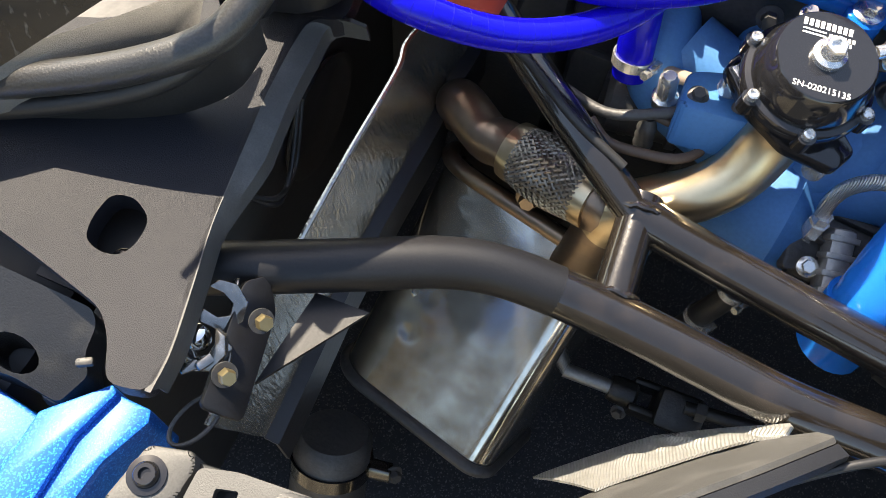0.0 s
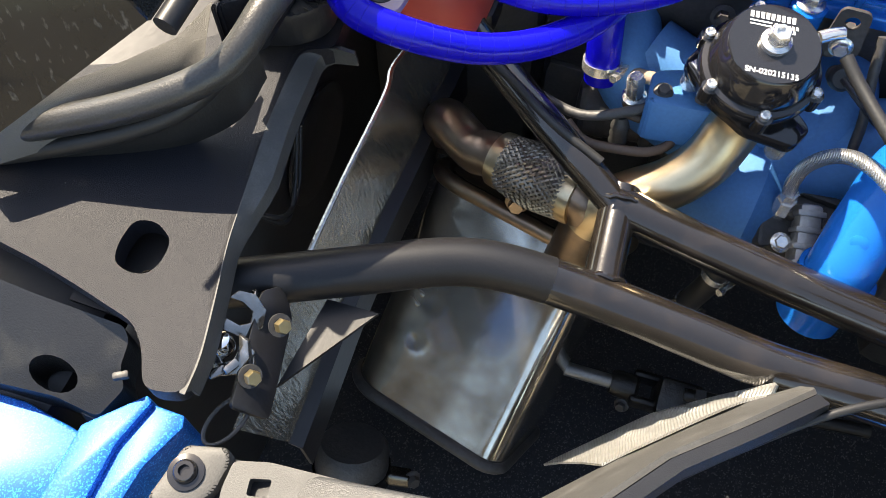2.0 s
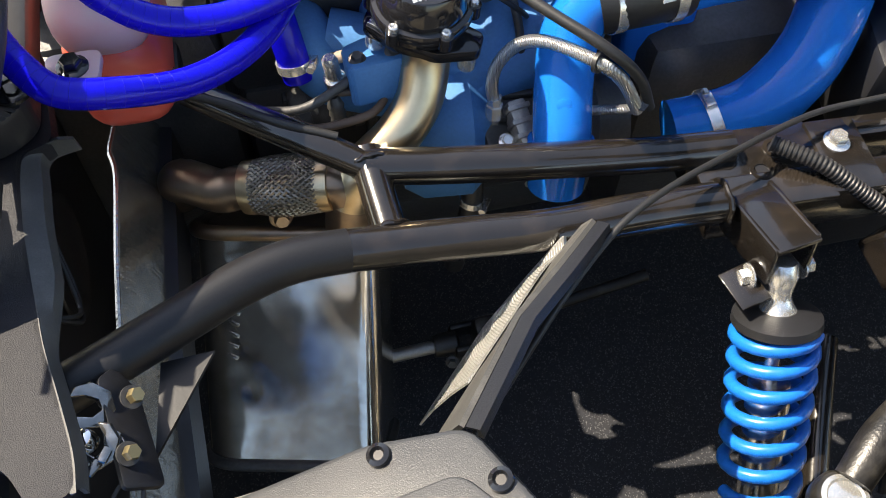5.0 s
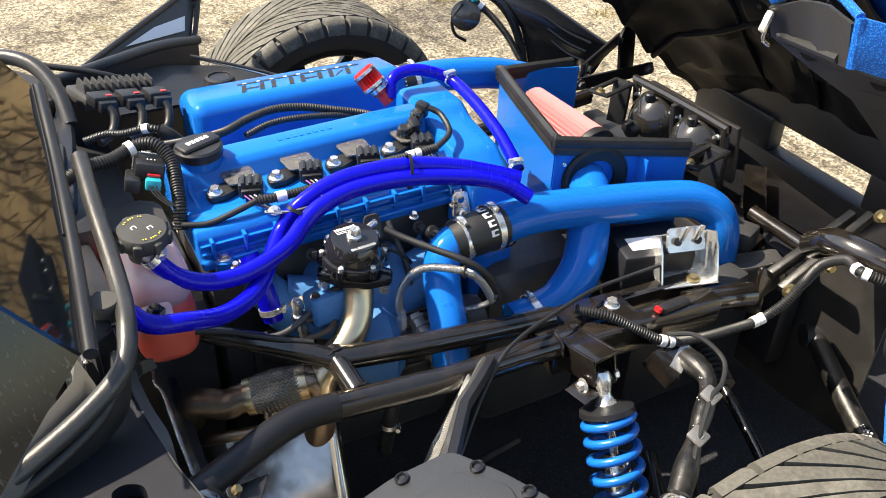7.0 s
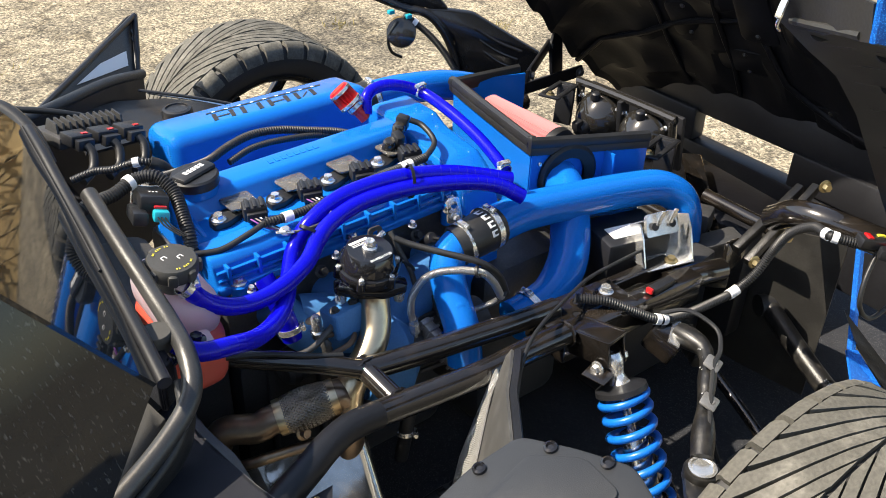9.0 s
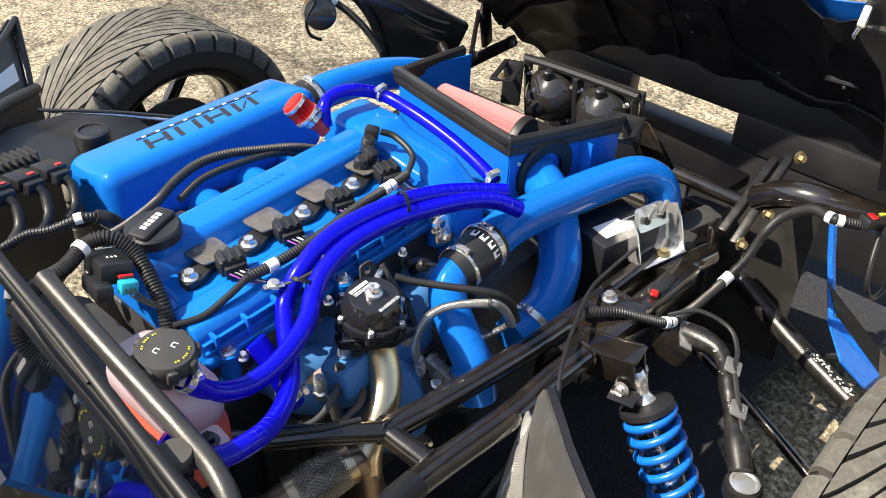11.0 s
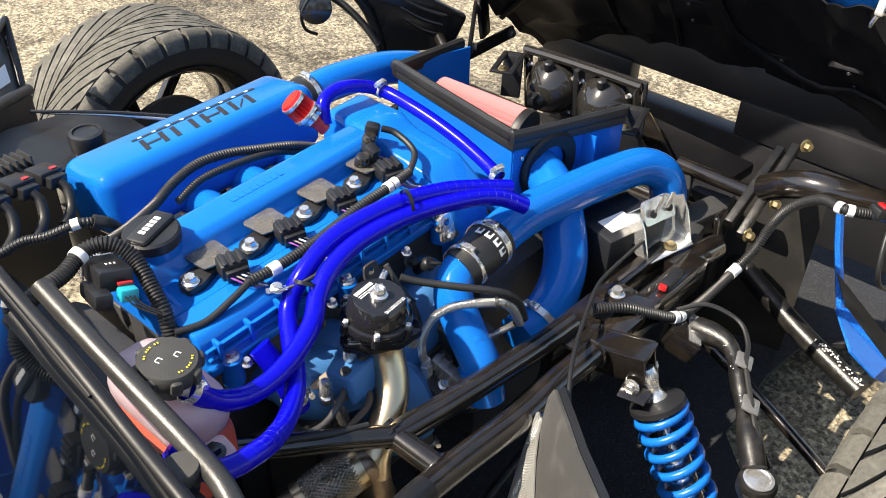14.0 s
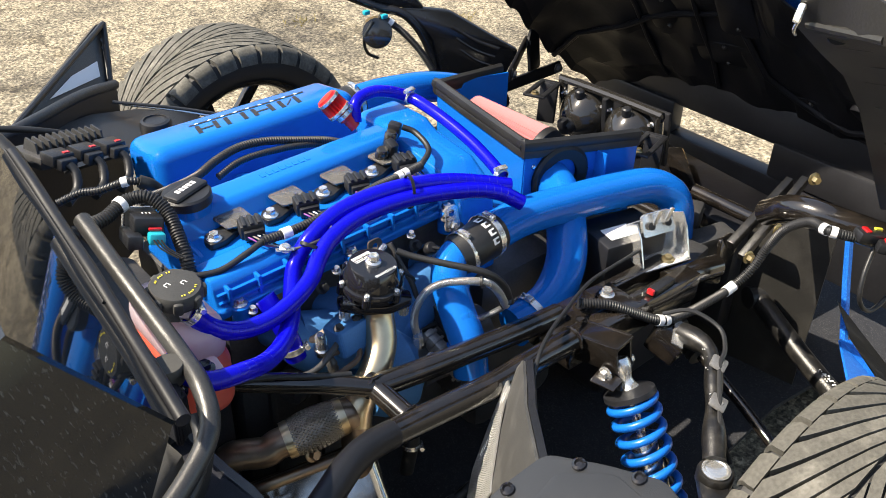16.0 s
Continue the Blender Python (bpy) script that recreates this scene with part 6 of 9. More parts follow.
def build_cowl():
    hp = thing("cowl_hoop", (-0.2, -0.2, 0.7), "satin black steel hoop tube along the cowl edge", "hoop tube")
    part("tube", tube([(-0.1763, -0.002, 0.8129), (-0.180, -0.112, 0.794), (-0.181, -0.194, 0.778), (-0.183, -0.264, 0.767), (-0.190, -0.325, 0.762), (-0.207, -0.368, 0.742), (-0.255, -0.400, 0.722), (-0.330, -0.430, 0.700), (-0.45, -0.47, 0.67)], 0.0115, 22, 8), HOOP, hp)
    part("lower_bead", tube([(-0.206, -0.335, 0.738), (-0.216, -0.362, 0.722), (-0.247, -0.396, 0.703), (-0.32, -0.432, 0.681), (-0.44, -0.473, 0.652)], 0.0080, 16, 6), RUBBER, hp, "dark rubber bead under the tube")
    skirt = smooth_path([(-0.200, -0.335, 0.750), (-0.212, -0.366, 0.732), (-0.257, -0.398, 0.714), (-0.332, -0.428, 0.692), (-0.45, -0.468, 0.662)], 5)
    bm = bmesh.new()
    shell(bm, [[p, p + Vector((0.004, -0.004, -0.03)), p + Vector((0.0, 0.002, -0.060))] for p in skirt], 0.004)
    part("skirt", bm, RUBBER, hp, "dark rubber skirt under the tube")
    cw = thing("cowl_side_panel", (-0.25, -0.4, 0.6), "textured black plastic cowl side panel with an oval hole", "body panel")
    rim = [(-0.188, -0.160), (-0.176, -0.270), (-0.200, -0.279), (-0.200, -0.310), (-0.197, -0.351), (-0.188, -0.411), (-0.182, -0.452), (-0.172, -0.493), (-0.162, -0.537), (-0.160, -0.565)]
    outer = rounded(rim + [(-0.187, -0.571), (-0.201, -0.545), (-0.215, -0.531), (-0.267, -0.519), (-0.302, -0.512), (-0.375, -0.502), (-0.48, -0.49), (-0.48, -0.40), (-0.33, -0.34), (-0.25, -0.27), (-0.225, -0.16)], 0.010)
    hole = rounded([(-0.252, -0.460), (-0.236, -0.456), (-0.219, -0.466), (-0.218, -0.484), (-0.223, -0.496), (-0.236, -0.499), (-0.250, -0.495), (-0.254, -0.480)], 0.008)
    bm = bmesh.new()
    plate(bm, outer, [hole], 0.640, 0.660)
    part("panel", bm, TEXTURED, cw)
    bm = bmesh.new()
    box(bm, (0.09, 0.09, 0.004), Matrix.Translation((-0.240, -0.476, 0.622)))
    well = part("well", bm, LINER, cw, "dark recess under the hole")
    part("well_screw", hex_bolt((-0.238, -0.488, 0.624), (0, 0, 1), 0.005, 0.004), ANODIZED, well)
    edge = smooth_path([(x, y, 0.659) for x, y in rim[1:]], 4)
    rows = []
    for p in edge:
        w = 1.0 - 0.85 * min(1, max(0, (-0.40 - p.y) / 0.06))
        rows.append([p + Vector((-0.003, 0, 0.001)), p + Vector((0.001, 0, 0.001)), p + Vector((0.004 * w, 0.002, -0.001)), p + Vector((0.014 * w, 0.006, -0.007)), p + Vector((0.016 * w, 0.007, -0.022))])
    bm = bmesh.new()
    shell(bm, rows, 0.003)
    # Grey instead of the panel's black: the light on this edge is in the colour.
    part("flange", bm, FAIRING, cw, "turned-down edge of the panel, coloured paler as if lit")
    bm = bmesh.new()
    plate(bm, rounded([(-0.45, -0.520), (-0.311, -0.527), (-0.234, -0.528), (-0.227, -0.536), (-0.227, -0.556), (-0.220, -0.565), (-0.235, -0.588), (-0.271, -0.585), (-0.331, -0.591), (-0.45, -0.60)], 0.006), [[(-0.276 + 0.020 * math.cos(v), -0.572 + 0.011 * math.sin(v)) for v in (2 * math.pi * k / 18 for k in range(18))]], 0.585, 0.620)
    for q in bm.verts:
        q.co.z += 0.42 * (q.co.y + 0.552) + 0.25 * min(0.0, q.co.y + 0.552)
    cover = part("hinge_cover", bm, WORN_GLOSS, cw, "worn dark lower cover with a slot")
    bm = bmesh.new()
    box(bm, (0.012, 0.006, 0.006), Matrix.Translation((-0.222, -0.560, 0.622)) @ pose(0, 0, 0, 0, 0, 30), 0.002)
    part("clip", bm, CAST, cover)
    # upper deck below the hoop and the screw in its well
    bm = bmesh.new()
    prism(bm, rounded([(-0.186, -0.10), (-0.182, -0.262), (-0.202, -0.282), (-0.245, -0.295), (-0.26, 0.10), (-0.20, 0.10)], 0.012), 0.662, 0.700, Matrix(), 0.006)
    part("deck", bm, LINER, cw)
    bm = bmesh.new()
    lathe(bm, [(0, 0), (0.016, 0), (0.016, 0.003), (0.012, 0.003), (0.011, 0.0008), (0.006, 0.0008), (0.005, 0.003), (0, 0.003)], Matrix.Translation((-0.1925, -0.250, 0.7005)), 24)
    part("screw", bm, ANODIZED, cw)
    bm = bmesh.new()
    prism(bm, rounded([(-0.203, -0.235), (-0.204, -0.318), (-0.228, -0.335), (-0.242, -0.235)], 0.006), 0.700, 0.758, Matrix(), 0.005)
    part("stop_pedestal", bm, TEXTURED, cw)
    # round access cover on the firewall below the panel edge
    bm = bmesh.new()
    lathe(bm, [(0, 0), (0.060, 0), (0.064, 0.003), (0.064, 0.006), (0.056, 0.006), (0.052, 0.003), (0, 0.003)], axis_to((-0.229, -0.25, 0.47), (1, 0, 0)), 40)
    part("access_cover", bm, LINER, cw)
    bp = thing("rubber_stop", (-0.206, -0.281, 0.75), "round black rubber hood stop on the cowl", "rubber stop")
    bm = bmesh.new()
    lathe(bm, [(0, 0.750), (0.016, 0.750), (0.016, 0.764), (0.0185, 0.766), (0.0185, 0.773), (0.017, 0.775), (0, 0.775)], Matrix.Translation((-0.206, -0.281, 0)), 32)
    part("pad", bm, STOP_RUBBER, bp)


build_cowl()
SCREEN_N, SCREEN_D = Vector((0.7986, -0.1354, 0.5864)), 0.3108


def on_screen(y, z):
    return Vector(((SCREEN_D - SCREEN_N.y * y - SCREEN_N.z * z) / SCREEN_N.x, y, z))


def build_screen():
    ws = thing("windscreen", (-0.3, -0.1, 0.78), "dark glossy tinted windscreen reflecting the blue engine", "windscreen")
    bm = bmesh.new()
    lower = [on_screen(0.16 - 0.535 * j / 8, 0.8525 - 0.0725 * j / 8 - 0.006 * math.sin(math.pi * j / 8)) for j in range(9)]
    upper = [on_screen(0.16 - 0.525 * j / 8, 1.00 - 0.05 * j / 8) for j in range(9)]
    shell(bm, [lower, [a.lerp(b, 0.5) for a, b in zip(lower, upper)], upper], -0.005)
    part("front_pane", bm, GLASS, ws, "dark mirror-like front pane")
    c0, c1 = lower[-1], upper[-1]
    bm = bmesh.new()
    d0, d1 = Vector((-0.42, -0.53, 0.665)), Vector((-0.60, -0.53, 0.90))
    shell(bm, [[c0.lerp(d0, i / 5), c0.lerp(d0, i / 5).lerp(c1.lerp(d1, i / 5), 0.5), c1.lerp(d1, i / 5)] for i in range(6)], 0.005)
    part("side_pane", bm, SIDE_GLASS, ws, "dark glossy side pane").visible_shadow = False
    bm = bmesh.new()
    rows = []
    for j in range(6):
        p = lower[j]
        rows.append([p + Vector((0.004, 0, 0.006)), p + Vector((0.012, 0, -0.004)), p + Vector((0.014, 0, -0.030))])
    shell(bm, rows, 0.004)
    part("lower_trim", bm, LINER, ws, "black plastic trim under the pane")
    part("trim_bead", tube([p + Vector((0.012, 0, -0.002 + 0.002 * math.sin(1.9 * k))) for k, p in enumerate(lower)], 0.0085, 12, 4), SATIN, ws, "black rubber screen seal")
    bm = bmesh.new()
    fr_ = [((-0.25, -0.305, 0.724), (-0.236, -0.354, 0.712)), ((-0.259, -0.344, 0.724), (-0.252, -0.366, 0.712)), ((-0.286, -0.377, 0.724), (-0.282, -0.393, 0.712)), ((-0.314, -0.406, 0.724), (-0.311, -0.42, 0.712)), ((-0.368, -0.458, 0.724), (-0.368, -0.469, 0.712))]
    shell(bm, [[Vector(a), Vector(a).lerp(Vector(b), 0.5) + Vector((0.0, 0.0, 0.002)), Vector(b), Vector(b) + Vector((0.002, -0.004, -0.03))] for a, b in fr_], 0.004)
    part("corner_fairing", bm, CORNER_LIT, ws, "pointed corner fairing in a sunlit tone of grey")


build_screen()


# ---- near side body ----
def build_near_body():
    g = thing("side_cover", (0.0, -0.62, 0.6), "dark grey moulded plastic side cover with dark screws", "body panel")
    m = pose(0.10, -0.622, 0.684, -4, -17, 0)
    bm = bmesh.new()
    prism(bm, rounded([(-0.010, 0.042), (-0.08, 0.052), (-0.262, 0.036), (-0.28, -0.03), (-0.16, -0.16), (0.02, -0.16), (0.048, -0.085), (0.022, -0.02)], 0.014), -0.03, 0.0, m, 0.005)
    panel = part("panel", bm, GREY_PLASTIC, g)
    bm = bmesh.new()
    prism(bm, rounded([(-0.022, 0.012), (-0.20, -0.002), (-0.20, -0.10), (0.012, -0.10), (0.018, -0.04)], 0.012), 0.0, 0.004, m, 0.002)
    part("raised_field", bm, GREY_PLASTIC, panel)
    for x, y in ((0.002, 0.0), (0.030, -0.062), (-0.072, 0.040), (-0.258, 0.018)):
        bm = bmesh.new()
        lathe(bm, [(0, 0), (0.0085, 0), (0.0080, 0.003), (0.005, 0.0045), (0.0035, 0.0015), (0, 0.0015)], m @ Matrix.Translation((x, y, 0.0005)), 20)
        part("screw", bm, ANODIZED, panel, "black round-headed screw")
    q = thing("splash_panel", (0.15, -0.47, 0.55), "upright grey plastic splash panel with a pointed tip", "body panel")
    lip = [Vector(p) for p in ((0.243, -0.407, 0.613), (0.220, -0.430, 0.622), (0.197, -0.453, 0.632), (0.150, -0.498, 0.652), (0.090, -0.575, 0.660))]
    foot = [Vector(p) for p in ((0.237, -0.402, 0.600), (0.214, -0.408, 0.560), (0.188, -0.424, 0.525), (0.138, -0.462, 0.480), (0.085, -0.515, 0.470))]
    bm = bmesh.new()
    shell(bm, [[a, a.lerp(b, 0.5) + Vector((0.004, 0, 0.004)), b] for a, b in zip(lip, foot)], 0.004)
    part("sheet", bm, FAIRING, q)
    bm = bmesh.new()
    shell(bm, [[a + Vector((0.001, 0, 0.002)), a + Vector((0.010, -0.004, 0.001)), a + Vector((0.013, -0.006, -0.012))] for a in lip], 0.003)
    part("lip", bm, PLASTIC, q, "dark folded lip")
    bm = bmesh.new()
    rnd = random.Random(8)
    rows = []
    for i in range(17):
        u = 0.6 + i / 16 * 2.6
        j = int(u)
        c = foot[j].lerp(foot[j + 1], u - j)
        k = min(1.0, i / 5)
        rows.append([c + Vector((-0.004, 0.002, 0.012 * k)), c + Vector((-0.018 * k, 0.006, -0.020 * k + rnd.uniform(-0.005, 0.005))), c + Vector((-0.034 * k, 0.010, -0.055 * k + rnd.uniform(-0.006, 0.006))), c + Vector((-0.046 * k, 0.014, -0.095 * k))])
    shell(bm, rows, 0.002)
    part("heat_wrap", bm, WRAP, q, "crinkled aluminised woven heat wrap")
    b = thing("blue_body_side", (-0.28, -0.66, 0.55), "metallic blue body side with a stepped edge", "body panel")
    bm = bmesh.new()
    prism(bm, [(-0.239, -0.598), (-0.205, -0.563), (-0.199, -0.567), (-0.209, -0.602), (-0.210, -0.652), (-0.212, -0.75), (-0.25, -0.75), (-0.240, -0.649)], 0.53, 0.606, Matrix(), 0.002, 2)
    part("inner_step", bm, BLUE_BODY, b)
    bm = bmesh.new()
    prism(bm, [(-0.200, -0.567), (-0.175, -0.567), (-0.172, -0.575), (-0.186, -0.610), (-0.190, -0.646), (-0.190, -0.75), (-0.213, -0.75), (-0.2105, -0.652), (-0.2095, -0.603)], 0.52, 0.600, Matrix(), 0.002, 2)
    part("outer_step", bm, BLUE_BODY, b)
    bm = bmesh.new()
    prism(bm, [(-0.45, -0.600), (-0.30, -0.592), (-0.246, -0.600), (-0.2375, -0.606), (-0.240, -0.649), (-0.252, -0.75), (-0.45, -0.75)], 0.50, 0.575, Matrix(), 0.003)
    part("side_face", bm, BLUE_BODY, b)
    sb = thing("screw_block", (-0.14, -0.60, 0.62), "grey plastic corner block with a large black screw", "bracket")
    bm = bmesh.new()
    prism(bm, rounded([(-0.157, -0.589), (-0.128, -0.581), (-0.122, -0.590), (-0.124, -0.611), (-0.142, -0.64), (-0.165, -0.63)], 0.005), 0.570, 0.625, Matrix(), 0.003)
    part("block", bm, FAIRING, sb)
    bm = bmesh.new()
    lathe(bm, [(0, 0), (0.0125, 0), (0.0125, 0.0015), (0.0085, 0.002), (0.008, 0.005), (0.0065, 0.0065), (0.004, 0.0065), (0.0035, 0.003), (0, 0.003)], Matrix.Translation((-0.147, -0.606, 0.625)), 24)
    part("screw", bm, ANODIZED, sb)
    le = thing("sill_trim", (-0.08, -0.60, 0.62), "pale grey plastic trim edge with a small clip hole", "trim panel")
    bm = bmesh.new()
    plate(bm, rounded([(-0.119, -0.589), (-0.096, -0.582), (-0.046, -0.577), (0.03, -0.585), (0.03, -0.64), (-0.110, -0.64), (-0.119, -0.609)], 0.004), [rounded([(-0.104, -0.596), (-0.090, -0.592), (-0.088, -0.604), (-0.102, -0.607)], 0.002)], 0.612, 0.630)
    part("trim", bm, FAIRING, le)
    l = thing("hood_latch", (-0.15, -0.50, 0.58), "chromed steel hood latch with yellow zinc bolts", "latch")
    lm = pose(-0.140, -0.505, 0.612, 0, 48, 14)
    bm = bmesh.new()
    prism(bm, rounded([(-0.018, -0.050), (0.016, -0.050), (0.020, 0.030), (0.006, 0.052), (-0.012, 0.040)], 0.006), -0.0022, 0.0022, lm, 0.0008)
    part("back_plate", bm, SATIN, l, "black back plate")
    bm = bmesh.new()
    prism(bm, rounded([(-0.006, -0.030), (0.006, -0.030), (0.008, 0.026), (-0.004, 0.034)], 0.004), -0.002, 0.002, pose(-0.150, -0.496, 0.614, 0, 80, 24), 0.0008)
    part("side_cheek", bm, LATCH_STEEL, l, "bright cheek plate")
    hook = [(-0.016, -0.012), (0.004, -0.017), (0.015, -0.008), (0.016, 0.006), (0.006, 0.016), (-0.006, 0.017), (-0.012, 0.011), (-0.002, 0.009), (0.006, 0.003), (0.006, -0.005), (-0.002, -0.008), (-0.012, -0.004)]
    for (x, y), rz in (((-0.160, -0.490), 20), ((-0.157, -0.520), -60)):
        bm = bmesh.new()
        prism(bm, hook, -0.003, 0.003, pose(x, y, 0.624, 18, 22, rz), 0.001)
        part("claw", bm, LATCH_STEEL, l, "bright chromed claw")
    bm = bmesh.new()
    lathe(bm, [(0, -0.004), (0.0085, -0.004), (0.0090, 0.002), (0.0075, 0.007), (0.004, 0.009), (0, 0.0095)], axis_to((-0.164, -0.516, 0.624), (-0.2, 0.1, 1)), 24)
    part("pivot", bm, POLISHED, l)
    for k, (x, y) in enumerate(((-0.156, -0.530), (-0.148, -0.523))):
        bm = bmesh.new()
        box(bm, (0.026, 0.007, 0.004), pose(x, y, 0.620 + 0.004 * k, 10, 14, 52 + 14 * k), 0.0015)
        part("link", bm, LATCH_STEEL, l)
    pts = [Vector((-0.142 + 0.011 * math.cos(v) + 0.005 * math.sin(v), -0.562 + 0.020 * math.sin(v), 0.610)) for v in (2 * math.pi * k / 24 for k in range(25))]
    part("ring", sweep(bmesh.new(), pts, 0.0016, 8), CAST, l, "dark steel loop")
    for p in ((-0.131, -0.489, 0.625), (-0.135, -0.531, 0.625)):
        bm = bmesh.new()
        lathe(bm, [(0, -0.002), (0.012, -0.002), (0.012, 0), (0, 0)], axis_to(p, (0.6, -0.25, 0.75)) @ Matrix.Diagonal((0.72, 0.72, 1, 1)), 22)
        part("washer", bm, CAST, l)
        part("bolt", hex_bolt(p, (0.6, -0.25, 0.75), 0.0058, 0.008, False), GOLD, l, "yellow zinc hex bolt")
    bm = bmesh.new()
    prism(bm, [(-0.128, -0.520), (-0.078, -0.440), (-0.120, -0.442)], 0.575, 0.579)
    single("gusset_plate", bm, SATIN, "triangular black steel gusset under the frame tube", "bracket")


WRAP = material("aluminised_wrap", (0.74, 0.73, 0.69), 0.36, metal=0.7, grain=0.2, grain_scale=150, wear=0.5, wear_color=(0.5, 0.49, 0.45), wear_scale=40)
weave = WRAP.node_tree.nodes.new("ShaderNodeTexWave")
weave.inputs["Scale"].default_value, weave.inputs["Distortion"].default_value = 170.0, 1.5
weave_co = WRAP.node_tree.nodes.new("ShaderNodeTexCoord")
weave_bump = WRAP.node_tree.nodes.new("ShaderNodeBump")
weave_bump.inputs["Strength"].default_value, weave_bump.inputs["Distance"].default_value = 0.7, 0.0012
WRAP.node_tree.links.new(weave_co.outputs["Object"], weave.inputs["Vector"])
WRAP.node_tree.links.new(weave.outputs[1], weave_bump.inputs["Height"])
WRAP.node_tree.links.new(weave_bump.outputs[0], WRAP.node_tree.nodes["Principled BSDF"].inputs["Normal"])
build_near_body()


# ---- electrics by the firewall ----
def build_ecu():
    e = thing("engine_computer", (-0.06, 0.36, 0.70), "finned grey engine computer with three black plugs", "control unit")
    m = pose(-0.062, 0.345, 0.735, 0, 12, 16)
    bm = bmesh.new()
    box(bm, (0.145, 0.075, 0.022), m @ Matrix.Translation((0, 0.02, -0.008)), 0.004)
    part("case", bm, CAST, e)
    for k in range(11):
        bm = bmesh.new()
        prism(bm, [(-0.018, 0), (0.018, 0), (0.012, 0.020), (-0.012, 0.016)], -0.0018, 0.0018, m @ Matrix.Translation((-0.062 + 0.0124 * k, 0.020, 0.003)) @ pose(0, 0, 0, 90, 0, 90))
        part("fin", bm, CAST, e)
    for k in range(3):
        mm = m @ Matrix.Translation((-0.050 + 0.050 * k, -0.028, 0.004))
        bm = bmesh.new()
        box(bm, (0.040, 0.034, 0.020), mm, 0.003)
        box(bm, (0.030, 0.016, 0.018), mm @ Matrix.Translation((0, -0.022, -0.004)), 0.002)
        plug = part("plug", bm, PLASTIC, e, "black lever plug")
        bm = bmesh.new()
        box(bm, (0.010, 0.006, 0.002), mm @ Matrix.Translation((0.008, -0.010, 0.0105)))
        part("lock_tab", bm, RED, plug, "small red lock tab")
        p = mm @ Vector((0.0, -0.028, -0.004))
        part("cable", tube([p, p + Vector((0.004, -0.012, -0.012)), p + Vector((-0.006, -0.03, -0.030)), p + Vector((-0.03, -0.05, -0.036))], 0.0075, 10), RUBBER, plug)
    r = thing("relay_box", (-0.08, 0.04, 0.72), "black relay box with a teal plug", "relay box")
    m = pose(-0.082, 0.040, 0.752, -14, 14, -14)
    bm = bmesh.new()
    box(bm, (0.042, 0.064, 0.028), m, 0.005)
    case = part("case", bm, PLASTIC, r)
    bm = bmesh.new()
    box(bm, (0.046, 0.010, 0.003), m @ Matrix.Translation((0, 0.030, 0.0145)), 0.001)
    box(bm, (0.003, 0.010, 0.030), m @ Matrix.Translation((-0.0225, 0.030, 0.0)), 0.001)
    part("strap", bm, CHROME, case, "bare metal strap")
    bm = bmesh.new()
    for k in range(3):
        box(bm, (0.002, 0.005, 0.0006), m @ Matrix.Translation((-0.004 + 0.005 * k, -0.006, 0.0143)))
    part("print", bm, WHITE, r)
    bm = bmesh.new()
    box(bm, (0.022, 0.060, 0.020), m @ Matrix.Translation((-0.022, -0.024, -0.016)), 0.004)
    part("socket", bm, PLASTIC, r)
    bm = bmesh.new()
    box(bm, (0.022, 0.018, 0.016), m @ Matrix.Translation((0.006, -0.050, -0.010)), 0.003)
    pl = part("plug", bm, TEAL, r, "teal plug")
    bm = bmesh.new()
    box(bm, (0.018, 0.006, 0.004), m @ Matrix.Translation((0.006, -0.042, 0.0005)), 0.001)
    part("lock_tab", bm, RED, pl)
    for k in range(3):
        p = m @ Vector((0.0 + 0.005 * k, -0.058, -0.010))
        part("wire", tube([p, p + Vector((0.004, -0.012, -0.01)), p + Vector((0.018, -0.030, -0.022))], 0.0013, 6), RUBBER, pl)


build_ecu()


def conduit(pts, r, label, bands=(), name="wiring_conduit"):
    t = thing(name, pts[0], label, "wiring", "wiring looms")
    part("sleeve", corrugated(pts, r), CONDUIT, t)
    path = smooth_path(pts, 8)
    for u in bands:
        i = max(1, min(len(path) - 2, int(u * len(path))))
        bm = bmesh.new()
        lathe(bm, [(r, -0.005), (r + 0.0012, -0.005), (r + 0.0012, 0.005), (r, 0.005)], axis_to(path[i], path[i + 1] - path[i - 1]), 16)
        part("tape_band", bm, WHITE, t, "white tape band")
    return t


def cable(pts, r, label, name="cable", mat=None):
    t = thing(name, pts[0], label, "cable", "cables")
    part("sheath", tube(pts, r, 10), mat or RUBBER, t)
    return t


conduit([(0.042, -0.066, 0.722), (0.078, -0.068, 0.721), (0.125, -0.068, 0.722), (0.173, -0.067, 0.726), (0.244, -0.064, 0.735), (0.296, -0.062, 0.736), (0.345, -0.058, 0.738)], 0.0075, "ribbed black ignition loom along the coils with white bands", (0.17, 0.20, 0.82, 0.86))
cable([(0.345, -0.058, 0.738), (0.380, -0.035, 0.746), (0.386, 0.006, 0.758), (0.372, 0.024, 0.766)], 0.005, "short black lead up to the cam sensor")
cable([(-0.066, -0.059, 0.705), (-0.030, -0.070, 0.705), (0.010, -0.070, 0.714), (0.045, -0.066, 0.722)], 0.0048, "taped black lead from the loom to the coils")
conduit([(-0.215, 0.030, 0.755), (-0.170, 0.043, 0.771), (-0.130, 0.052, 0.771), (-0.093, 0.065, 0.778), (-0.066, 0.054, 0.780), (-0.051, 0.030, 0.763), (-0.054, -0.002, 0.741), (-0.060, -0.033, 0.718), (-0.067, -0.050, 0.692)], 0.0105, "thick ribbed black loom bending round the relay box", (0.34,))
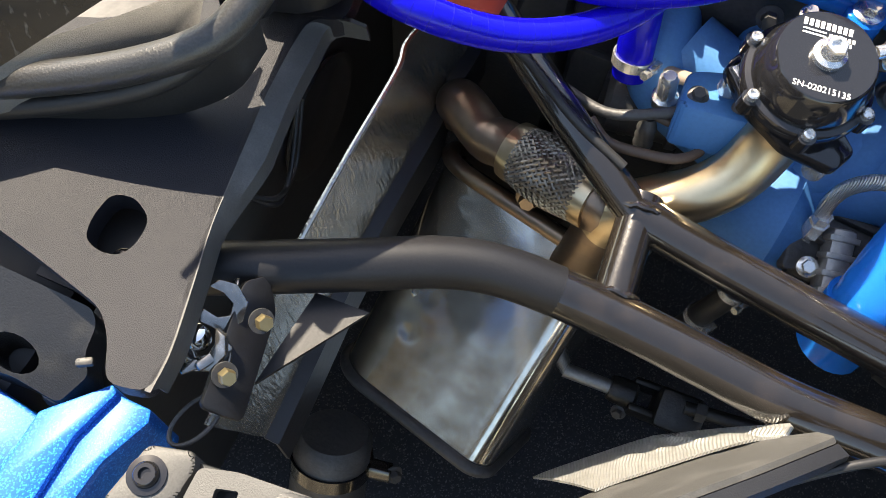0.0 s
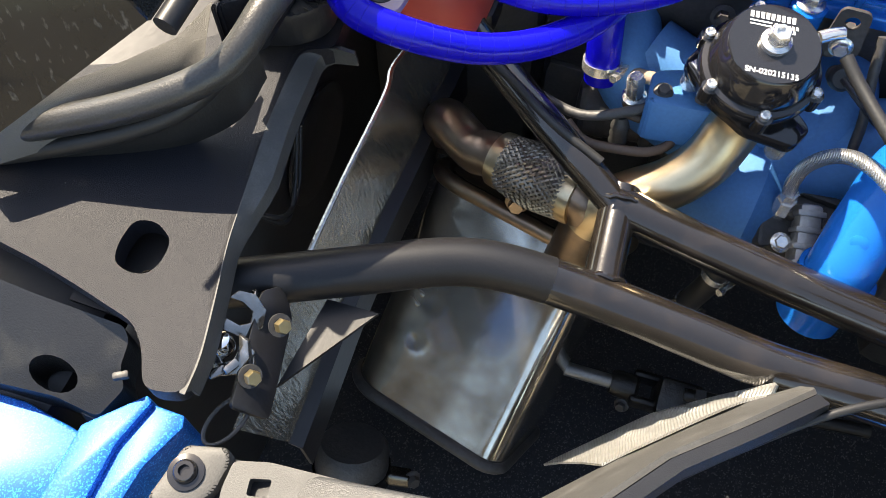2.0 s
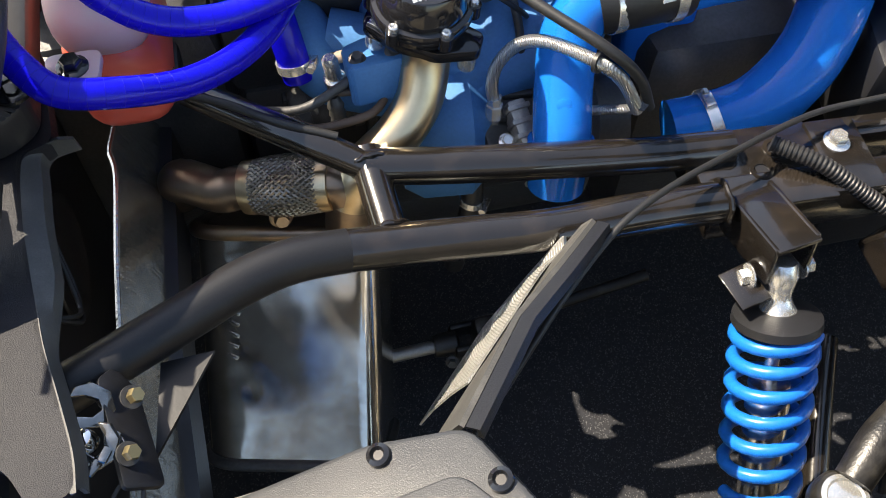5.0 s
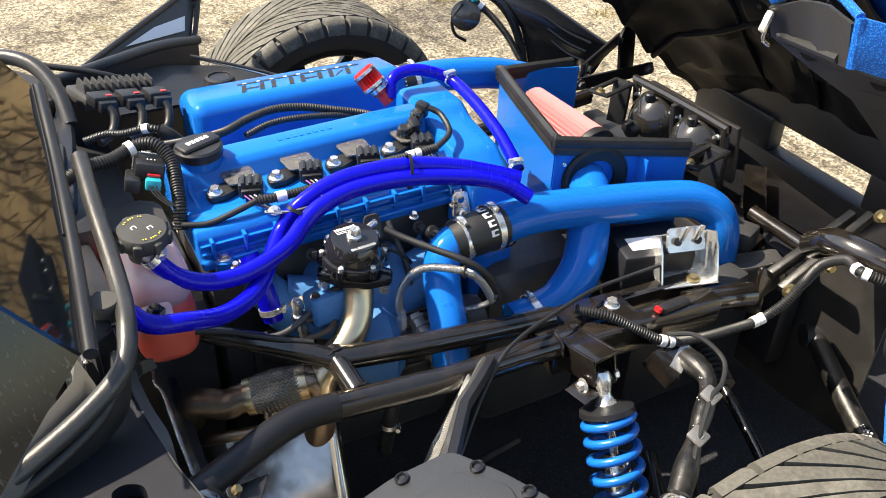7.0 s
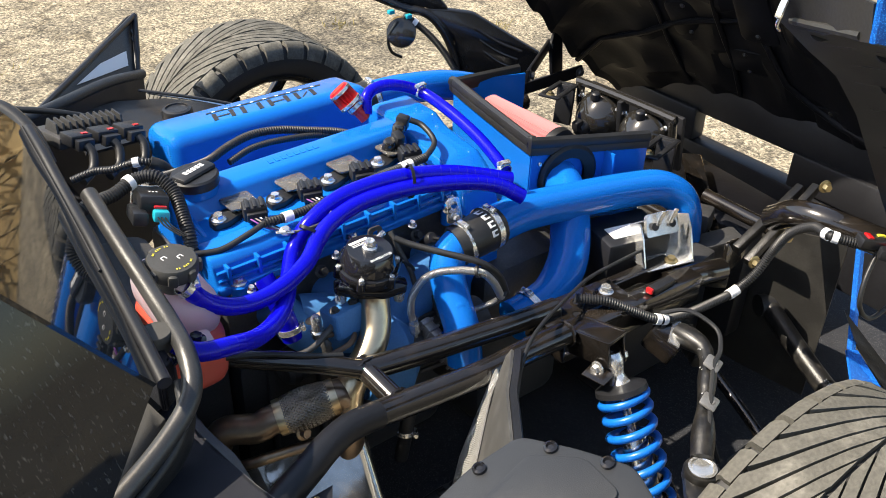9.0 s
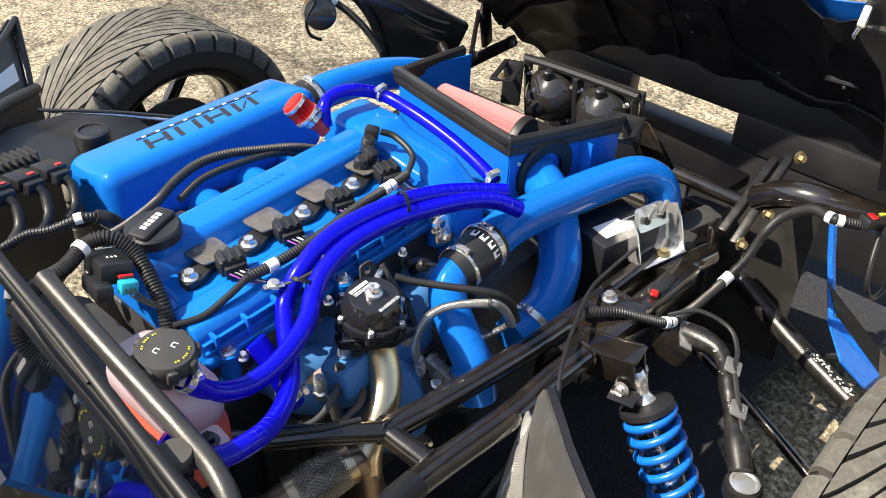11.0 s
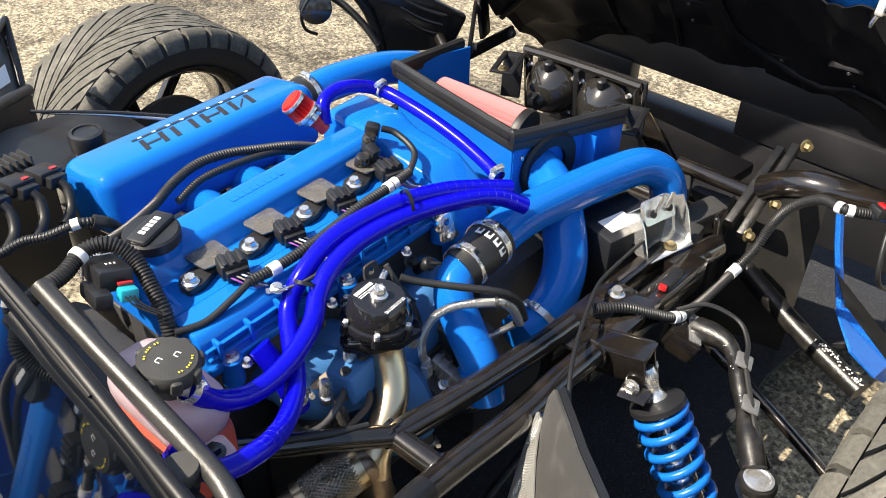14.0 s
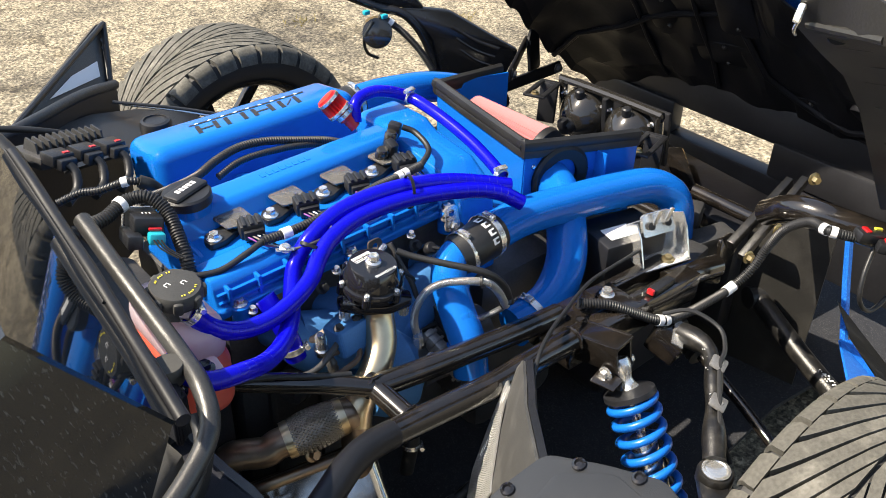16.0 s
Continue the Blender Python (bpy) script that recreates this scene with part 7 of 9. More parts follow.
conduit([(-0.074, 0.075, 0.765), (-0.010, 0.110, 0.745), (0.060, 0.160, 0.722), (0.110, 0.185, 0.724), (0.160, 0.195, 0.728), (0.210, 0.192, 0.724), (0.265, 0.182, 0.712), (0.315, 0.172, 0.700), (0.360, 0.168, 0.680)], 0.0075, "ribbed black loom between plenum and valve cover")
conduit([(0.10, 0.165, 0.705), (0.15, 0.178, 0.712), (0.21, 0.176, 0.712), (0.29, 0.172, 0.700), (0.35, 0.165, 0.672)], 0.0060, "thinner ribbed black loom beside the intake runners")
conduit([(-0.150, 0.185, 0.740), (-0.118, 0.175, 0.750), (-0.094, 0.156, 0.755), (-0.063, 0.138, 0.766), (-0.044, 0.130, 0.764)], 0.0065, "ribbed vacuum hose with white tape at its end", (0.75,))
cable([(-0.044, 0.130, 0.764), (-0.03, 0.125, 0.755), (-0.015, 0.13, 0.735)], 0.010, "black rubber elbow at the hose end")


def build_sensor(p, d):
    s = thing("cam_sensor", p, "black cam position sensor with a locking plug", "sensor", "sensors")
    m = axis_to(p, d)
    bm = bmesh.new()
    lathe(bm, [(0, 0), (0.011, 0), (0.011, 0.022), (0.008, 0.026), (0, 0.026)], m, 20)
    part("body", bm, LAMP, s)
    bm = bmesh.new()
    box(bm, (0.018, 0.022, 0.026), m @ Matrix.Translation((0.016, 0, 0.022)), 0.004)
    part("plug", bm, PLASTIC, s)


build_sensor((0.352, 0.034, 0.735), (0.1, -0.15, 1))
build_sensor((0.322, 0.020, 0.722), (0.0, -0.35, 1))


# ---- far side ----
def build_far_side():
    f = thing("fender_fairing", (0.1, 0.7, 0.66), "black triangular fender fairing standing open, with a white label", "body panel")
    tip, left, right = Vector((0.214, 0.862, 0.735)), Vector((-0.105, 0.510, 0.720)), Vector((0.158, 0.735, 0.658))
    n = (left - tip).cross(right - tip).normalized()
    if n.y > 0:
        n = -n
    bm = bmesh.new()
    vs = [left, right, right.lerp(tip, 0.25) + Vector((0.012, 0.0, 0.01)), tip + Vector((0.004, 0, 0)), tip - Vector((0.012, 0, -0.002))]
    a = [bm.verts.new(v) for v in vs]
    b = [bm.verts.new(v - n * 0.010) for v in vs]
    bm.faces.new(a)
    bm.faces.new(b[::-1])
    for i in range(len(a)):
        bm.faces.new((a[i], b[i], b[(i + 1) % len(a)], a[(i + 1) % len(a)]))
    part("plate", bm, GREY_PLASTIC, f)
    for p, q, r in ((left, tip, 0.006), (tip, right, 0.007)):
        part("rim", tube([p + n * 0.004, p.lerp(q, 0.5) + n * 0.005, q + n * 0.004], r, 8), PLASTIC, f)
    bm = bmesh.new()

    def at(u, v):
        return left.lerp(right, u).lerp(tip, v) + n * 0.0035
    vs = [bm.verts.new(at(u, v)) for u, v in ((0.22, 0.16), (0.88, 0.16), (0.80, 0.42), (0.36, 0.36))]
    vb = [bm.verts.new(x.co - n * 0.0012) for x in vs]
    bm.faces.new(vs)
    bm.faces.new(vb[::-1])
    for i in range(4):
        bm.faces.new((vs[i], vb[i], vb[(i + 1) % 4], vs[(i + 1) % 4]))
    part("label", bm, WHITE, f, "blank white label")
    for u, v in ((0.9, 0.72), (0.94, 0.58), (0.15, 0.04)):
        # Black tabs paint the dark of the slots.
        bm = bmesh.new()
        box(bm, (0.014, 0.010, 0.002), axis_to(at(u, v), n), 0.0008)
        part("slot", bm, PRINT_HOLE_BLACK, f)
    d = thing("inner_fender", (0.1, 0.55, 0.5), "black plastic inner fender between engine and far wheel", "body panel")
    bm = bmesh.new()
    shell(bm, [[Vector((-0.16, 0.46, 0.72)), Vector((-0.14, 0.50, 0.55)), Vector((-0.12, 0.52, 0.3))], [Vector((-0.05, 0.535, 0.712)), Vector((-0.05, 0.545, 0.55)), Vector((-0.05, 0.55, 0.3))], [Vector((0.06, 0.63, 0.690)), Vector((0.05, 0.62, 0.55)), Vector((0.04, 0.60, 0.3))], [Vector((0.16, 0.715, 0.655)), Vector((0.15, 0.70, 0.5)), Vector((0.14, 0.68, 0.3))]], 0.006)
    part("wall", bm, LINER, d)
    part("top_rail", tube([(-0.15, 0.475, 0.722), (-0.05, 0.538, 0.714), (0.06, 0.632, 0.692), (0.165, 0.722, 0.657)], 0.011, 10), GREY_PLASTIC, d, "grey top rail")
    bm = bmesh.new()
    shell(bm, [[Vector((-0.06, 0.42, 0.66)), Vector((-0.05, 0.54, 0.685))], [Vector((0.08, 0.46, 0.640)), Vector((0.07, 0.62, 0.655))], [Vector((0.22, 0.50, 0.585)), Vector((0.20, 0.70, 0.600))], [Vector((0.34, 0.52, 0.535)), Vector((0.33, 0.72, 0.545))]], 0.006)
    part("shelf", bm, PLASTIC, d)
    r = thing("fluid_reservoir", (0.145, 0.50, 0.60), "black-capped fluid reservoir beside the plenum", "reservoir")
    m = Matrix.Translation((0.150, 0.505, 0.0))
    bm = bmesh.new()
    lathe(bm, [(0, 0.57), (0.024, 0.57), (0.024, 0.635), (0, 0.635)], m, 24)
    part("neck", bm, TANK, r)
    bm = bmesh.new()
    lathe(bm, [(0, 0.632), (0.030, 0.632), (0.031, 0.655), (0.028, 0.662), (0.022, 0.664), (0.021, 0.661), (0, 0.661)], m, 32)
    part("cap", bm, PLASTIC, r)
    for k, (a, b) in enumerate((((0.15, 0.66, 0.640), (0.36, 0.56, 0.575)), ((0.13, 0.655, 0.652), (0.37, 0.565, 0.578)))):
        t = thing("stay_rod", a, "thin bare metal stay rod over the inner fender", "rod", "stay rods")
        part("rod", tube([a, Vector(a).lerp(Vector(b), 0.5) + Vector((0, 0, 0.004)), b], 0.0035, 8), CHROME if k == 0 else CAST, t)


build_far_side()


def build_cowl_far():
    """Plastic pieces and a pipe on the far end of the cowl."""
    c = thing("cowl_tray", (-0.25, 0.25, 0.7), "black moulded cowl tray beside the screen", "body panel")
    bm = bmesh.new()
    prism(bm, rounded([(-0.30, -0.02), (-0.195, 0.0), (-0.165, 0.20), (-0.14, 0.40), (-0.22, 0.52), (-0.34, 0.50)], 0.02), 0.700, 0.742, Matrix(), 0.006)
    part("tray", bm, LINER, c)
    for k, (x, y, sx, sy, h) in enumerate(((-0.205, 0.10, 0.035, 0.07, 0.03), (-0.215, 0.215, 0.04, 0.06, 0.022), (-0.20, 0.33, 0.05, 0.08, 0.028), (-0.255, 0.38, 0.04, 0.05, 0.035))):
        bm = bmesh.new()
        box(bm, (sx, sy, h), Matrix.Translation((x, y, 0.742 + h / 2)) @ pose(0, 0, 0, 0, 0, -8 + 5 * k), 0.006)
        part("raised_box", bm, PLASTIC, c)
    cable([(-0.33, 0.42, 0.80), (-0.24, 0.40, 0.812), (-0.19, 0.36, 0.805), (-0.165, 0.31, 0.775), (-0.16, 0.26, 0.735)], 0.013, "thick grey sleeved pipe over the cowl tray", "sleeved_pipe", HOOP)
    cable([(-0.20, 0.47, 0.765), (-0.10, 0.44, 0.745), (-0.02, 0.43, 0.71), (0.02, 0.43, 0.67)], 0.006, "black lead behind the engine computer")


build_cowl_far()


# ---- front end ----
def build_headlamps():
    h = thing("headlamp_unit", (0.95, 0.03, 0.5), "black twin headlamp unit seen from behind", "headlamp")
    m = pose(0.965, 0.030, 0.590, 0, -8, 4)
    for y in (0.075, -0.045):
        bm = bmesh.new()
        mm = m @ Matrix.Translation((-0.015, y, 0.0)) @ pose(0, 0, 0, 0, -90, 0)
        lathe(bm, [(0.056, -0.02), (0.060, -0.005), (0.058, 0.005), (0.050, 0.022), (0.034, 0.042), (0.018, 0.052), (0, 0.054)], mm, 40)
        bowl = part("lamp_bowl", bm, LAMP, h, "glossy black lamp bowl")
        bm = bmesh.new()
        lathe(bm, [(0, 0.046), (0.016, 0.046), (0.018, 0.060), (0.014, 0.072), (0, 0.072)], mm, 24)
        box(bm, (0.020, 0.016, 0.022), mm @ Matrix.Translation((0.014, 0, 0.072)), 0.003)
        part("bulb_plug", bm, PLASTIC, bowl)
        bm = bmesh.new()
        lathe(bm, [(0, 0), (0.010, 0), (0.010, 0.014), (0.007, 0.017), (0, 0.017)], m @ Matrix.Translation((-0.03, y, 0.052)), 16)
        part("vent_cap", bm, PLASTIC, bowl)
        for a in (0.6, 2.5, 3.9, 5.4):
            part("adjuster", hex_bolt(m @ Vector((-0.012, y + 0.064 * math.cos(a), 0.064 * math.sin(a))), (-1, 0, 0.2), 0.004, 0.010), CHROME, bowl)
    # surround frame
    pts = [m @ Vector((-0.010, y, z)) for y, z in ((0.135, -0.07), (0.135, 0.050), (0.122, 0.066), (-0.095, 0.066), (-0.112, 0.050), (-0.112, -0.07))]
    part("surround", tube(pts, 0.009, 8, 5), LAMP, h)
    bm = bmesh.new()
    box(bm, (0.012, 0.25, 0.13), m @ Matrix.Translation((0.03, 0.012, -0.015)), 0.004)
    part("back_plate", bm, LINER, h)
    for y in (0.015,):
        bm = bmesh.new()
        box(bm, (0.03, 0.012, 0.13), m @ Matrix.Translation((-0.012, y, 0.0)), 0.003)
        part("divider", bm, PLASTIC, h)
    for c, ry, rz in (((0.872, 0.165, 0.648), 6, 24), ((0.875, -0.118, 0.628), 4, 18)):
        t = thing("slotted_bracket", c, "black slotted steel lamp bracket", "bracket", "lamp brackets")
        mm = pose(*c, 0, ry, rz)
        bm = bmesh.new()
        for s in (-1, 1):
            box(bm, (0.11, 0.011, 0.006), mm @ Matrix.Translation((0, 0.018 * s, 0)), 0.002)
        for s in (-1, 1):
            box(bm, (0.012, 0.047, 0.006), mm @ Matrix.Translation((0.055 * s, 0, 0)), 0.002)
        part("strap", bm, PLASTIC, t)
        bm = bmesh.new()
        box(bm, (0.012, 0.040, 0.09), mm @ Matrix.Translation((0.05, 0, -0.045)), 0.002)
        part("leg", bm, PLASTIC, t)
        part("bolt", hex_bolt(mm @ Vector((-0.05, 0.0, 0.003)), (0, 0, 1), 0.006, 0.005), GOLD, t)


build_headlamps()


def build_front():
    t = thing("front_crash_frame", (1.15, 0.0, 0.3), "black painted front cross frame with an added shading box behind", "chassis frame")
    # Plain box added low down to keep this stretch of ground in shadow.
    bm = bmesh.new()
    box(bm, (0.05, 0.70, 0.26), Matrix.Translation((1.02, 0.06, 0.33)), 0.01)
    part("sun_block_box", bm, LINER, t, "added black box that shades the ground")
    bm = bmesh.new()
    box(bm, (0.16, 0.46, 0.03), Matrix.Translation((1.20, 0.0, 0.395)) @ pose(0, 0, 0, 0, 0, -6), 0.008)
    part("upper_tray", bm, HOOD_LINER, t, "black plastic tray")
    part("cross_tube", tube([(0.955, -0.19, 0.528), (0.967, -0.26, 0.520), (0.980, -0.335, 0.512)], 0.014, 18), FRAME, t, "glossy black cross tube")
    part("cross_tube", tube([(0.90, 0.36, 0.50), (0.92, 0.0, 0.46), (0.90, -0.33, 0.48)], 0.016, 16), FRAME, t)
    part("side_tube", tube([(0.40, 0.40, 0.45), (0.70, 0.40, 0.47), (1.0, 0.40, 0.50)], 0.018, 16), FRAME, t)
    for a, b, wide, name in (((0.838, -0.357, 0.528), (1.012, -0.356, 0.602), 0.022, "hinge_arm"), ((0.846, -0.380, 0.510), (1.035, -0.374, 0.606), 0.018, "hinge_link")):
        a, b = Vector(a), Vector(b)
        bm = bmesh.new()
        box(bm, (wide, 0.015, (b - a).length), axis_to((a + b) / 2, b - a) @ pose(0, 0, 0, 0, 0, 90), 0.002)
        part(name, bm, FORGED, t, "dusty black steel hinge bar")
    for p, d in (((0.855, -0.388, 0.512), (-0.2, -1, 0.1)), ((0.935, -0.392, 0.540), (-0.2, -1, 0.1)), ((1.038, -0.388, 0.612), (-0.4, -0.9, 0.1))):
        part("pivot_bolt", hex_bolt(p, d, 0.0085, 0.011), GOLD, t, "yellow zinc pivot bolt")
    bm = bmesh.new()
    prism(bm, rounded([(-0.03, -0.035), (0.04, -0.03), (0.035, 0.02), (-0.02, 0.03)], 0.008), -0.004, 0.004, pose(0.860, -0.335, 0.500, 80, 0, 10), 0.002)
    part("hinge_foot", bm, FRAME, t)
    for k, (p, sz, rz) in enumerate((((0.885, -0.285, 0.478), (0.10, 0.05, 0.05), -20), ((0.80, -0.300, 0.478), (0.07, 0.05, 0.06), 8), ((0.905, -0.21, 0.500), (0.06, 0.07, 0.05), 25))):
        bm = bmesh.new()
        box(bm, sz, pose(*p, 0, -6 + 5 * k, rz), 0.008)
        part("casting", bm, CAST, t, "dark cast bracket")


build_front()


def build_bracket():
    b = thing("latch_bracket", (0.70, -0.30, 0.55), "bright zinc-plated latch bracket with two bores", "bracket")
    m = pose(0.690, -0.300, 0.590, 0, 0, -14)
    bm = bmesh.new()
    box(bm, (0.100, 0.003, 0.062), m @ Matrix.Translation((0, 0.03, -0.018)), 0.001)
    part("back_plate", bm, CHROME, b)
    for x in (-0.05, 0.05):
        bm = bmesh.new()
        prism(bm, [(-0.03, -0.05), (0.035, -0.05), (0.032, 0.012), (0.006, 0.026), (-0.010, 0.004)], -0.0015, 0.0015, m @ Matrix.Translation((x, 0, 0)) @ pose(0, 0, 0, 90, 0, 90))
        part("cheek", bm, CHROME, b)
    bm = bmesh.new()
    prism(bm, rounded([(-0.035, -0.018), (0.035, -0.018), (0.030, 0.022), (-0.030, 0.022)], 0.008), -0.004, 0.004, m @ Matrix.Translation((0, 0.012, 0.010)) @ pose(0, 0, 0, 62, 0, 0))
    jaw = part("latch_jaw", bm, CHROME, b)
    for x in (-0.018, 0.018):
        # Each bore is a black disc painted for its dark inside.
        bm = bmesh.new()
        lathe(bm, [(0.0, 0.0), (0.007, 0), (0.007, 0.002), (0.0, 0.002)], m @ Matrix.Translation((x, 0.008, 0.012)) @ pose(0, 0, 0, 62, 0, 0) @ Matrix.Translation((0, 0, 0.0035)), 18)
        part("bore", bm, PRINT_HOLE_BLACK, jaw)
    for x in (-0.008, 0.018):
        bm = bmesh.new()
        box(bm, (0.010, 0.004, 0.030), m @ Matrix.Translation((x, 0.005, 0.028)) @ pose(0, 0, 0, 0, 18, 0), 0.002)
        part("hook", bm, CHROME, jaw)
    bm = bmesh.new()
    box(bm, (0.100, 0.07, 0.003), m @ Matrix.Translation((0, 0, -0.050)), 0.001)
    part("foot", bm, CHROME, b)
    part("bolt", hex_bolt(m @ Vector((0.01, -0.02, -0.048)), (0, 0, 1), 0.008, 0.006), GOLD, b)
    r = thing("battery_box", (0.66, -0.22, 0.5), "black electrical box with a white label beneath the blue pipe", "electrical box")
    bm = bmesh.new()
    box(bm, (0.13, 0.10, 0.14), Matrix.Translation((0.665, -0.235, 0.510)) @ pose(0, 0, 0, 0, 0, -14), 0.008)
    part("case", bm, PLASTIC, r)
    bm = bmesh.new()
    box(bm, (0.055, 0.035, 0.001), Matrix.Translation((0.645, -0.245, 0.5812)) @ pose(0, 0, 0, 0, 0, -14))
    part("label", bm, WHITE, r, "blank white label")


build_bracket()
cable([(0.645, -0.300, 0.575), (0.560, -0.300, 0.572), (0.493, -0.308, 0.575), (0.398, -0.345, 0.590), (0.320, -0.380, 0.604), (0.262, -0.412, 0.606), (0.205, -0.455, 0.585), (0.150, -0.500, 0.54), (0.10, -0.54, 0.50)], 0.0032, "thin black release cable over the frame", "release_cable")

HARNESS = [(0.450, -0.326, 0.566), (0.490, -0.358, 0.562), (0.531, -0.388, 0.540), (0.569, -0.410, 0.522), (0.639, -0.412, 0.504), (0.708, -0.411, 0.496), (0.770, -0.410, 0.492), (0.806, -0.423, 0.525), (0.828, -0.432, 0.568), (0.822, -0.458, 0.622), (0.812, -0.499, 0.660), (0.789, -0.539, 0.673), (0.813, -0.575, 0.667)]
hn = conduit(HARNESS, 0.0085, "ribbed black front wiring loom with white tape bands", (0.24, 0.26, 0.49, 0.51, 0.90, 0.93))


def build_plugs():
    for i, (p, rz) in enumerate((((0.828, -0.588, 0.672), -30), ((0.840, -0.622, 0.660), -50))):
        c = thing("loom_connector", p, "black loom connector with red and yellow locks", "connector", "loom connectors")
        m = pose(*p, 0, 10, rz)
        bm = bmesh.new()
        box(bm, (0.045, 0.024, 0.018), m, 0.003)
        part("shell", bm, PLASTIC, c)
        bm = bmesh.new()
        box(bm, (0.010, 0.016, 0.004), m @ Matrix.Translation((-0.008, 0, 0.010)), 0.001)
        part("red_lock", bm, RED, c)
        bm = bmesh.new()
        box(bm, (0.014, 0.006, 0.005), m @ Matrix.Translation((0.018, 0.006, 0.009)), 0.001)
        part("colour_lock", bm, YELLOW if i == 0 else TEAL, c)
    cable([(0.835, -0.60, 0.655), (0.80, -0.61, 0.62), (0.79, -0.62, 0.58), (0.82, -0.63, 0.55), (0.86, -0.64, 0.57)], 0.004, "black cable loop below the loom connectors")
    c = thing("loom_connector", (0.60, -0.365, 0.555), "black sensor connector with a red lock on the rail", "connector", "loom connectors")
    m = pose(0.610, -0.372, 0.552, 0, 4, 4)
    bm = bmesh.new()
    box(bm, (0.058, 0.018, 0.014), m, 0.004)
    part("shell", bm, PLASTIC, c)
    bm = bmesh.new()
    box(bm, (0.007, 0.013, 0.010), m @ Matrix.Translation((-0.034, 0, 0.002)), 0.002)
    part("red_lock", bm, RED, c)


build_plugs()


CAST_ALU = material("cast_aluminium", (0.42, 0.41, 0.39), 0.45, metal=0.7, grain=0.4, grain_scale=250, bump=0.3, wear=0.5, wear_color=(0.3, 0.28, 0.25))


LOWER_ARM = [(1.06, -0.33, 0.29), (1.00, -0.49, 0.25), (0.945, -0.64, 0.225)]


def build_suspension():
    u = thing("upper_control_arm", (0.40, -0.55, 0.42), "black forged upper control arm with a bright ball joint", "control arm")
    bm = bmesh.new()
    am = Matrix.Translation((0.413, -0.630, 0.448)) @ pose(0, 0, 0, 0, 0, 47.5)
    prism(bm, rounded([(-0.250, 0.016), (-0.15, 0.011), (-0.03, 0.020), (0.020, 0.016), (0.026, -0.010), (0.0, -0.026), (-0.06, -0.020), (-0.15, -0.013), (-0.250, -0.016)], 0.008), -0.020, 0.0, am, 0.004)
    arm = part("arm", bm, FORGED, u, "flat black forged arm")
    for dx in (-0.10, -0.15):
        bm = bmesh.new()
        prism(bm, rounded([(dx - 0.012, -0.004), (dx + 0.012, -0.004), (dx + 0.012, 0.004), (dx - 0.012, 0.004)], 0.003), 0.0, 0.0012, am, 0.0004)
        part("cast_mark", bm, FORGED, arm)
    bm = bmesh.new()
    lathe(bm, [(0, -0.018), (0.024, -0.018), (0.027, -0.012), (0.027, 0.004), (0.024, 0.008), (0, 0.008)], Matrix.Translation((0.421, -0.632, 0.450)), 32)
    boss = part("ball_joint_boss", bm, FORGED, u)
    bm = bmesh.new()
    lathe(bm, [(0, 0.008), (0.020, 0.008), (0.021, 0.011), (0.017, 0.012), (0.015, 0.010), (0, 0.011)], Matrix.Translation((0.421, -0.632, 0.450)), 32)
    part("ball_joint_cap", bm, CHROME, boss, "bright ball joint cap")
    leg = [(0.592, -0.436, 0.500), (0.587, -0.485, 0.506), (0.566, -0.515, 0.502), (0.537, -0.539, 0.492), (0.505, -0.563, 0.481), (0.476, -0.586, 0.474), (0.434, -0.620, 0.458)]
    bm = tube(leg, lambda v: 0.019 - 0.006 * math.sin(math.pi * v) + 0.002 * math.sin(17 * v), 16)
    for v in bm.verts:
        v.co.z += 0.0006 * math.sin(260 * v.co.x + 190 * v.co.y)
    front = part("front_leg", bm, FORGED, u, "dusty black forged front leg")
    rnd = random.Random(31)
    for _ in range(22):
        c = Vector(leg[1]).lerp(Vector(leg[5]), rnd.random()) + Vector((rnd.uniform(-0.006, 0.006), rnd.uniform(-0.006, 0.006), 0.0115))
        bm = bmesh.new()
        box(bm, (rnd.uniform(0.001, 0.0025), rnd.uniform(0.001, 0.0025), 0.001), Matrix.Translation(c))
        part("grit", bm, WHITE, front)
    k = thing("steering_knuckle", (0.53, -0.57, 0.3), "black cast steering knuckle and brake bracket", "knuckle")
    part("lower_link", tube([(0.60, -0.40, 0.24), (0.54, -0.52, 0.22), (0.47, -0.66, 0.21)], 0.016, 12), FRAME, k)
    for p in ((0.556, -0.530, 0.517), (0.500, -0.572, 0.499)):
        bm = bmesh.new()
        box(bm, (0.030, 0.026, 0.006), axis_to(p, (0.1, -0.3, 1.0)), 0.003)
        lathe(bm, [(0, 0), (0.008, 0), (0.007, 0.012), (0, 0.012)], axis_to(p, (0.1, -0.3, -1)), 12)
        part("hose_clip", bm, CAST_ALU, k, "dull steel hose clip")
    part("brake_hose", tube([(0.575, -0.405, 0.530), (0.600, -0.440, 0.545), (0.610, -0.490, 0.535), (0.585, -0.520, 0.524), (0.556, -0.532, 0.518), (0.528, -0.552, 0.508), (0.500, -0.574, 0.499), (0.472, -0.600, 0.480), (0.465, -0.63, 0.44)], 0.0038, 8), RUBBER, k)
    m = pose(0.572, -0.425, 0.500, 0, 0, 25)
    s = thing("brake_line_block", (0.575, -0.43, 0.5), "black brake line block under the rail with a strip for its lit bevel", "bracket")
    bm = bmesh.new()
    prism(bm, rounded([(-0.032, -0.030), (0.034, -0.022), (0.034, 0.020), (-0.026, 0.026)], 0.006), -0.03, 0.008, m @ pose(0, 0, 0, 24, 0, 0), 0.003)
    part("block", bm, FRAME, s, "black bracket body")
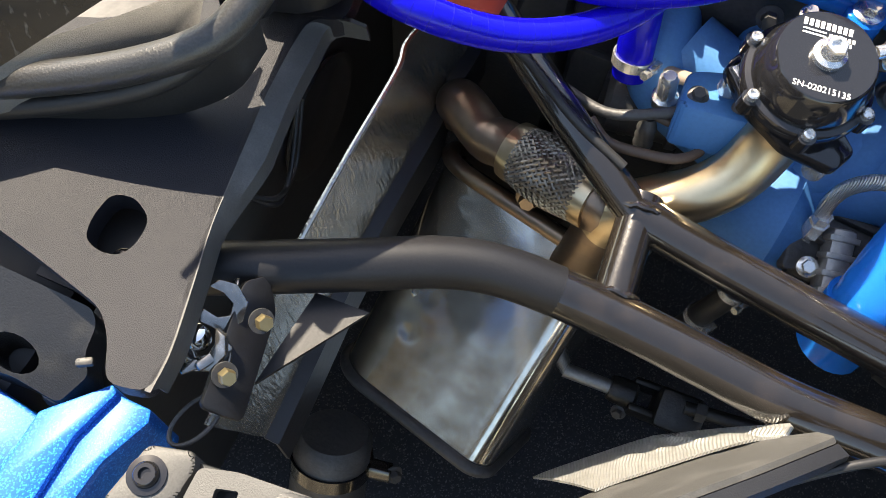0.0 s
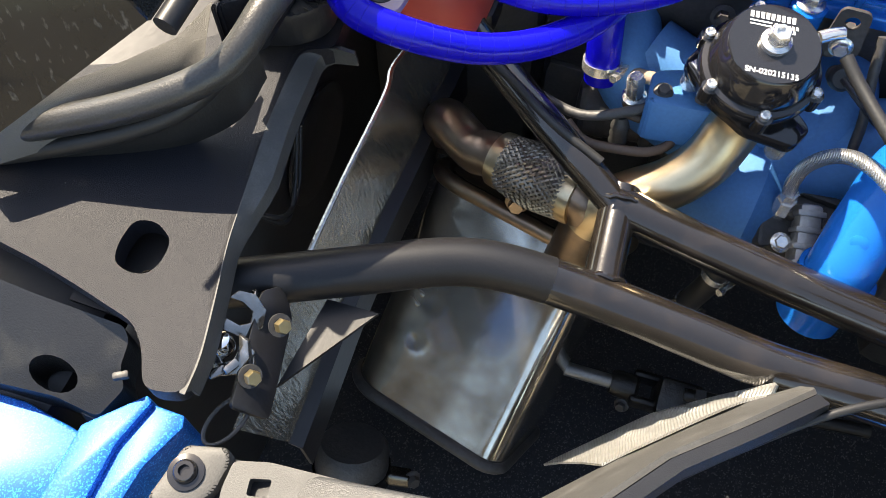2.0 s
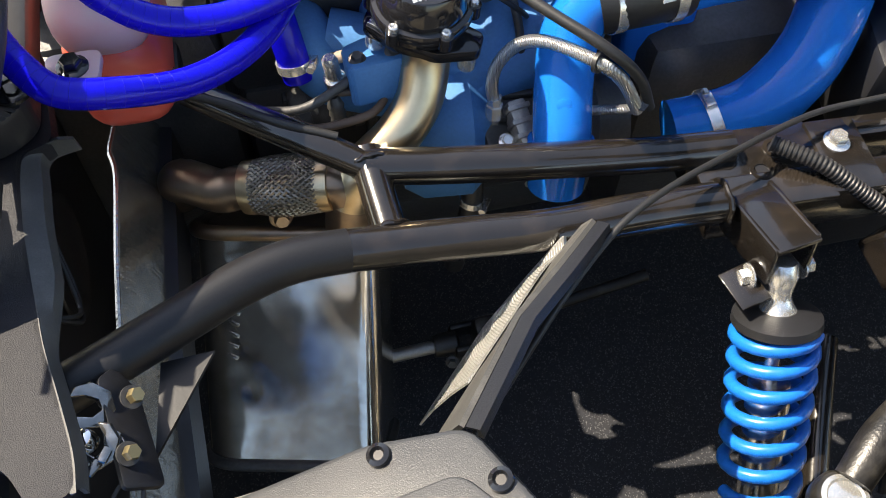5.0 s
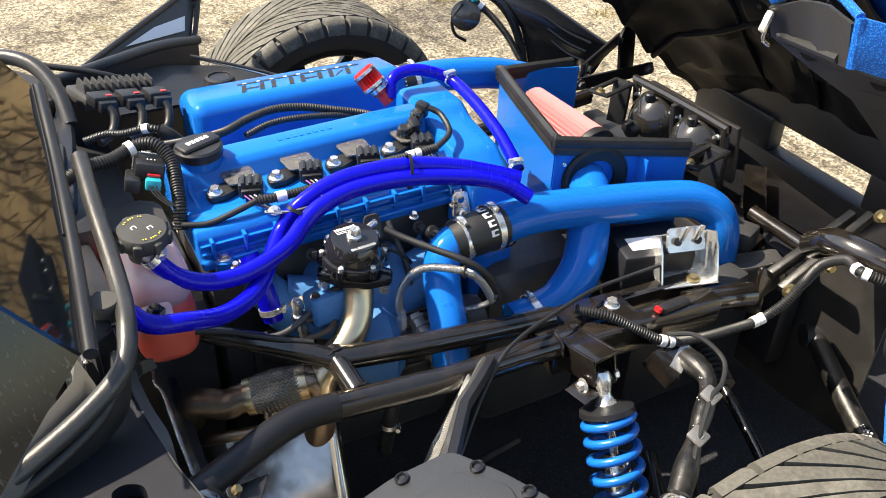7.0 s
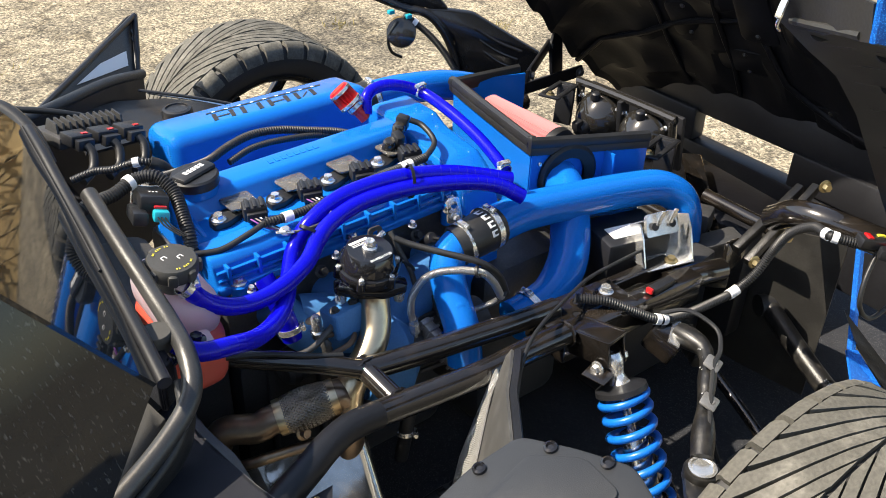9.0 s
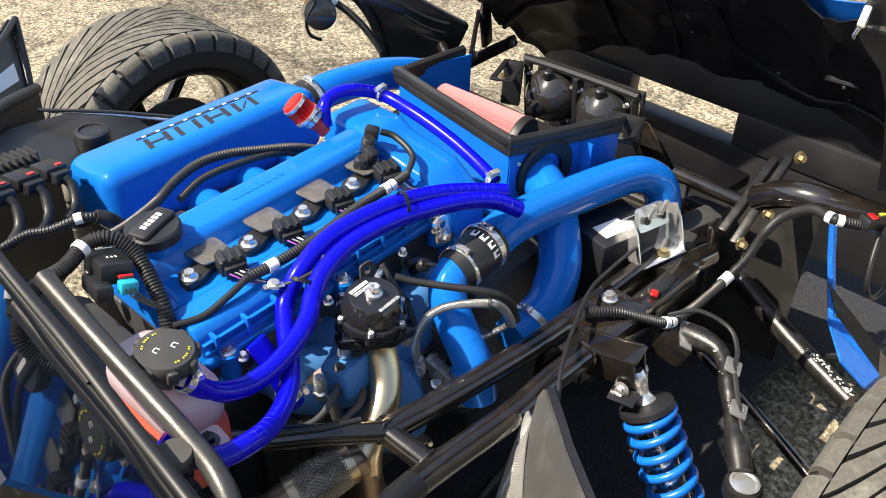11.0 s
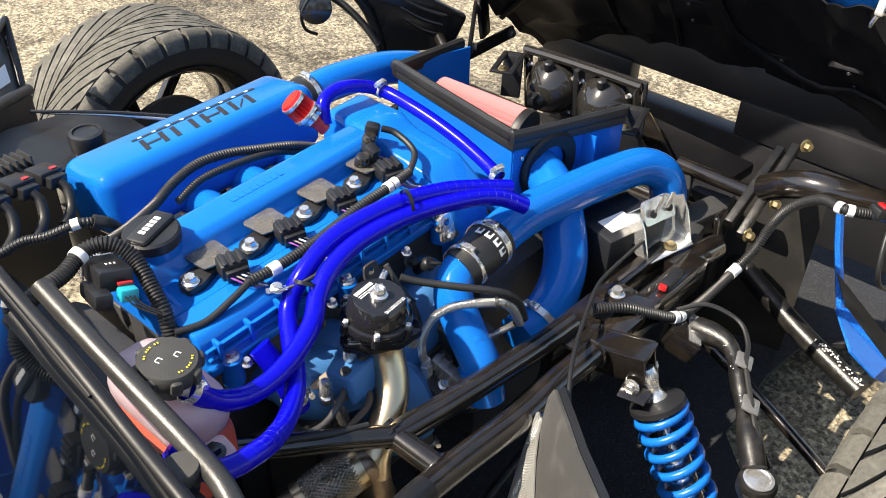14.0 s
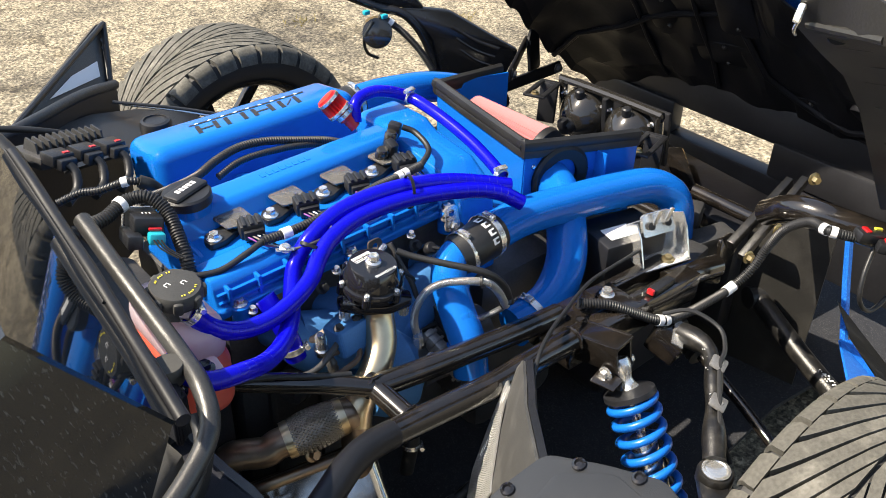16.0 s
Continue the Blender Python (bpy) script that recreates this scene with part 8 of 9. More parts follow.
    # Chrome strip laid on to imitate the sunlit bevel of the black bracket.
    bm = bmesh.new()
    box(bm, (0.062, 0.020, 0.002), m @ pose(0, 0, 0, 24, 0, 0) @ Matrix.Translation((0.006, -0.012, 0.0095)) @ pose(0, 0, 0, 0, 0, 8))
    part("lit_bevel", bm, CHROME, s)
    la = thing("lower_control_arm", (0.95, -0.50, 0.2), "dusty black lower control arm with pale grit", "control arm")
    part("tube", tube([LOWER_ARM[0], LOWER_ARM[1], LOWER_ARM[2]], 0.021, 14), FORGED, la)
    part("bush", tube([Vector(LOWER_ARM[0]) + Vector((-0.02, 0.01, 0)), Vector(LOWER_ARM[0]) + Vector((0.02, -0.01, 0))], 0.024, 14), RUBBER, la)
    rnd = random.Random(14)
    for k in range(60):
        bm = bmesh.new()
        p = Vector(LOWER_ARM[1]).lerp(Vector(LOWER_ARM[2]), rnd.uniform(0.3, 1.0)) + Vector((rnd.uniform(-0.010, 0.004), rnd.uniform(-0.008, 0.008), 0.0195))
        box(bm, (rnd.uniform(0.002, 0.005), rnd.uniform(0.002, 0.005), 0.003), Matrix.Translation(p) @ pose(0, 0, 0, 0, 0, rnd.uniform(0, 90)), 0.001)
        part("grit", bm, WHITE, la)
    t = thing("tie_rod", (0.75, -0.45, 0.3), "black steering tie rod with a dusty rubber boot", "tie rod")
    part("rod", tube([(0.76, -0.33, 0.36), (0.72, -0.52, 0.31), (0.66, -0.70, 0.27)], 0.010, 12), FRAME, t)
    part("boot", corrugated([(0.768, -0.30, 0.365), (0.755, -0.36, 0.350), (0.745, -0.40, 0.340)], 0.024, 0.011, 0.3), RUBBER, t)


build_suspension()


def build_fascia():
    f = thing("front_fascia_side", (0.98, -0.56, 0.2), "metallic blue front fascia side with a dark inner liner", "body panel")
    bm = bmesh.new()
    edge = [Vector((1.085, -0.455, 0.520)), Vector((1.060, -0.488, 0.425)), Vector((0.998, -0.541, 0.340))]
    shell(bm, [[p, p + Vector((0.004, -0.008, 0)), p + Vector((0.012, -0.012, -0.004))] for p in edge], 0.005)
    part("edge_strip", bm, BLUE_BODY, f)
    bm = bmesh.new()
    shell(bm, [[Vector((0.996, -0.543, 0.340)), Vector((1.010, -0.556, 0.341))], [Vector((0.929, -0.605, 0.315)), Vector((1.009, -0.660, 0.263))], [Vector((0.931, -0.655, 0.282)), Vector((1.606, -0.705, -0.287))]], 0.005)
    part("skin", bm, BLUE_BODY, f)
    bm = bmesh.new()
    off = Vector((0.006, 0.004, -0.004))
    shell(bm, [[Vector((0.963, -0.530, 0.439)) + off, Vector((1.023, -0.553, 0.333)) + off], [Vector((1.101, -0.635, 0.246)) + off, Vector((1.060, -0.655, 0.223)) + off], [Vector((1.637, -0.680, -0.243)) + off, Vector((1.708, -0.700, -0.372)) + off]], 0.004)
    part("inner_flange", bm, GREY_PLASTIC, f, "grey inner flange")
    bm = bmesh.new()
    shell(bm, [[Vector((1.083, -0.447, 0.50)), Vector((1.083, -0.450, 0.11))], [Vector((1.06, -0.30, 0.47)), Vector((1.06, -0.30, 0.11))], [Vector((1.05, -0.10, 0.43)), Vector((1.05, -0.10, 0.11))]], 0.005)
    part("duct_panel", bm, CORNER, f)
    n = thing("hood_corner", (0.45, -0.62, 1.0), "ribbed black rear corner of the raised hood with bright blue edge", "hood corner")
    c = Vector((0.412, -0.596, 1.133))
    # inner face between the rear lip and the outer skin
    inner = [Vector(p) for p in ((0.412, -0.590, 1.140), (0.436, -0.580, 1.105), (0.510, -0.580, 1.056), (0.589, -0.580, 1.007), (0.670, -0.580, 0.934), (0.80, -0.570, 0.80), (0.95, -0.55, 0.66))]
    outer = [Vector(p) for p in ((0.391, -0.700, 1.164), (0.395, -0.705, 1.128), (0.455, -0.765, 1.110), (0.54, -0.80, 1.06), (0.66, -0.80, 0.98), (0.83, -0.78, 0.84), (1.0, -0.72, 0.68))]
    rnd = random.Random(5)
    rows = []
    for i, (a, b) in enumerate(zip(inner, outer)):
        rows.append([a.lerp(b, v / 6) + Vector((0, 0, 0.016)) * (math.sin(math.pi * v / 6) if i == 0 else 0) + Vector((0.03, 0.0, -0.03)) * (rnd.uniform(-0.12, 0.2) * (0 < v < 6)) for v in range(7)])
    bm = bmesh.new()
    shell(bm, rows, 0.004)
    part("inner_face", bm, CORNER, n)
    for k in range(6):
        i = 1 + k * 0.7
        j = int(i)
        a = inner[j].lerp(inner[j + 1], i - j)
        b = outer[j].lerp(outer[j + 1], i - j)
        pts = [a.lerp(b, 0.12 + 0.76 * v / 8) + Vector((-0.002, 0.0, 0.002)) for v in range(9)]
        part("rib", sweep(bmesh.new(), pts, 0.005, 8), CORNER, n)
    lip = [Vector((0.408, -0.592, 1.146)), Vector((0.418, -0.640, 1.172)), Vector((0.391, -0.703, 1.170)), Vector((0.394, -0.706, 1.126))]
    band_top = [lip[2], Vector((0.431, -0.760, 1.163)), Vector((0.52, -0.84, 1.12)), Vector((0.70, -0.90, 1.00)), Vector((0.95, -0.88, 0.80))]
    band_low = [lip[3], Vector((0.455, -0.768, 1.110)), Vector((0.56, -0.82, 1.05)), Vector((0.73, -0.86, 0.93)), Vector((0.97, -0.84, 0.73))]
    bm = bmesh.new()
    shell(bm, [[a, a.lerp(b, 0.5) + Vector((-0.004, -0.004, 0)), b] for a, b in zip(band_top, band_low)], 0.004)
    part("skin", bm, BLUE_BODY, n, "bright blue outer skin")
    part("blue_edge", sweep(bmesh.new(), smooth_path(lip[:3], 2), 0.0042, 8), BLUE_BODY, n)
    part("blue_edge", sweep(bmesh.new(), [lip[2], lip[3]], 0.0042, 8), BLUE_BODY, n)
    bm = bmesh.new()
    box(bm, (0.006, 0.009, 0.022), Matrix.Translation((0.406, -0.594, 1.126)) @ pose(0, 0, 0, 0, 20, 0), 0.003)
    part("latch_striker", bm, CHROME, n, "pale metal striker")
    part("striker_rod", tube([(0.408, -0.594, 1.12), (0.414, -0.588, 1.105), (0.428, -0.584, 1.095)], 0.002, 8), CHROME, n)
    for u, v in ((1.4, 0.25), (2.0, 0.55), (3.2, 0.3)):
        j = int(u)
        p = inner[j].lerp(inner[j + 1], u - j).lerp(outer[j].lerp(outer[j + 1], u - j), v) + Vector((-0.004, -0.004, 0.006))
        bm = bmesh.new()
        lathe(bm, [(0, 0), (0.013, 0), (0.013, 0.004), (0.007, 0.004), (0, 0.002)], axis_to(p, (-0.6, -0.3, 0.6)), 18)
        part("rivet", bm, PLASTIC, n)
    bm = bmesh.new()
    plate(bm, rounded([(-0.05, -0.012), (0.04, -0.008), (0.05, 0.008), (-0.05, 0.014)], 0.008), [rounded([(-0.042, -0.005), (-0.024, -0.005), (-0.024, 0.007), (-0.042, 0.007)], 0.004)], -0.002, 0.002, pose(0.46, -0.50, 1.165, 60, -35, 10))
    part("bracket_arm", bm, CAST, n, "grey slotted bracket arm")


CORNER = material("dusty_black_corner_plastic", (0.028, 0.027, 0.025), 0.5, grain=0.4, grain_scale=300, bump=0.3, wear=0.6, wear_color=(0.08, 0.075, 0.068))
build_fascia()


GLOSS_BLACK = material("glossy_black_plastic", (0.016, 0.016, 0.017), 0.20, grain=0.4, grain_scale=300, bump=0.08, wear=0.5, wear_color=(0.03, 0.03, 0.03), wear_scale=15, spec=0.6)


def build_far_wing():
    w = thing("far_lamp_wing", (0.95, 0.9, 0.5), "black inner wing with a turn lamp on the far side", "body panel")
    along, up = Vector((0.797, -0.604, 0.0)), Vector((0, 0, 1))
    face = Vector((0.604, 0.797, 0.0))
    base = Vector((0.83, 0.66, 0.67))
    wm = Matrix.Translation(base) @ Matrix((along, up, face)).transposed().to_4x4()
    bm = bmesh.new()
    prism(bm, rounded([(0.038, 0.030), (0.098, 0.028), (0.158, 0.022), (0.292, -0.056), (0.336, -0.080), (0.30, -0.16), (0.142, -0.160), (0.112, -0.052), (0.064, 0.0)], 0.012), -0.006, 0.014, wm, 0.005)
    panel = part("wing", bm, GLOSS_BLACK, w)
    # pressed flutes on the panel
    for k in range(3):
        a0 = wm @ Vector((0.165 + 0.012 * k, -0.018 - 0.030 * k, -0.006))
        b0 = wm @ Vector((0.285 - 0.010 * k, -0.075 - 0.022 * k, -0.006))
        part("flute", tube([a0, a0.lerp(b0, 0.5) + Vector((0, 0, -0.006)), b0], 0.0045, 8), GLOSS_BLACK, panel)
    bm = bmesh.new()
    prism(bm, rounded([(-0.220, 0.140), (-0.168, 0.092), (-0.093, 0.062), (-0.016, 0.030), (0.038, 0.030), (0.098, 0.028), (0.062, 0.070), (0.014, 0.102), (-0.040, 0.126), (-0.095, 0.152)], 0.010), -0.004, 0.010, wm, 0.003)
    tab = part("upper_flange", bm, GLOSS_BLACK, w, "glossy black drilled upper flange")
    for x, y in ((-0.150, 0.098), (-0.125, 0.088), (-0.080, 0.072)):
        part("rivet", hex_bolt(wm @ Vector((x, y, -0.004)), -face, 0.004, 0.003), CHROME, tab)
    part("lower_roll", tube([wm @ Vector(p) for p in ((-0.165, 0.092, -0.008), (-0.09, 0.062, -0.010), (-0.016, 0.034, -0.012), (0.05, 0.015, -0.014), (0.10, -0.05, -0.014), (0.13, -0.15, -0.012))], 0.011, 12), GLOSS_BLACK, w)
    bm = bmesh.new()
    lathe(bm, [(0, 0), (0.009, 0), (0.009, 0.012), (0.013, 0.014), (0.013, 0.034), (0.011, 0.037), (0, 0.037)], Matrix.Translation(wm @ Vector((-0.055, 0.075, -0.012))), 20)
    part("bump_stop", bm, RUBBER, w, "black rubber stop")
    part("support", tube([(1.0, 0.40, 0.50), (1.03, 0.47, 0.53), (1.06, 0.53, 0.56)], 0.014, 10), FRAME, w)
    bm = bmesh.new()
    lathe(bm, [(0, 0), (0.010, 0.002), (0.018, 0), (0.026, 0.003), (0.034, 0), (0.040, 0.006), (0.036, 0.04), (0, 0.05)], axis_to((0.808, 0.662, 0.640), (-0.55, -0.75, 0.30)), 32)
    part("lamp", bm, LAMP, w, "round black lamp back")
    part("loom", corrugated([(0.80, 0.64, 0.690), (0.827, 0.625, 0.668), (0.853, 0.605, 0.640), (0.880, 0.583, 0.600), (0.905, 0.562, 0.550)], 0.009), CONDUIT, w)
    part("lead", tube([(0.780, 0.640, 0.680), (0.760, 0.650, 0.640), (0.772, 0.655, 0.600), (0.800, 0.650, 0.580)], 0.004, 8), RUBBER, w)
    bm = bmesh.new()
    lathe(bm, [(0.009, -0.006), (0.0105, -0.006), (0.0105, 0.006), (0.009, 0.006)], axis_to((0.822, 0.628, 0.673), (0.6, -0.4, -0.6)), 16)
    part("tape", bm, WHITE, w)
    for p in ((0.768, 0.650, 0.702), (0.806, 0.630, 0.690)):
        bm = bmesh.new()
        box(bm, (0.016, 0.012, 0.010), Matrix.Translation(p), 0.002)
        part("plug", bm, TEAL, w, "teal plug")
    s = thing("hood_strut", (1.0, 0.35, 0.5), "black folding hood strut on the far side", "strut")
    for name, p, q, wide in (("lower_arm", (0.930, 0.362, 0.560), (1.150, 0.362, 0.563), 0.030), ("upper_arm", (0.860, 0.255, 0.650), (1.100, 0.436, 0.618), 0.028)):
        p, q = Vector(p), Vector(q)
        d = (q - p).normalized()
        side = d.cross(Vector((0, 0, 1))).normalized()
        bm = bmesh.new()
        box(bm, ((q - p).length, 0.008, wide), Matrix.Translation((p + q) / 2) @ Matrix((d, side, d.cross(side))).transposed().to_4x4(), 0.002)
        arm = part(name, bm, HOOD_LINER, s, "flat black steel bar")
        for e in (p.lerp(q, 0.05), p.lerp(q, 0.95)):
            part("pivot_bolt", hex_bolt(e - side * 0.004 * (1 if side.y > 0 else -1), -side if side.y > 0 else side, 0.009, 0.008), CAST, arm)
    bm = bmesh.new()
    prism(bm, rounded([(-0.04, -0.05), (0.03, -0.06), (0.045, 0.02), (0.0, 0.05), (-0.03, 0.03)], 0.01), -0.004, 0.004, pose(1.115, 0.425, 0.600, 80, 0, 25), 0.001)
    part("hinge_plate", bm, HOOD_LINER, s, "black hinge plate")


build_far_wing()


# ---- pipes and lines low on the turbo side ----
def build_small_lines():
    t = thing("turbo_coolant_hose", (0.03, -0.15, 0.6), "short upright blue silicone hose with a steel clamp", "hose", "blue silicone hoses")
    part("hose", tube([(0.010, -0.115, 0.665), (0.016, -0.135, 0.640), (0.022, -0.152, 0.605), (0.026, -0.160, 0.575)], 0.0155, 18), SILICONE, t)
    clamp(t, (0.024, -0.156, 0.590), (0.1, -0.3, -1), 0.016, 0.009, screw=(1, -0.4, 0))
    cable([(-0.03, -0.20, 0.585), (0.02, -0.215, 0.590), (0.06, -0.205, 0.60), (0.095, -0.185, 0.605)], 0.0045, "bare metal coolant return line by the manifold", "coolant_line", CAST)
    cable([(0.04, -0.15, 0.58), (0.075, -0.165, 0.60), (0.11, -0.17, 0.612)], 0.006, "tan-sleeved sensor lead beside the manifold", "sensor_lead", TAN)
    cable([(-0.12, -0.185, 0.622), (-0.05, -0.215, 0.618), (0.0, -0.245, 0.612), (0.05, -0.262, 0.60)], 0.004, "black brake line clipped along the brace tube", "brake_line")
    o = thing("oxygen_sensor", (0.055, -0.17, 0.56), "steel oxygen sensor with a tan lead", "sensor", "sensors")
    bm = bmesh.new()
    lathe(bm, [(0, 0), (0.011, 0), (0.011, 0.010), (0.008, 0.012), (0.008, 0.035), (0.005, 0.04), (0, 0.04)], axis_to((0.06, -0.175, 0.575), (-0.1, -0.1, 1)), 12)
    part("body", bm, CHROME, o)
    d = thing("drain_fitting", (0.205, -0.235, 0.52), "black oil flange below the braided line", "fitting")
    bm = bmesh.new()
    prism(bm, rounded([(-0.022, -0.018), (0.022, -0.012), (0.030, 0.022), (-0.014, 0.024)], 0.008), -0.006, 0.006, pose(0.213, -0.225, 0.520, 20, 10, 20), 0.002)
    part("flange", bm, CAST, d)
    part("bolt", hex_bolt((0.218, -0.240, 0.524), (0, -0.4, 1), 0.006, 0.005), CHROME, d)
    a = thing("alternator_bracket", (0.28, -0.26, 0.50), "ribbed cast aluminium bracket beside the blue elbow", "bracket")
    bm = bmesh.new()
    box(bm, (0.020, 0.090, 0.030), pose(0.238, -0.245, 0.520, 25, 0, 10), 0.004)
    for k in range(6):
        rb = bmesh.new()
        box(rb, (0.024, 0.005, 0.034), pose(0.238, -0.245, 0.520, 25, 0, 10) @ Matrix.Translation((0, -0.036 + 0.0145 * k, 0)), 0.001)
        part("rib", rb, CAST_ALU, a)
    part("casting", bm, CAST_ALU, a)
    part("bolt", hex_bolt((0.245, -0.290, 0.512), (0, -0.3, 1), 0.007, 0.006), GOLD, a)
    for k in range(5):
        c = thing("manifold_stud", (0.02 + 0.09 * k, -0.108, 0.63), "dark manifold stud with a flange nut", "stud", "manifold studs")
        part("nut", hex_bolt((0.02 + 0.09 * k, -0.108, 0.632), (0, -0.9, 0.5), 0.007, 0.012), CAST, c)


def build_low_castings():
    t = thing("starter_motor", (0.07, -0.13, 0.48), "dull grey starter motor behind the manifold", "starter motor")
    m = axis_to((0.012, -0.142, 0.505), (1.0, 0.12, 0.05))
    bm = bmesh.new()
    lathe(bm, [(0, 0), (0.022, 0), (0.028, 0.006), (0.028, 0.060), (0.032, 0.062), (0.032, 0.070), (0.024, 0.078), (0, 0.078)], m, 32)
    part("case", bm, CAST, t)
    bm = bmesh.new()
    lathe(bm, [(0.0282, 0.018), (0.0292, 0.018), (0.0292, 0.026), (0.0282, 0.026)], m, 32)
    part("band", bm, GREY_PLASTIC, t)
    s_ = thing("steering_shaft", (0.12, -0.29, 0.20), "plain steel steering shaft with a forged universal joint", "steering shaft")
    a, b = Vector((0.045, -0.296, 0.205)), Vector((0.141, -0.290, 0.200))
    part("shaft", sweep(bmesh.new(), [a, b], 0.0085, 18), CAST_ALU, s_, "bare steel shaft")
    m = axis_to(b, b - a)
    bm = bmesh.new()
    lathe(bm, [(0, -0.008), (0.014, -0.008), (0.016, 0.0), (0.016, 0.020), (0.012, 0.024), (0, 0.024)], m, 20)
    joint = part("yoke", bm, FORGED, s_, "dark forged joint yoke")
    for k in (-1, 1):
        bm = bmesh.new()
        box(bm, (0.010, 0.026, 0.036), m @ Matrix.Translation((0.016 * k, 0, 0.034)), 0.004)
        part("fork", bm, FORGED, joint)
    bm = bmesh.new()
    box(bm, (0.046, 0.050, 0.055), m @ Matrix.Translation((0, 0, 0.072)) @ pose(0, 0, 0, 0, 0, 20), 0.008)
    part("gear_case", bm, FORGED, s_, "dark cast steering gear case")
    part("pinch_bolt", hex_bolt(m @ Vector((-0.02, -0.012, 0.012)), (-0.2, -0.8, 0.6), 0.006, 0.007), CAST, joint)
    v = thing("oil_drain_hose", (0.17, -0.25, 0.40), "black oil drain hose with steel clamps under the turbocharger", "hose")
    part("hose", tube([(0.192, -0.218, 0.47), (0.186, -0.236, 0.42), (0.176, -0.242, 0.37), (0.170, -0.235, 0.30)], 0.012, 16), RUBBER, v)
    for z, p in ((0.425, (0.187, -0.234, 0.425)), (0.36, (0.175, -0.241, 0.36))):
        clamp(v, p, (-0.15, -0.2, -1), 0.0125, 0.008, screw=(1, -0.6, 0.2))
    c = thing("tie_rod", (0.25, -0.28, 0.25), "slim dark tie rod crossing under the frame tubes", "rod")
    part("rod", sweep(bmesh.new(), [Vector((0.215, -0.285, 0.22)), Vector((0.42, -0.262, 0.23))], 0.008, 14), FORGED, c)
    part("lock_nut", hex_bolt((0.225, -0.284, 0.2205), (1, 0.1, 0.05), 0.012, 0.012, False), CAST, c)
    # thin wires hanging in the dark well beside the panel
    for k in range(2):
        cable([(-0.205, -0.30, 0.60 - 0.02 * k), (-0.196, -0.335, 0.565 - 0.02 * k), (-0.188, -0.365, 0.555), (-0.182, -0.39, 0.575 + 0.01 * k), (-0.190, -0.41, 0.62)], 0.0022, "thin black wire looped in the dark well", "cable")


build_small_lines()
build_low_castings()


def build_marks():
    """White bars stand for the maker's mark on both black couplers."""
    for t, c, d, r in ((cl, Vector((0.362, -0.1855, 0.6505)), Vector((0.10, 0.015, 0.0)), 0.0368), (tc, Vector((0.467, 0.335, 0.659)), Vector((0.1, 0, 0.015)), 0.0373)):
        d = d.normalized()
        up = Vector((0, -0.55, 0.83))
        up = (up - d * up.dot(d)).normalized()
        m = Matrix.Translation(c) @ Matrix((up, d.cross(up), d)).transposed().to_4x4()
        for k in range(4):
            bm = bmesh.new()
            a0 = k * 0.42 - 0.85
            for h, a1, a2 in ((0, 0.0, 0.28), (0.5, 0.0, 0.07), (0.5, 0.21, 0.28)):
                for q in range(2 if h == 0 else 1):
                    z0, z1 = (-0.009, -0.004) if h == 0 and q == 0 else (0.004, 0.009) if h == 0 else (-0.004, 0.004)
                    if h == 0 and q == 1:
                        continue
                    ring = [[m @ Vector(((r + e) * math.cos(a0 + a1 + (a2 - a1) * s_ / 3), (r + e) * math.sin(a0 + a1 + (a2 - a1) * s_ / 3), z)) for s_ in range(4)] for e, z in ((0.0, z0), (0.0006, z0), (0.0006, z1), (0.0, z1))]
                    g = [[bm.verts.new(p) for p in row] for row in ring]
                    for a, b in zip(g, g[1:]):
                        for i in range(3):
                            bm.faces.new((a[i], a[i + 1], b[i + 1], b[i]))
            part("mark", bm, WHITE, t)


build_marks()


# ---- surroundings behind the camera, seen only in the dark panes ----
# Added dark brush, in place of a person standing there, to darken reflections.
def build_reflected_brush():
    rnd = random.Random(11)
    bm = bmesh.new()
    for i in range(1800):
        x = rnd.uniform(-14, -0.6)
        z = rnd.uniform(0, 1.2) if i % 3 == 0 else rnd.uniform(0, 4.2 + 0.8 * math.sin(x * 1.3))
        y = -7.5 - 0.25 * z + rnd.uniform(-0.8, 0.8)
        s = rnd.uniform(0.16, 0.42)
        m = Matrix.Translation((x, y, z)) @ Euler((rnd.uniform(0, 6), rnd.uniform(0, 6), rnd.uniform(0, 6))).to_matrix().to_4x4()
        for k in range(3):
            a = [m @ Vector(p) for p in ((0, -s, 0), (s * 0.4, 0, 0.05), (0, s, 0), (-s * 0.4, 0, 0.05))]
            bm.faces.new([bm.verts.new(p) for p in a])
            m = m @ pose(0.05, 0.05, 0, 50, 60, 20)
    single("hedge", bm, LEAF, "added brush out of view that darkens reflections", "hedge", kind="stuff")


LEAF = material("shaded_brush", (0.12, 0.095, 0.045), 0.8, grain=0.4, grain_scale=4, wear=0.9, wear_color=(0.035, 0.042, 0.016), wear_scale=0.5)
build_reflected_brush()
STRAW = material("golden_straw", (0.52, 0.36, 0.15), 0.75, grain=0.6, grain_scale=9, wear=0.9, wear_color=(0.20, 0.14, 0.07), wear_scale=1.4)


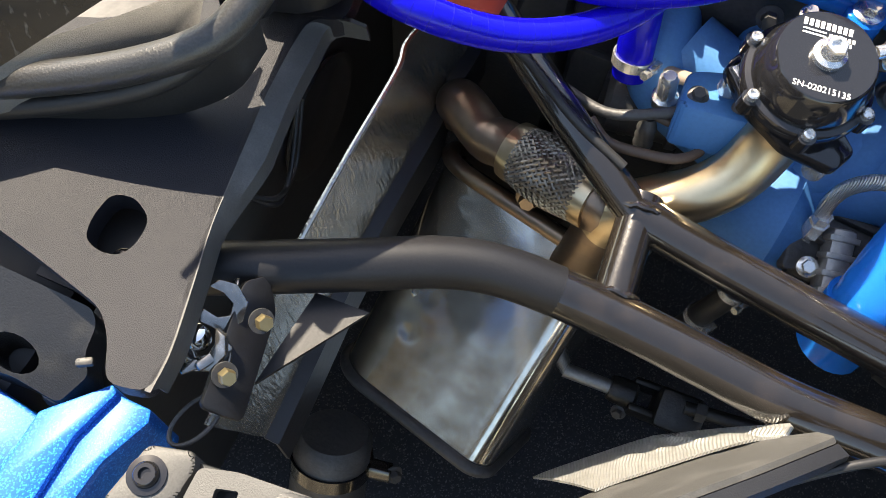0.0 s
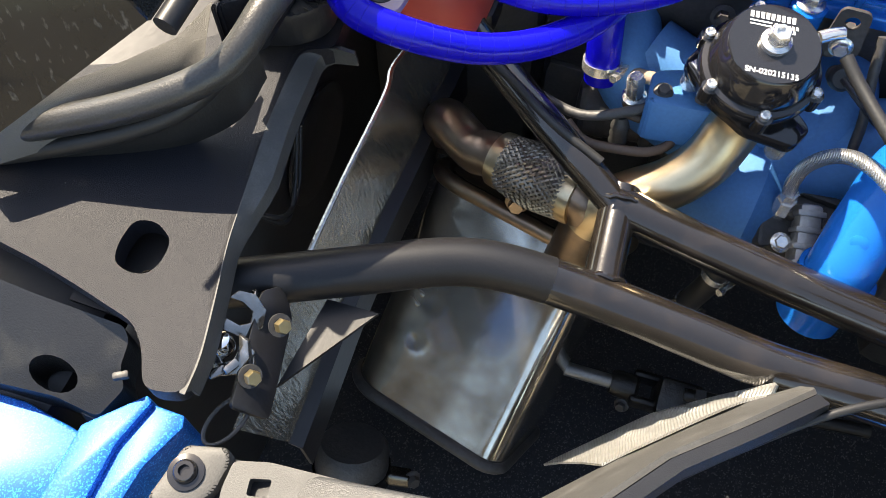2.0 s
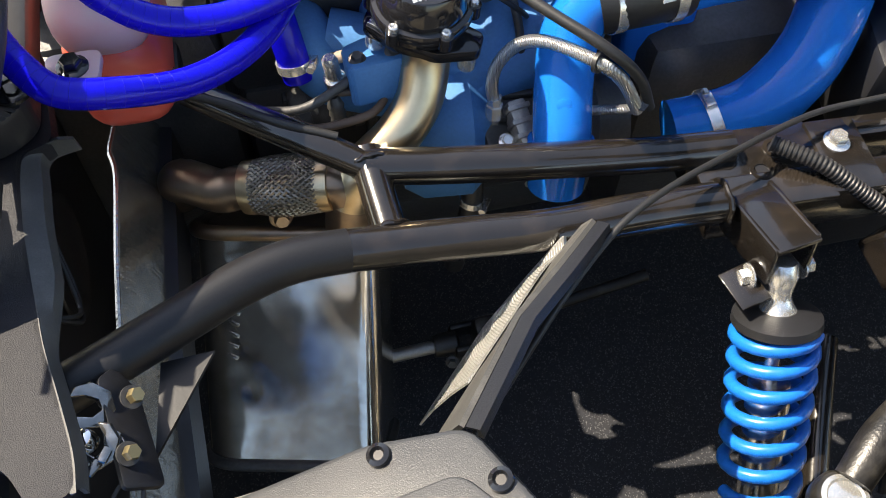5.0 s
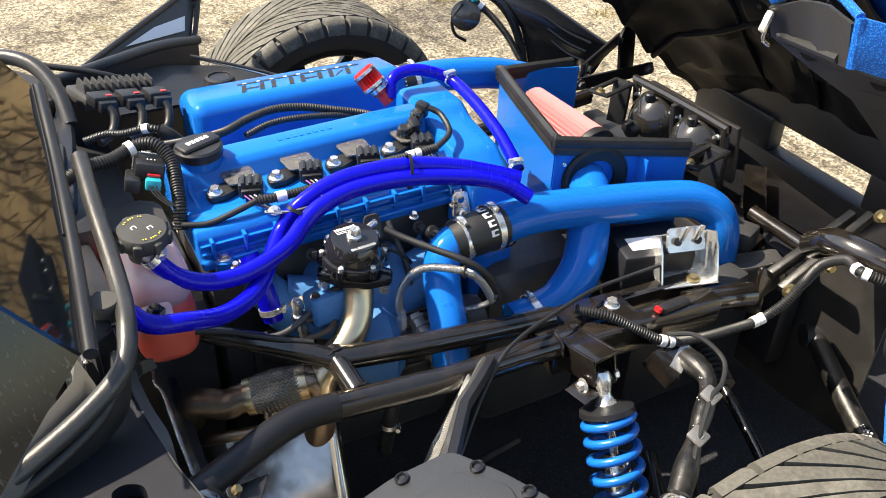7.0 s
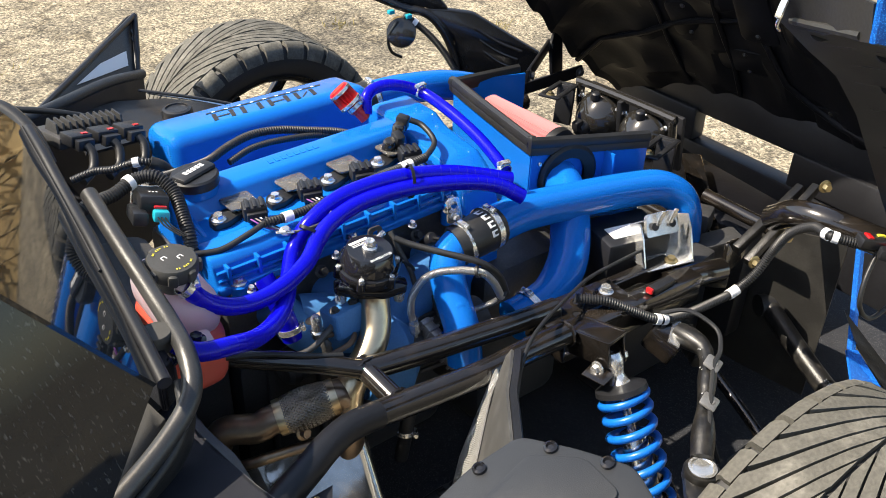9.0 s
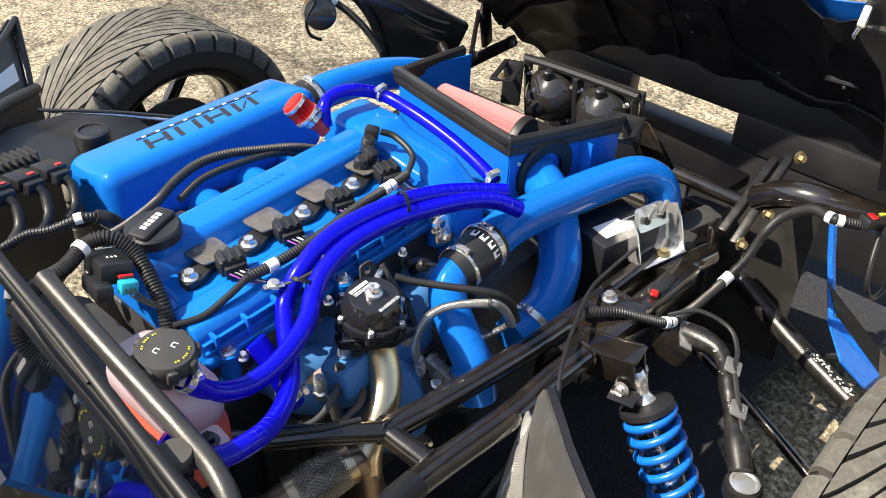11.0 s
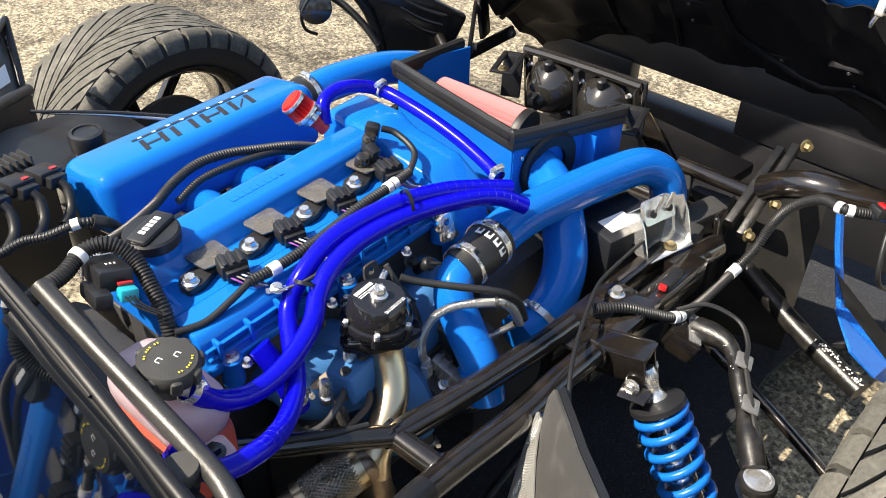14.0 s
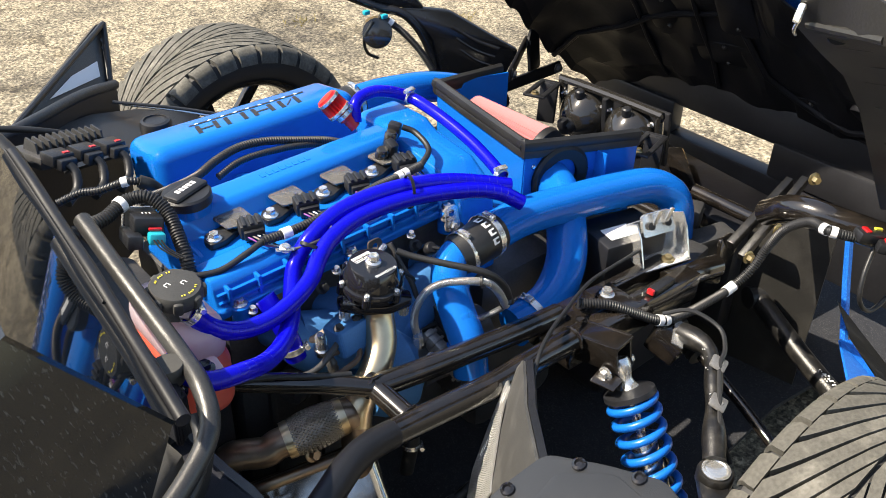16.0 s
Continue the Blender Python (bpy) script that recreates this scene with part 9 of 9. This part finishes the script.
def build_bank():
    """A rising bank of dry grass across the road, mirrored in the screen."""
    out, side = Vector((0.60, 0.80, 0)), Vector((0.80, -0.60, 0))
    bm = bmesh.new()
    rnd = random.Random(23)

    def height(a, b):
        return 0.62 * (a - 5.6) + 0.25 * math.sin(1.3 * b + a) * min(1, a - 5.6)
    grid = [[bm.verts.new(out * (5.6 + 0.5 * i) + side * (-9 + 0.6 * j) + Vector((0, 0, height(5.6 + 0.5 * i, -9 + 0.6 * j) - 0.02))) for j in range(31)] for i in range(9)]
    for a, b in zip(grid, grid[1:]):
        for j in range(30):
            bm.faces.new((a[j], a[j + 1], b[j + 1], b[j]))
    single("grass_bank", bm, STRAW, "rising bank of dry golden grass beside the asphalt", "bank", kind="structure")
    bm = bmesh.new()
    for _ in range(7000):
        a, b = 5.6 + 4.0 * rnd.random() ** 1.3, rnd.uniform(-8.5, 8.5)
        p = out * a + side * b + Vector((0, 0, height(a, b) - 0.03))
        lean = Vector((rnd.uniform(-0.5, 0.5), rnd.uniform(-0.5, 0.5), rnd.uniform(0.5, 1.0))).normalized() * rnd.uniform(0.18, 0.5)
        w = side * rnd.uniform(0.008, 0.022)
        bm.faces.new([bm.verts.new(q) for q in (p - w, p + w, p + lean * 0.6 + w * 0.6, p + lean + Vector((0, 0, -0.05)))])
    single("dry_grass", bm, STRAW, "dry golden grass blades on the bank", "grass", kind="stuff")
    # thin weeds in the cracks of the asphalt
    bm = bmesh.new()
    for x, y, n in ((0.97, 3.51, 60), (2.44, 2.64, 80), (2.24, 1.91, 70), (1.67, 2.33, 40), (2.51, 2.73, 50), (0.2, 2.6, 30)):
        for _ in range(n):
            p = Vector((x + rnd.gauss(0, 0.06), y + rnd.gauss(0, 0.025), 0.0))
            tip = p + Vector((rnd.uniform(-0.03, 0.03), rnd.uniform(-0.03, 0.03), rnd.uniform(0.008, 0.03)))
            w = Vector((rnd.uniform(-1, 1), rnd.uniform(-1, 1), 0)).normalized() * 0.0025
            bm.faces.new([bm.verts.new(q) for q in (p - w, p + w, tip)])
    single("weeds", bm, WEED, "thin yellowed weeds in the asphalt cracks", "weeds", kind="stuff")


WEED = material("yellowed_weed", (0.30, 0.24, 0.07), 0.7, grain=0.4, grain_scale=60)
build_bank()
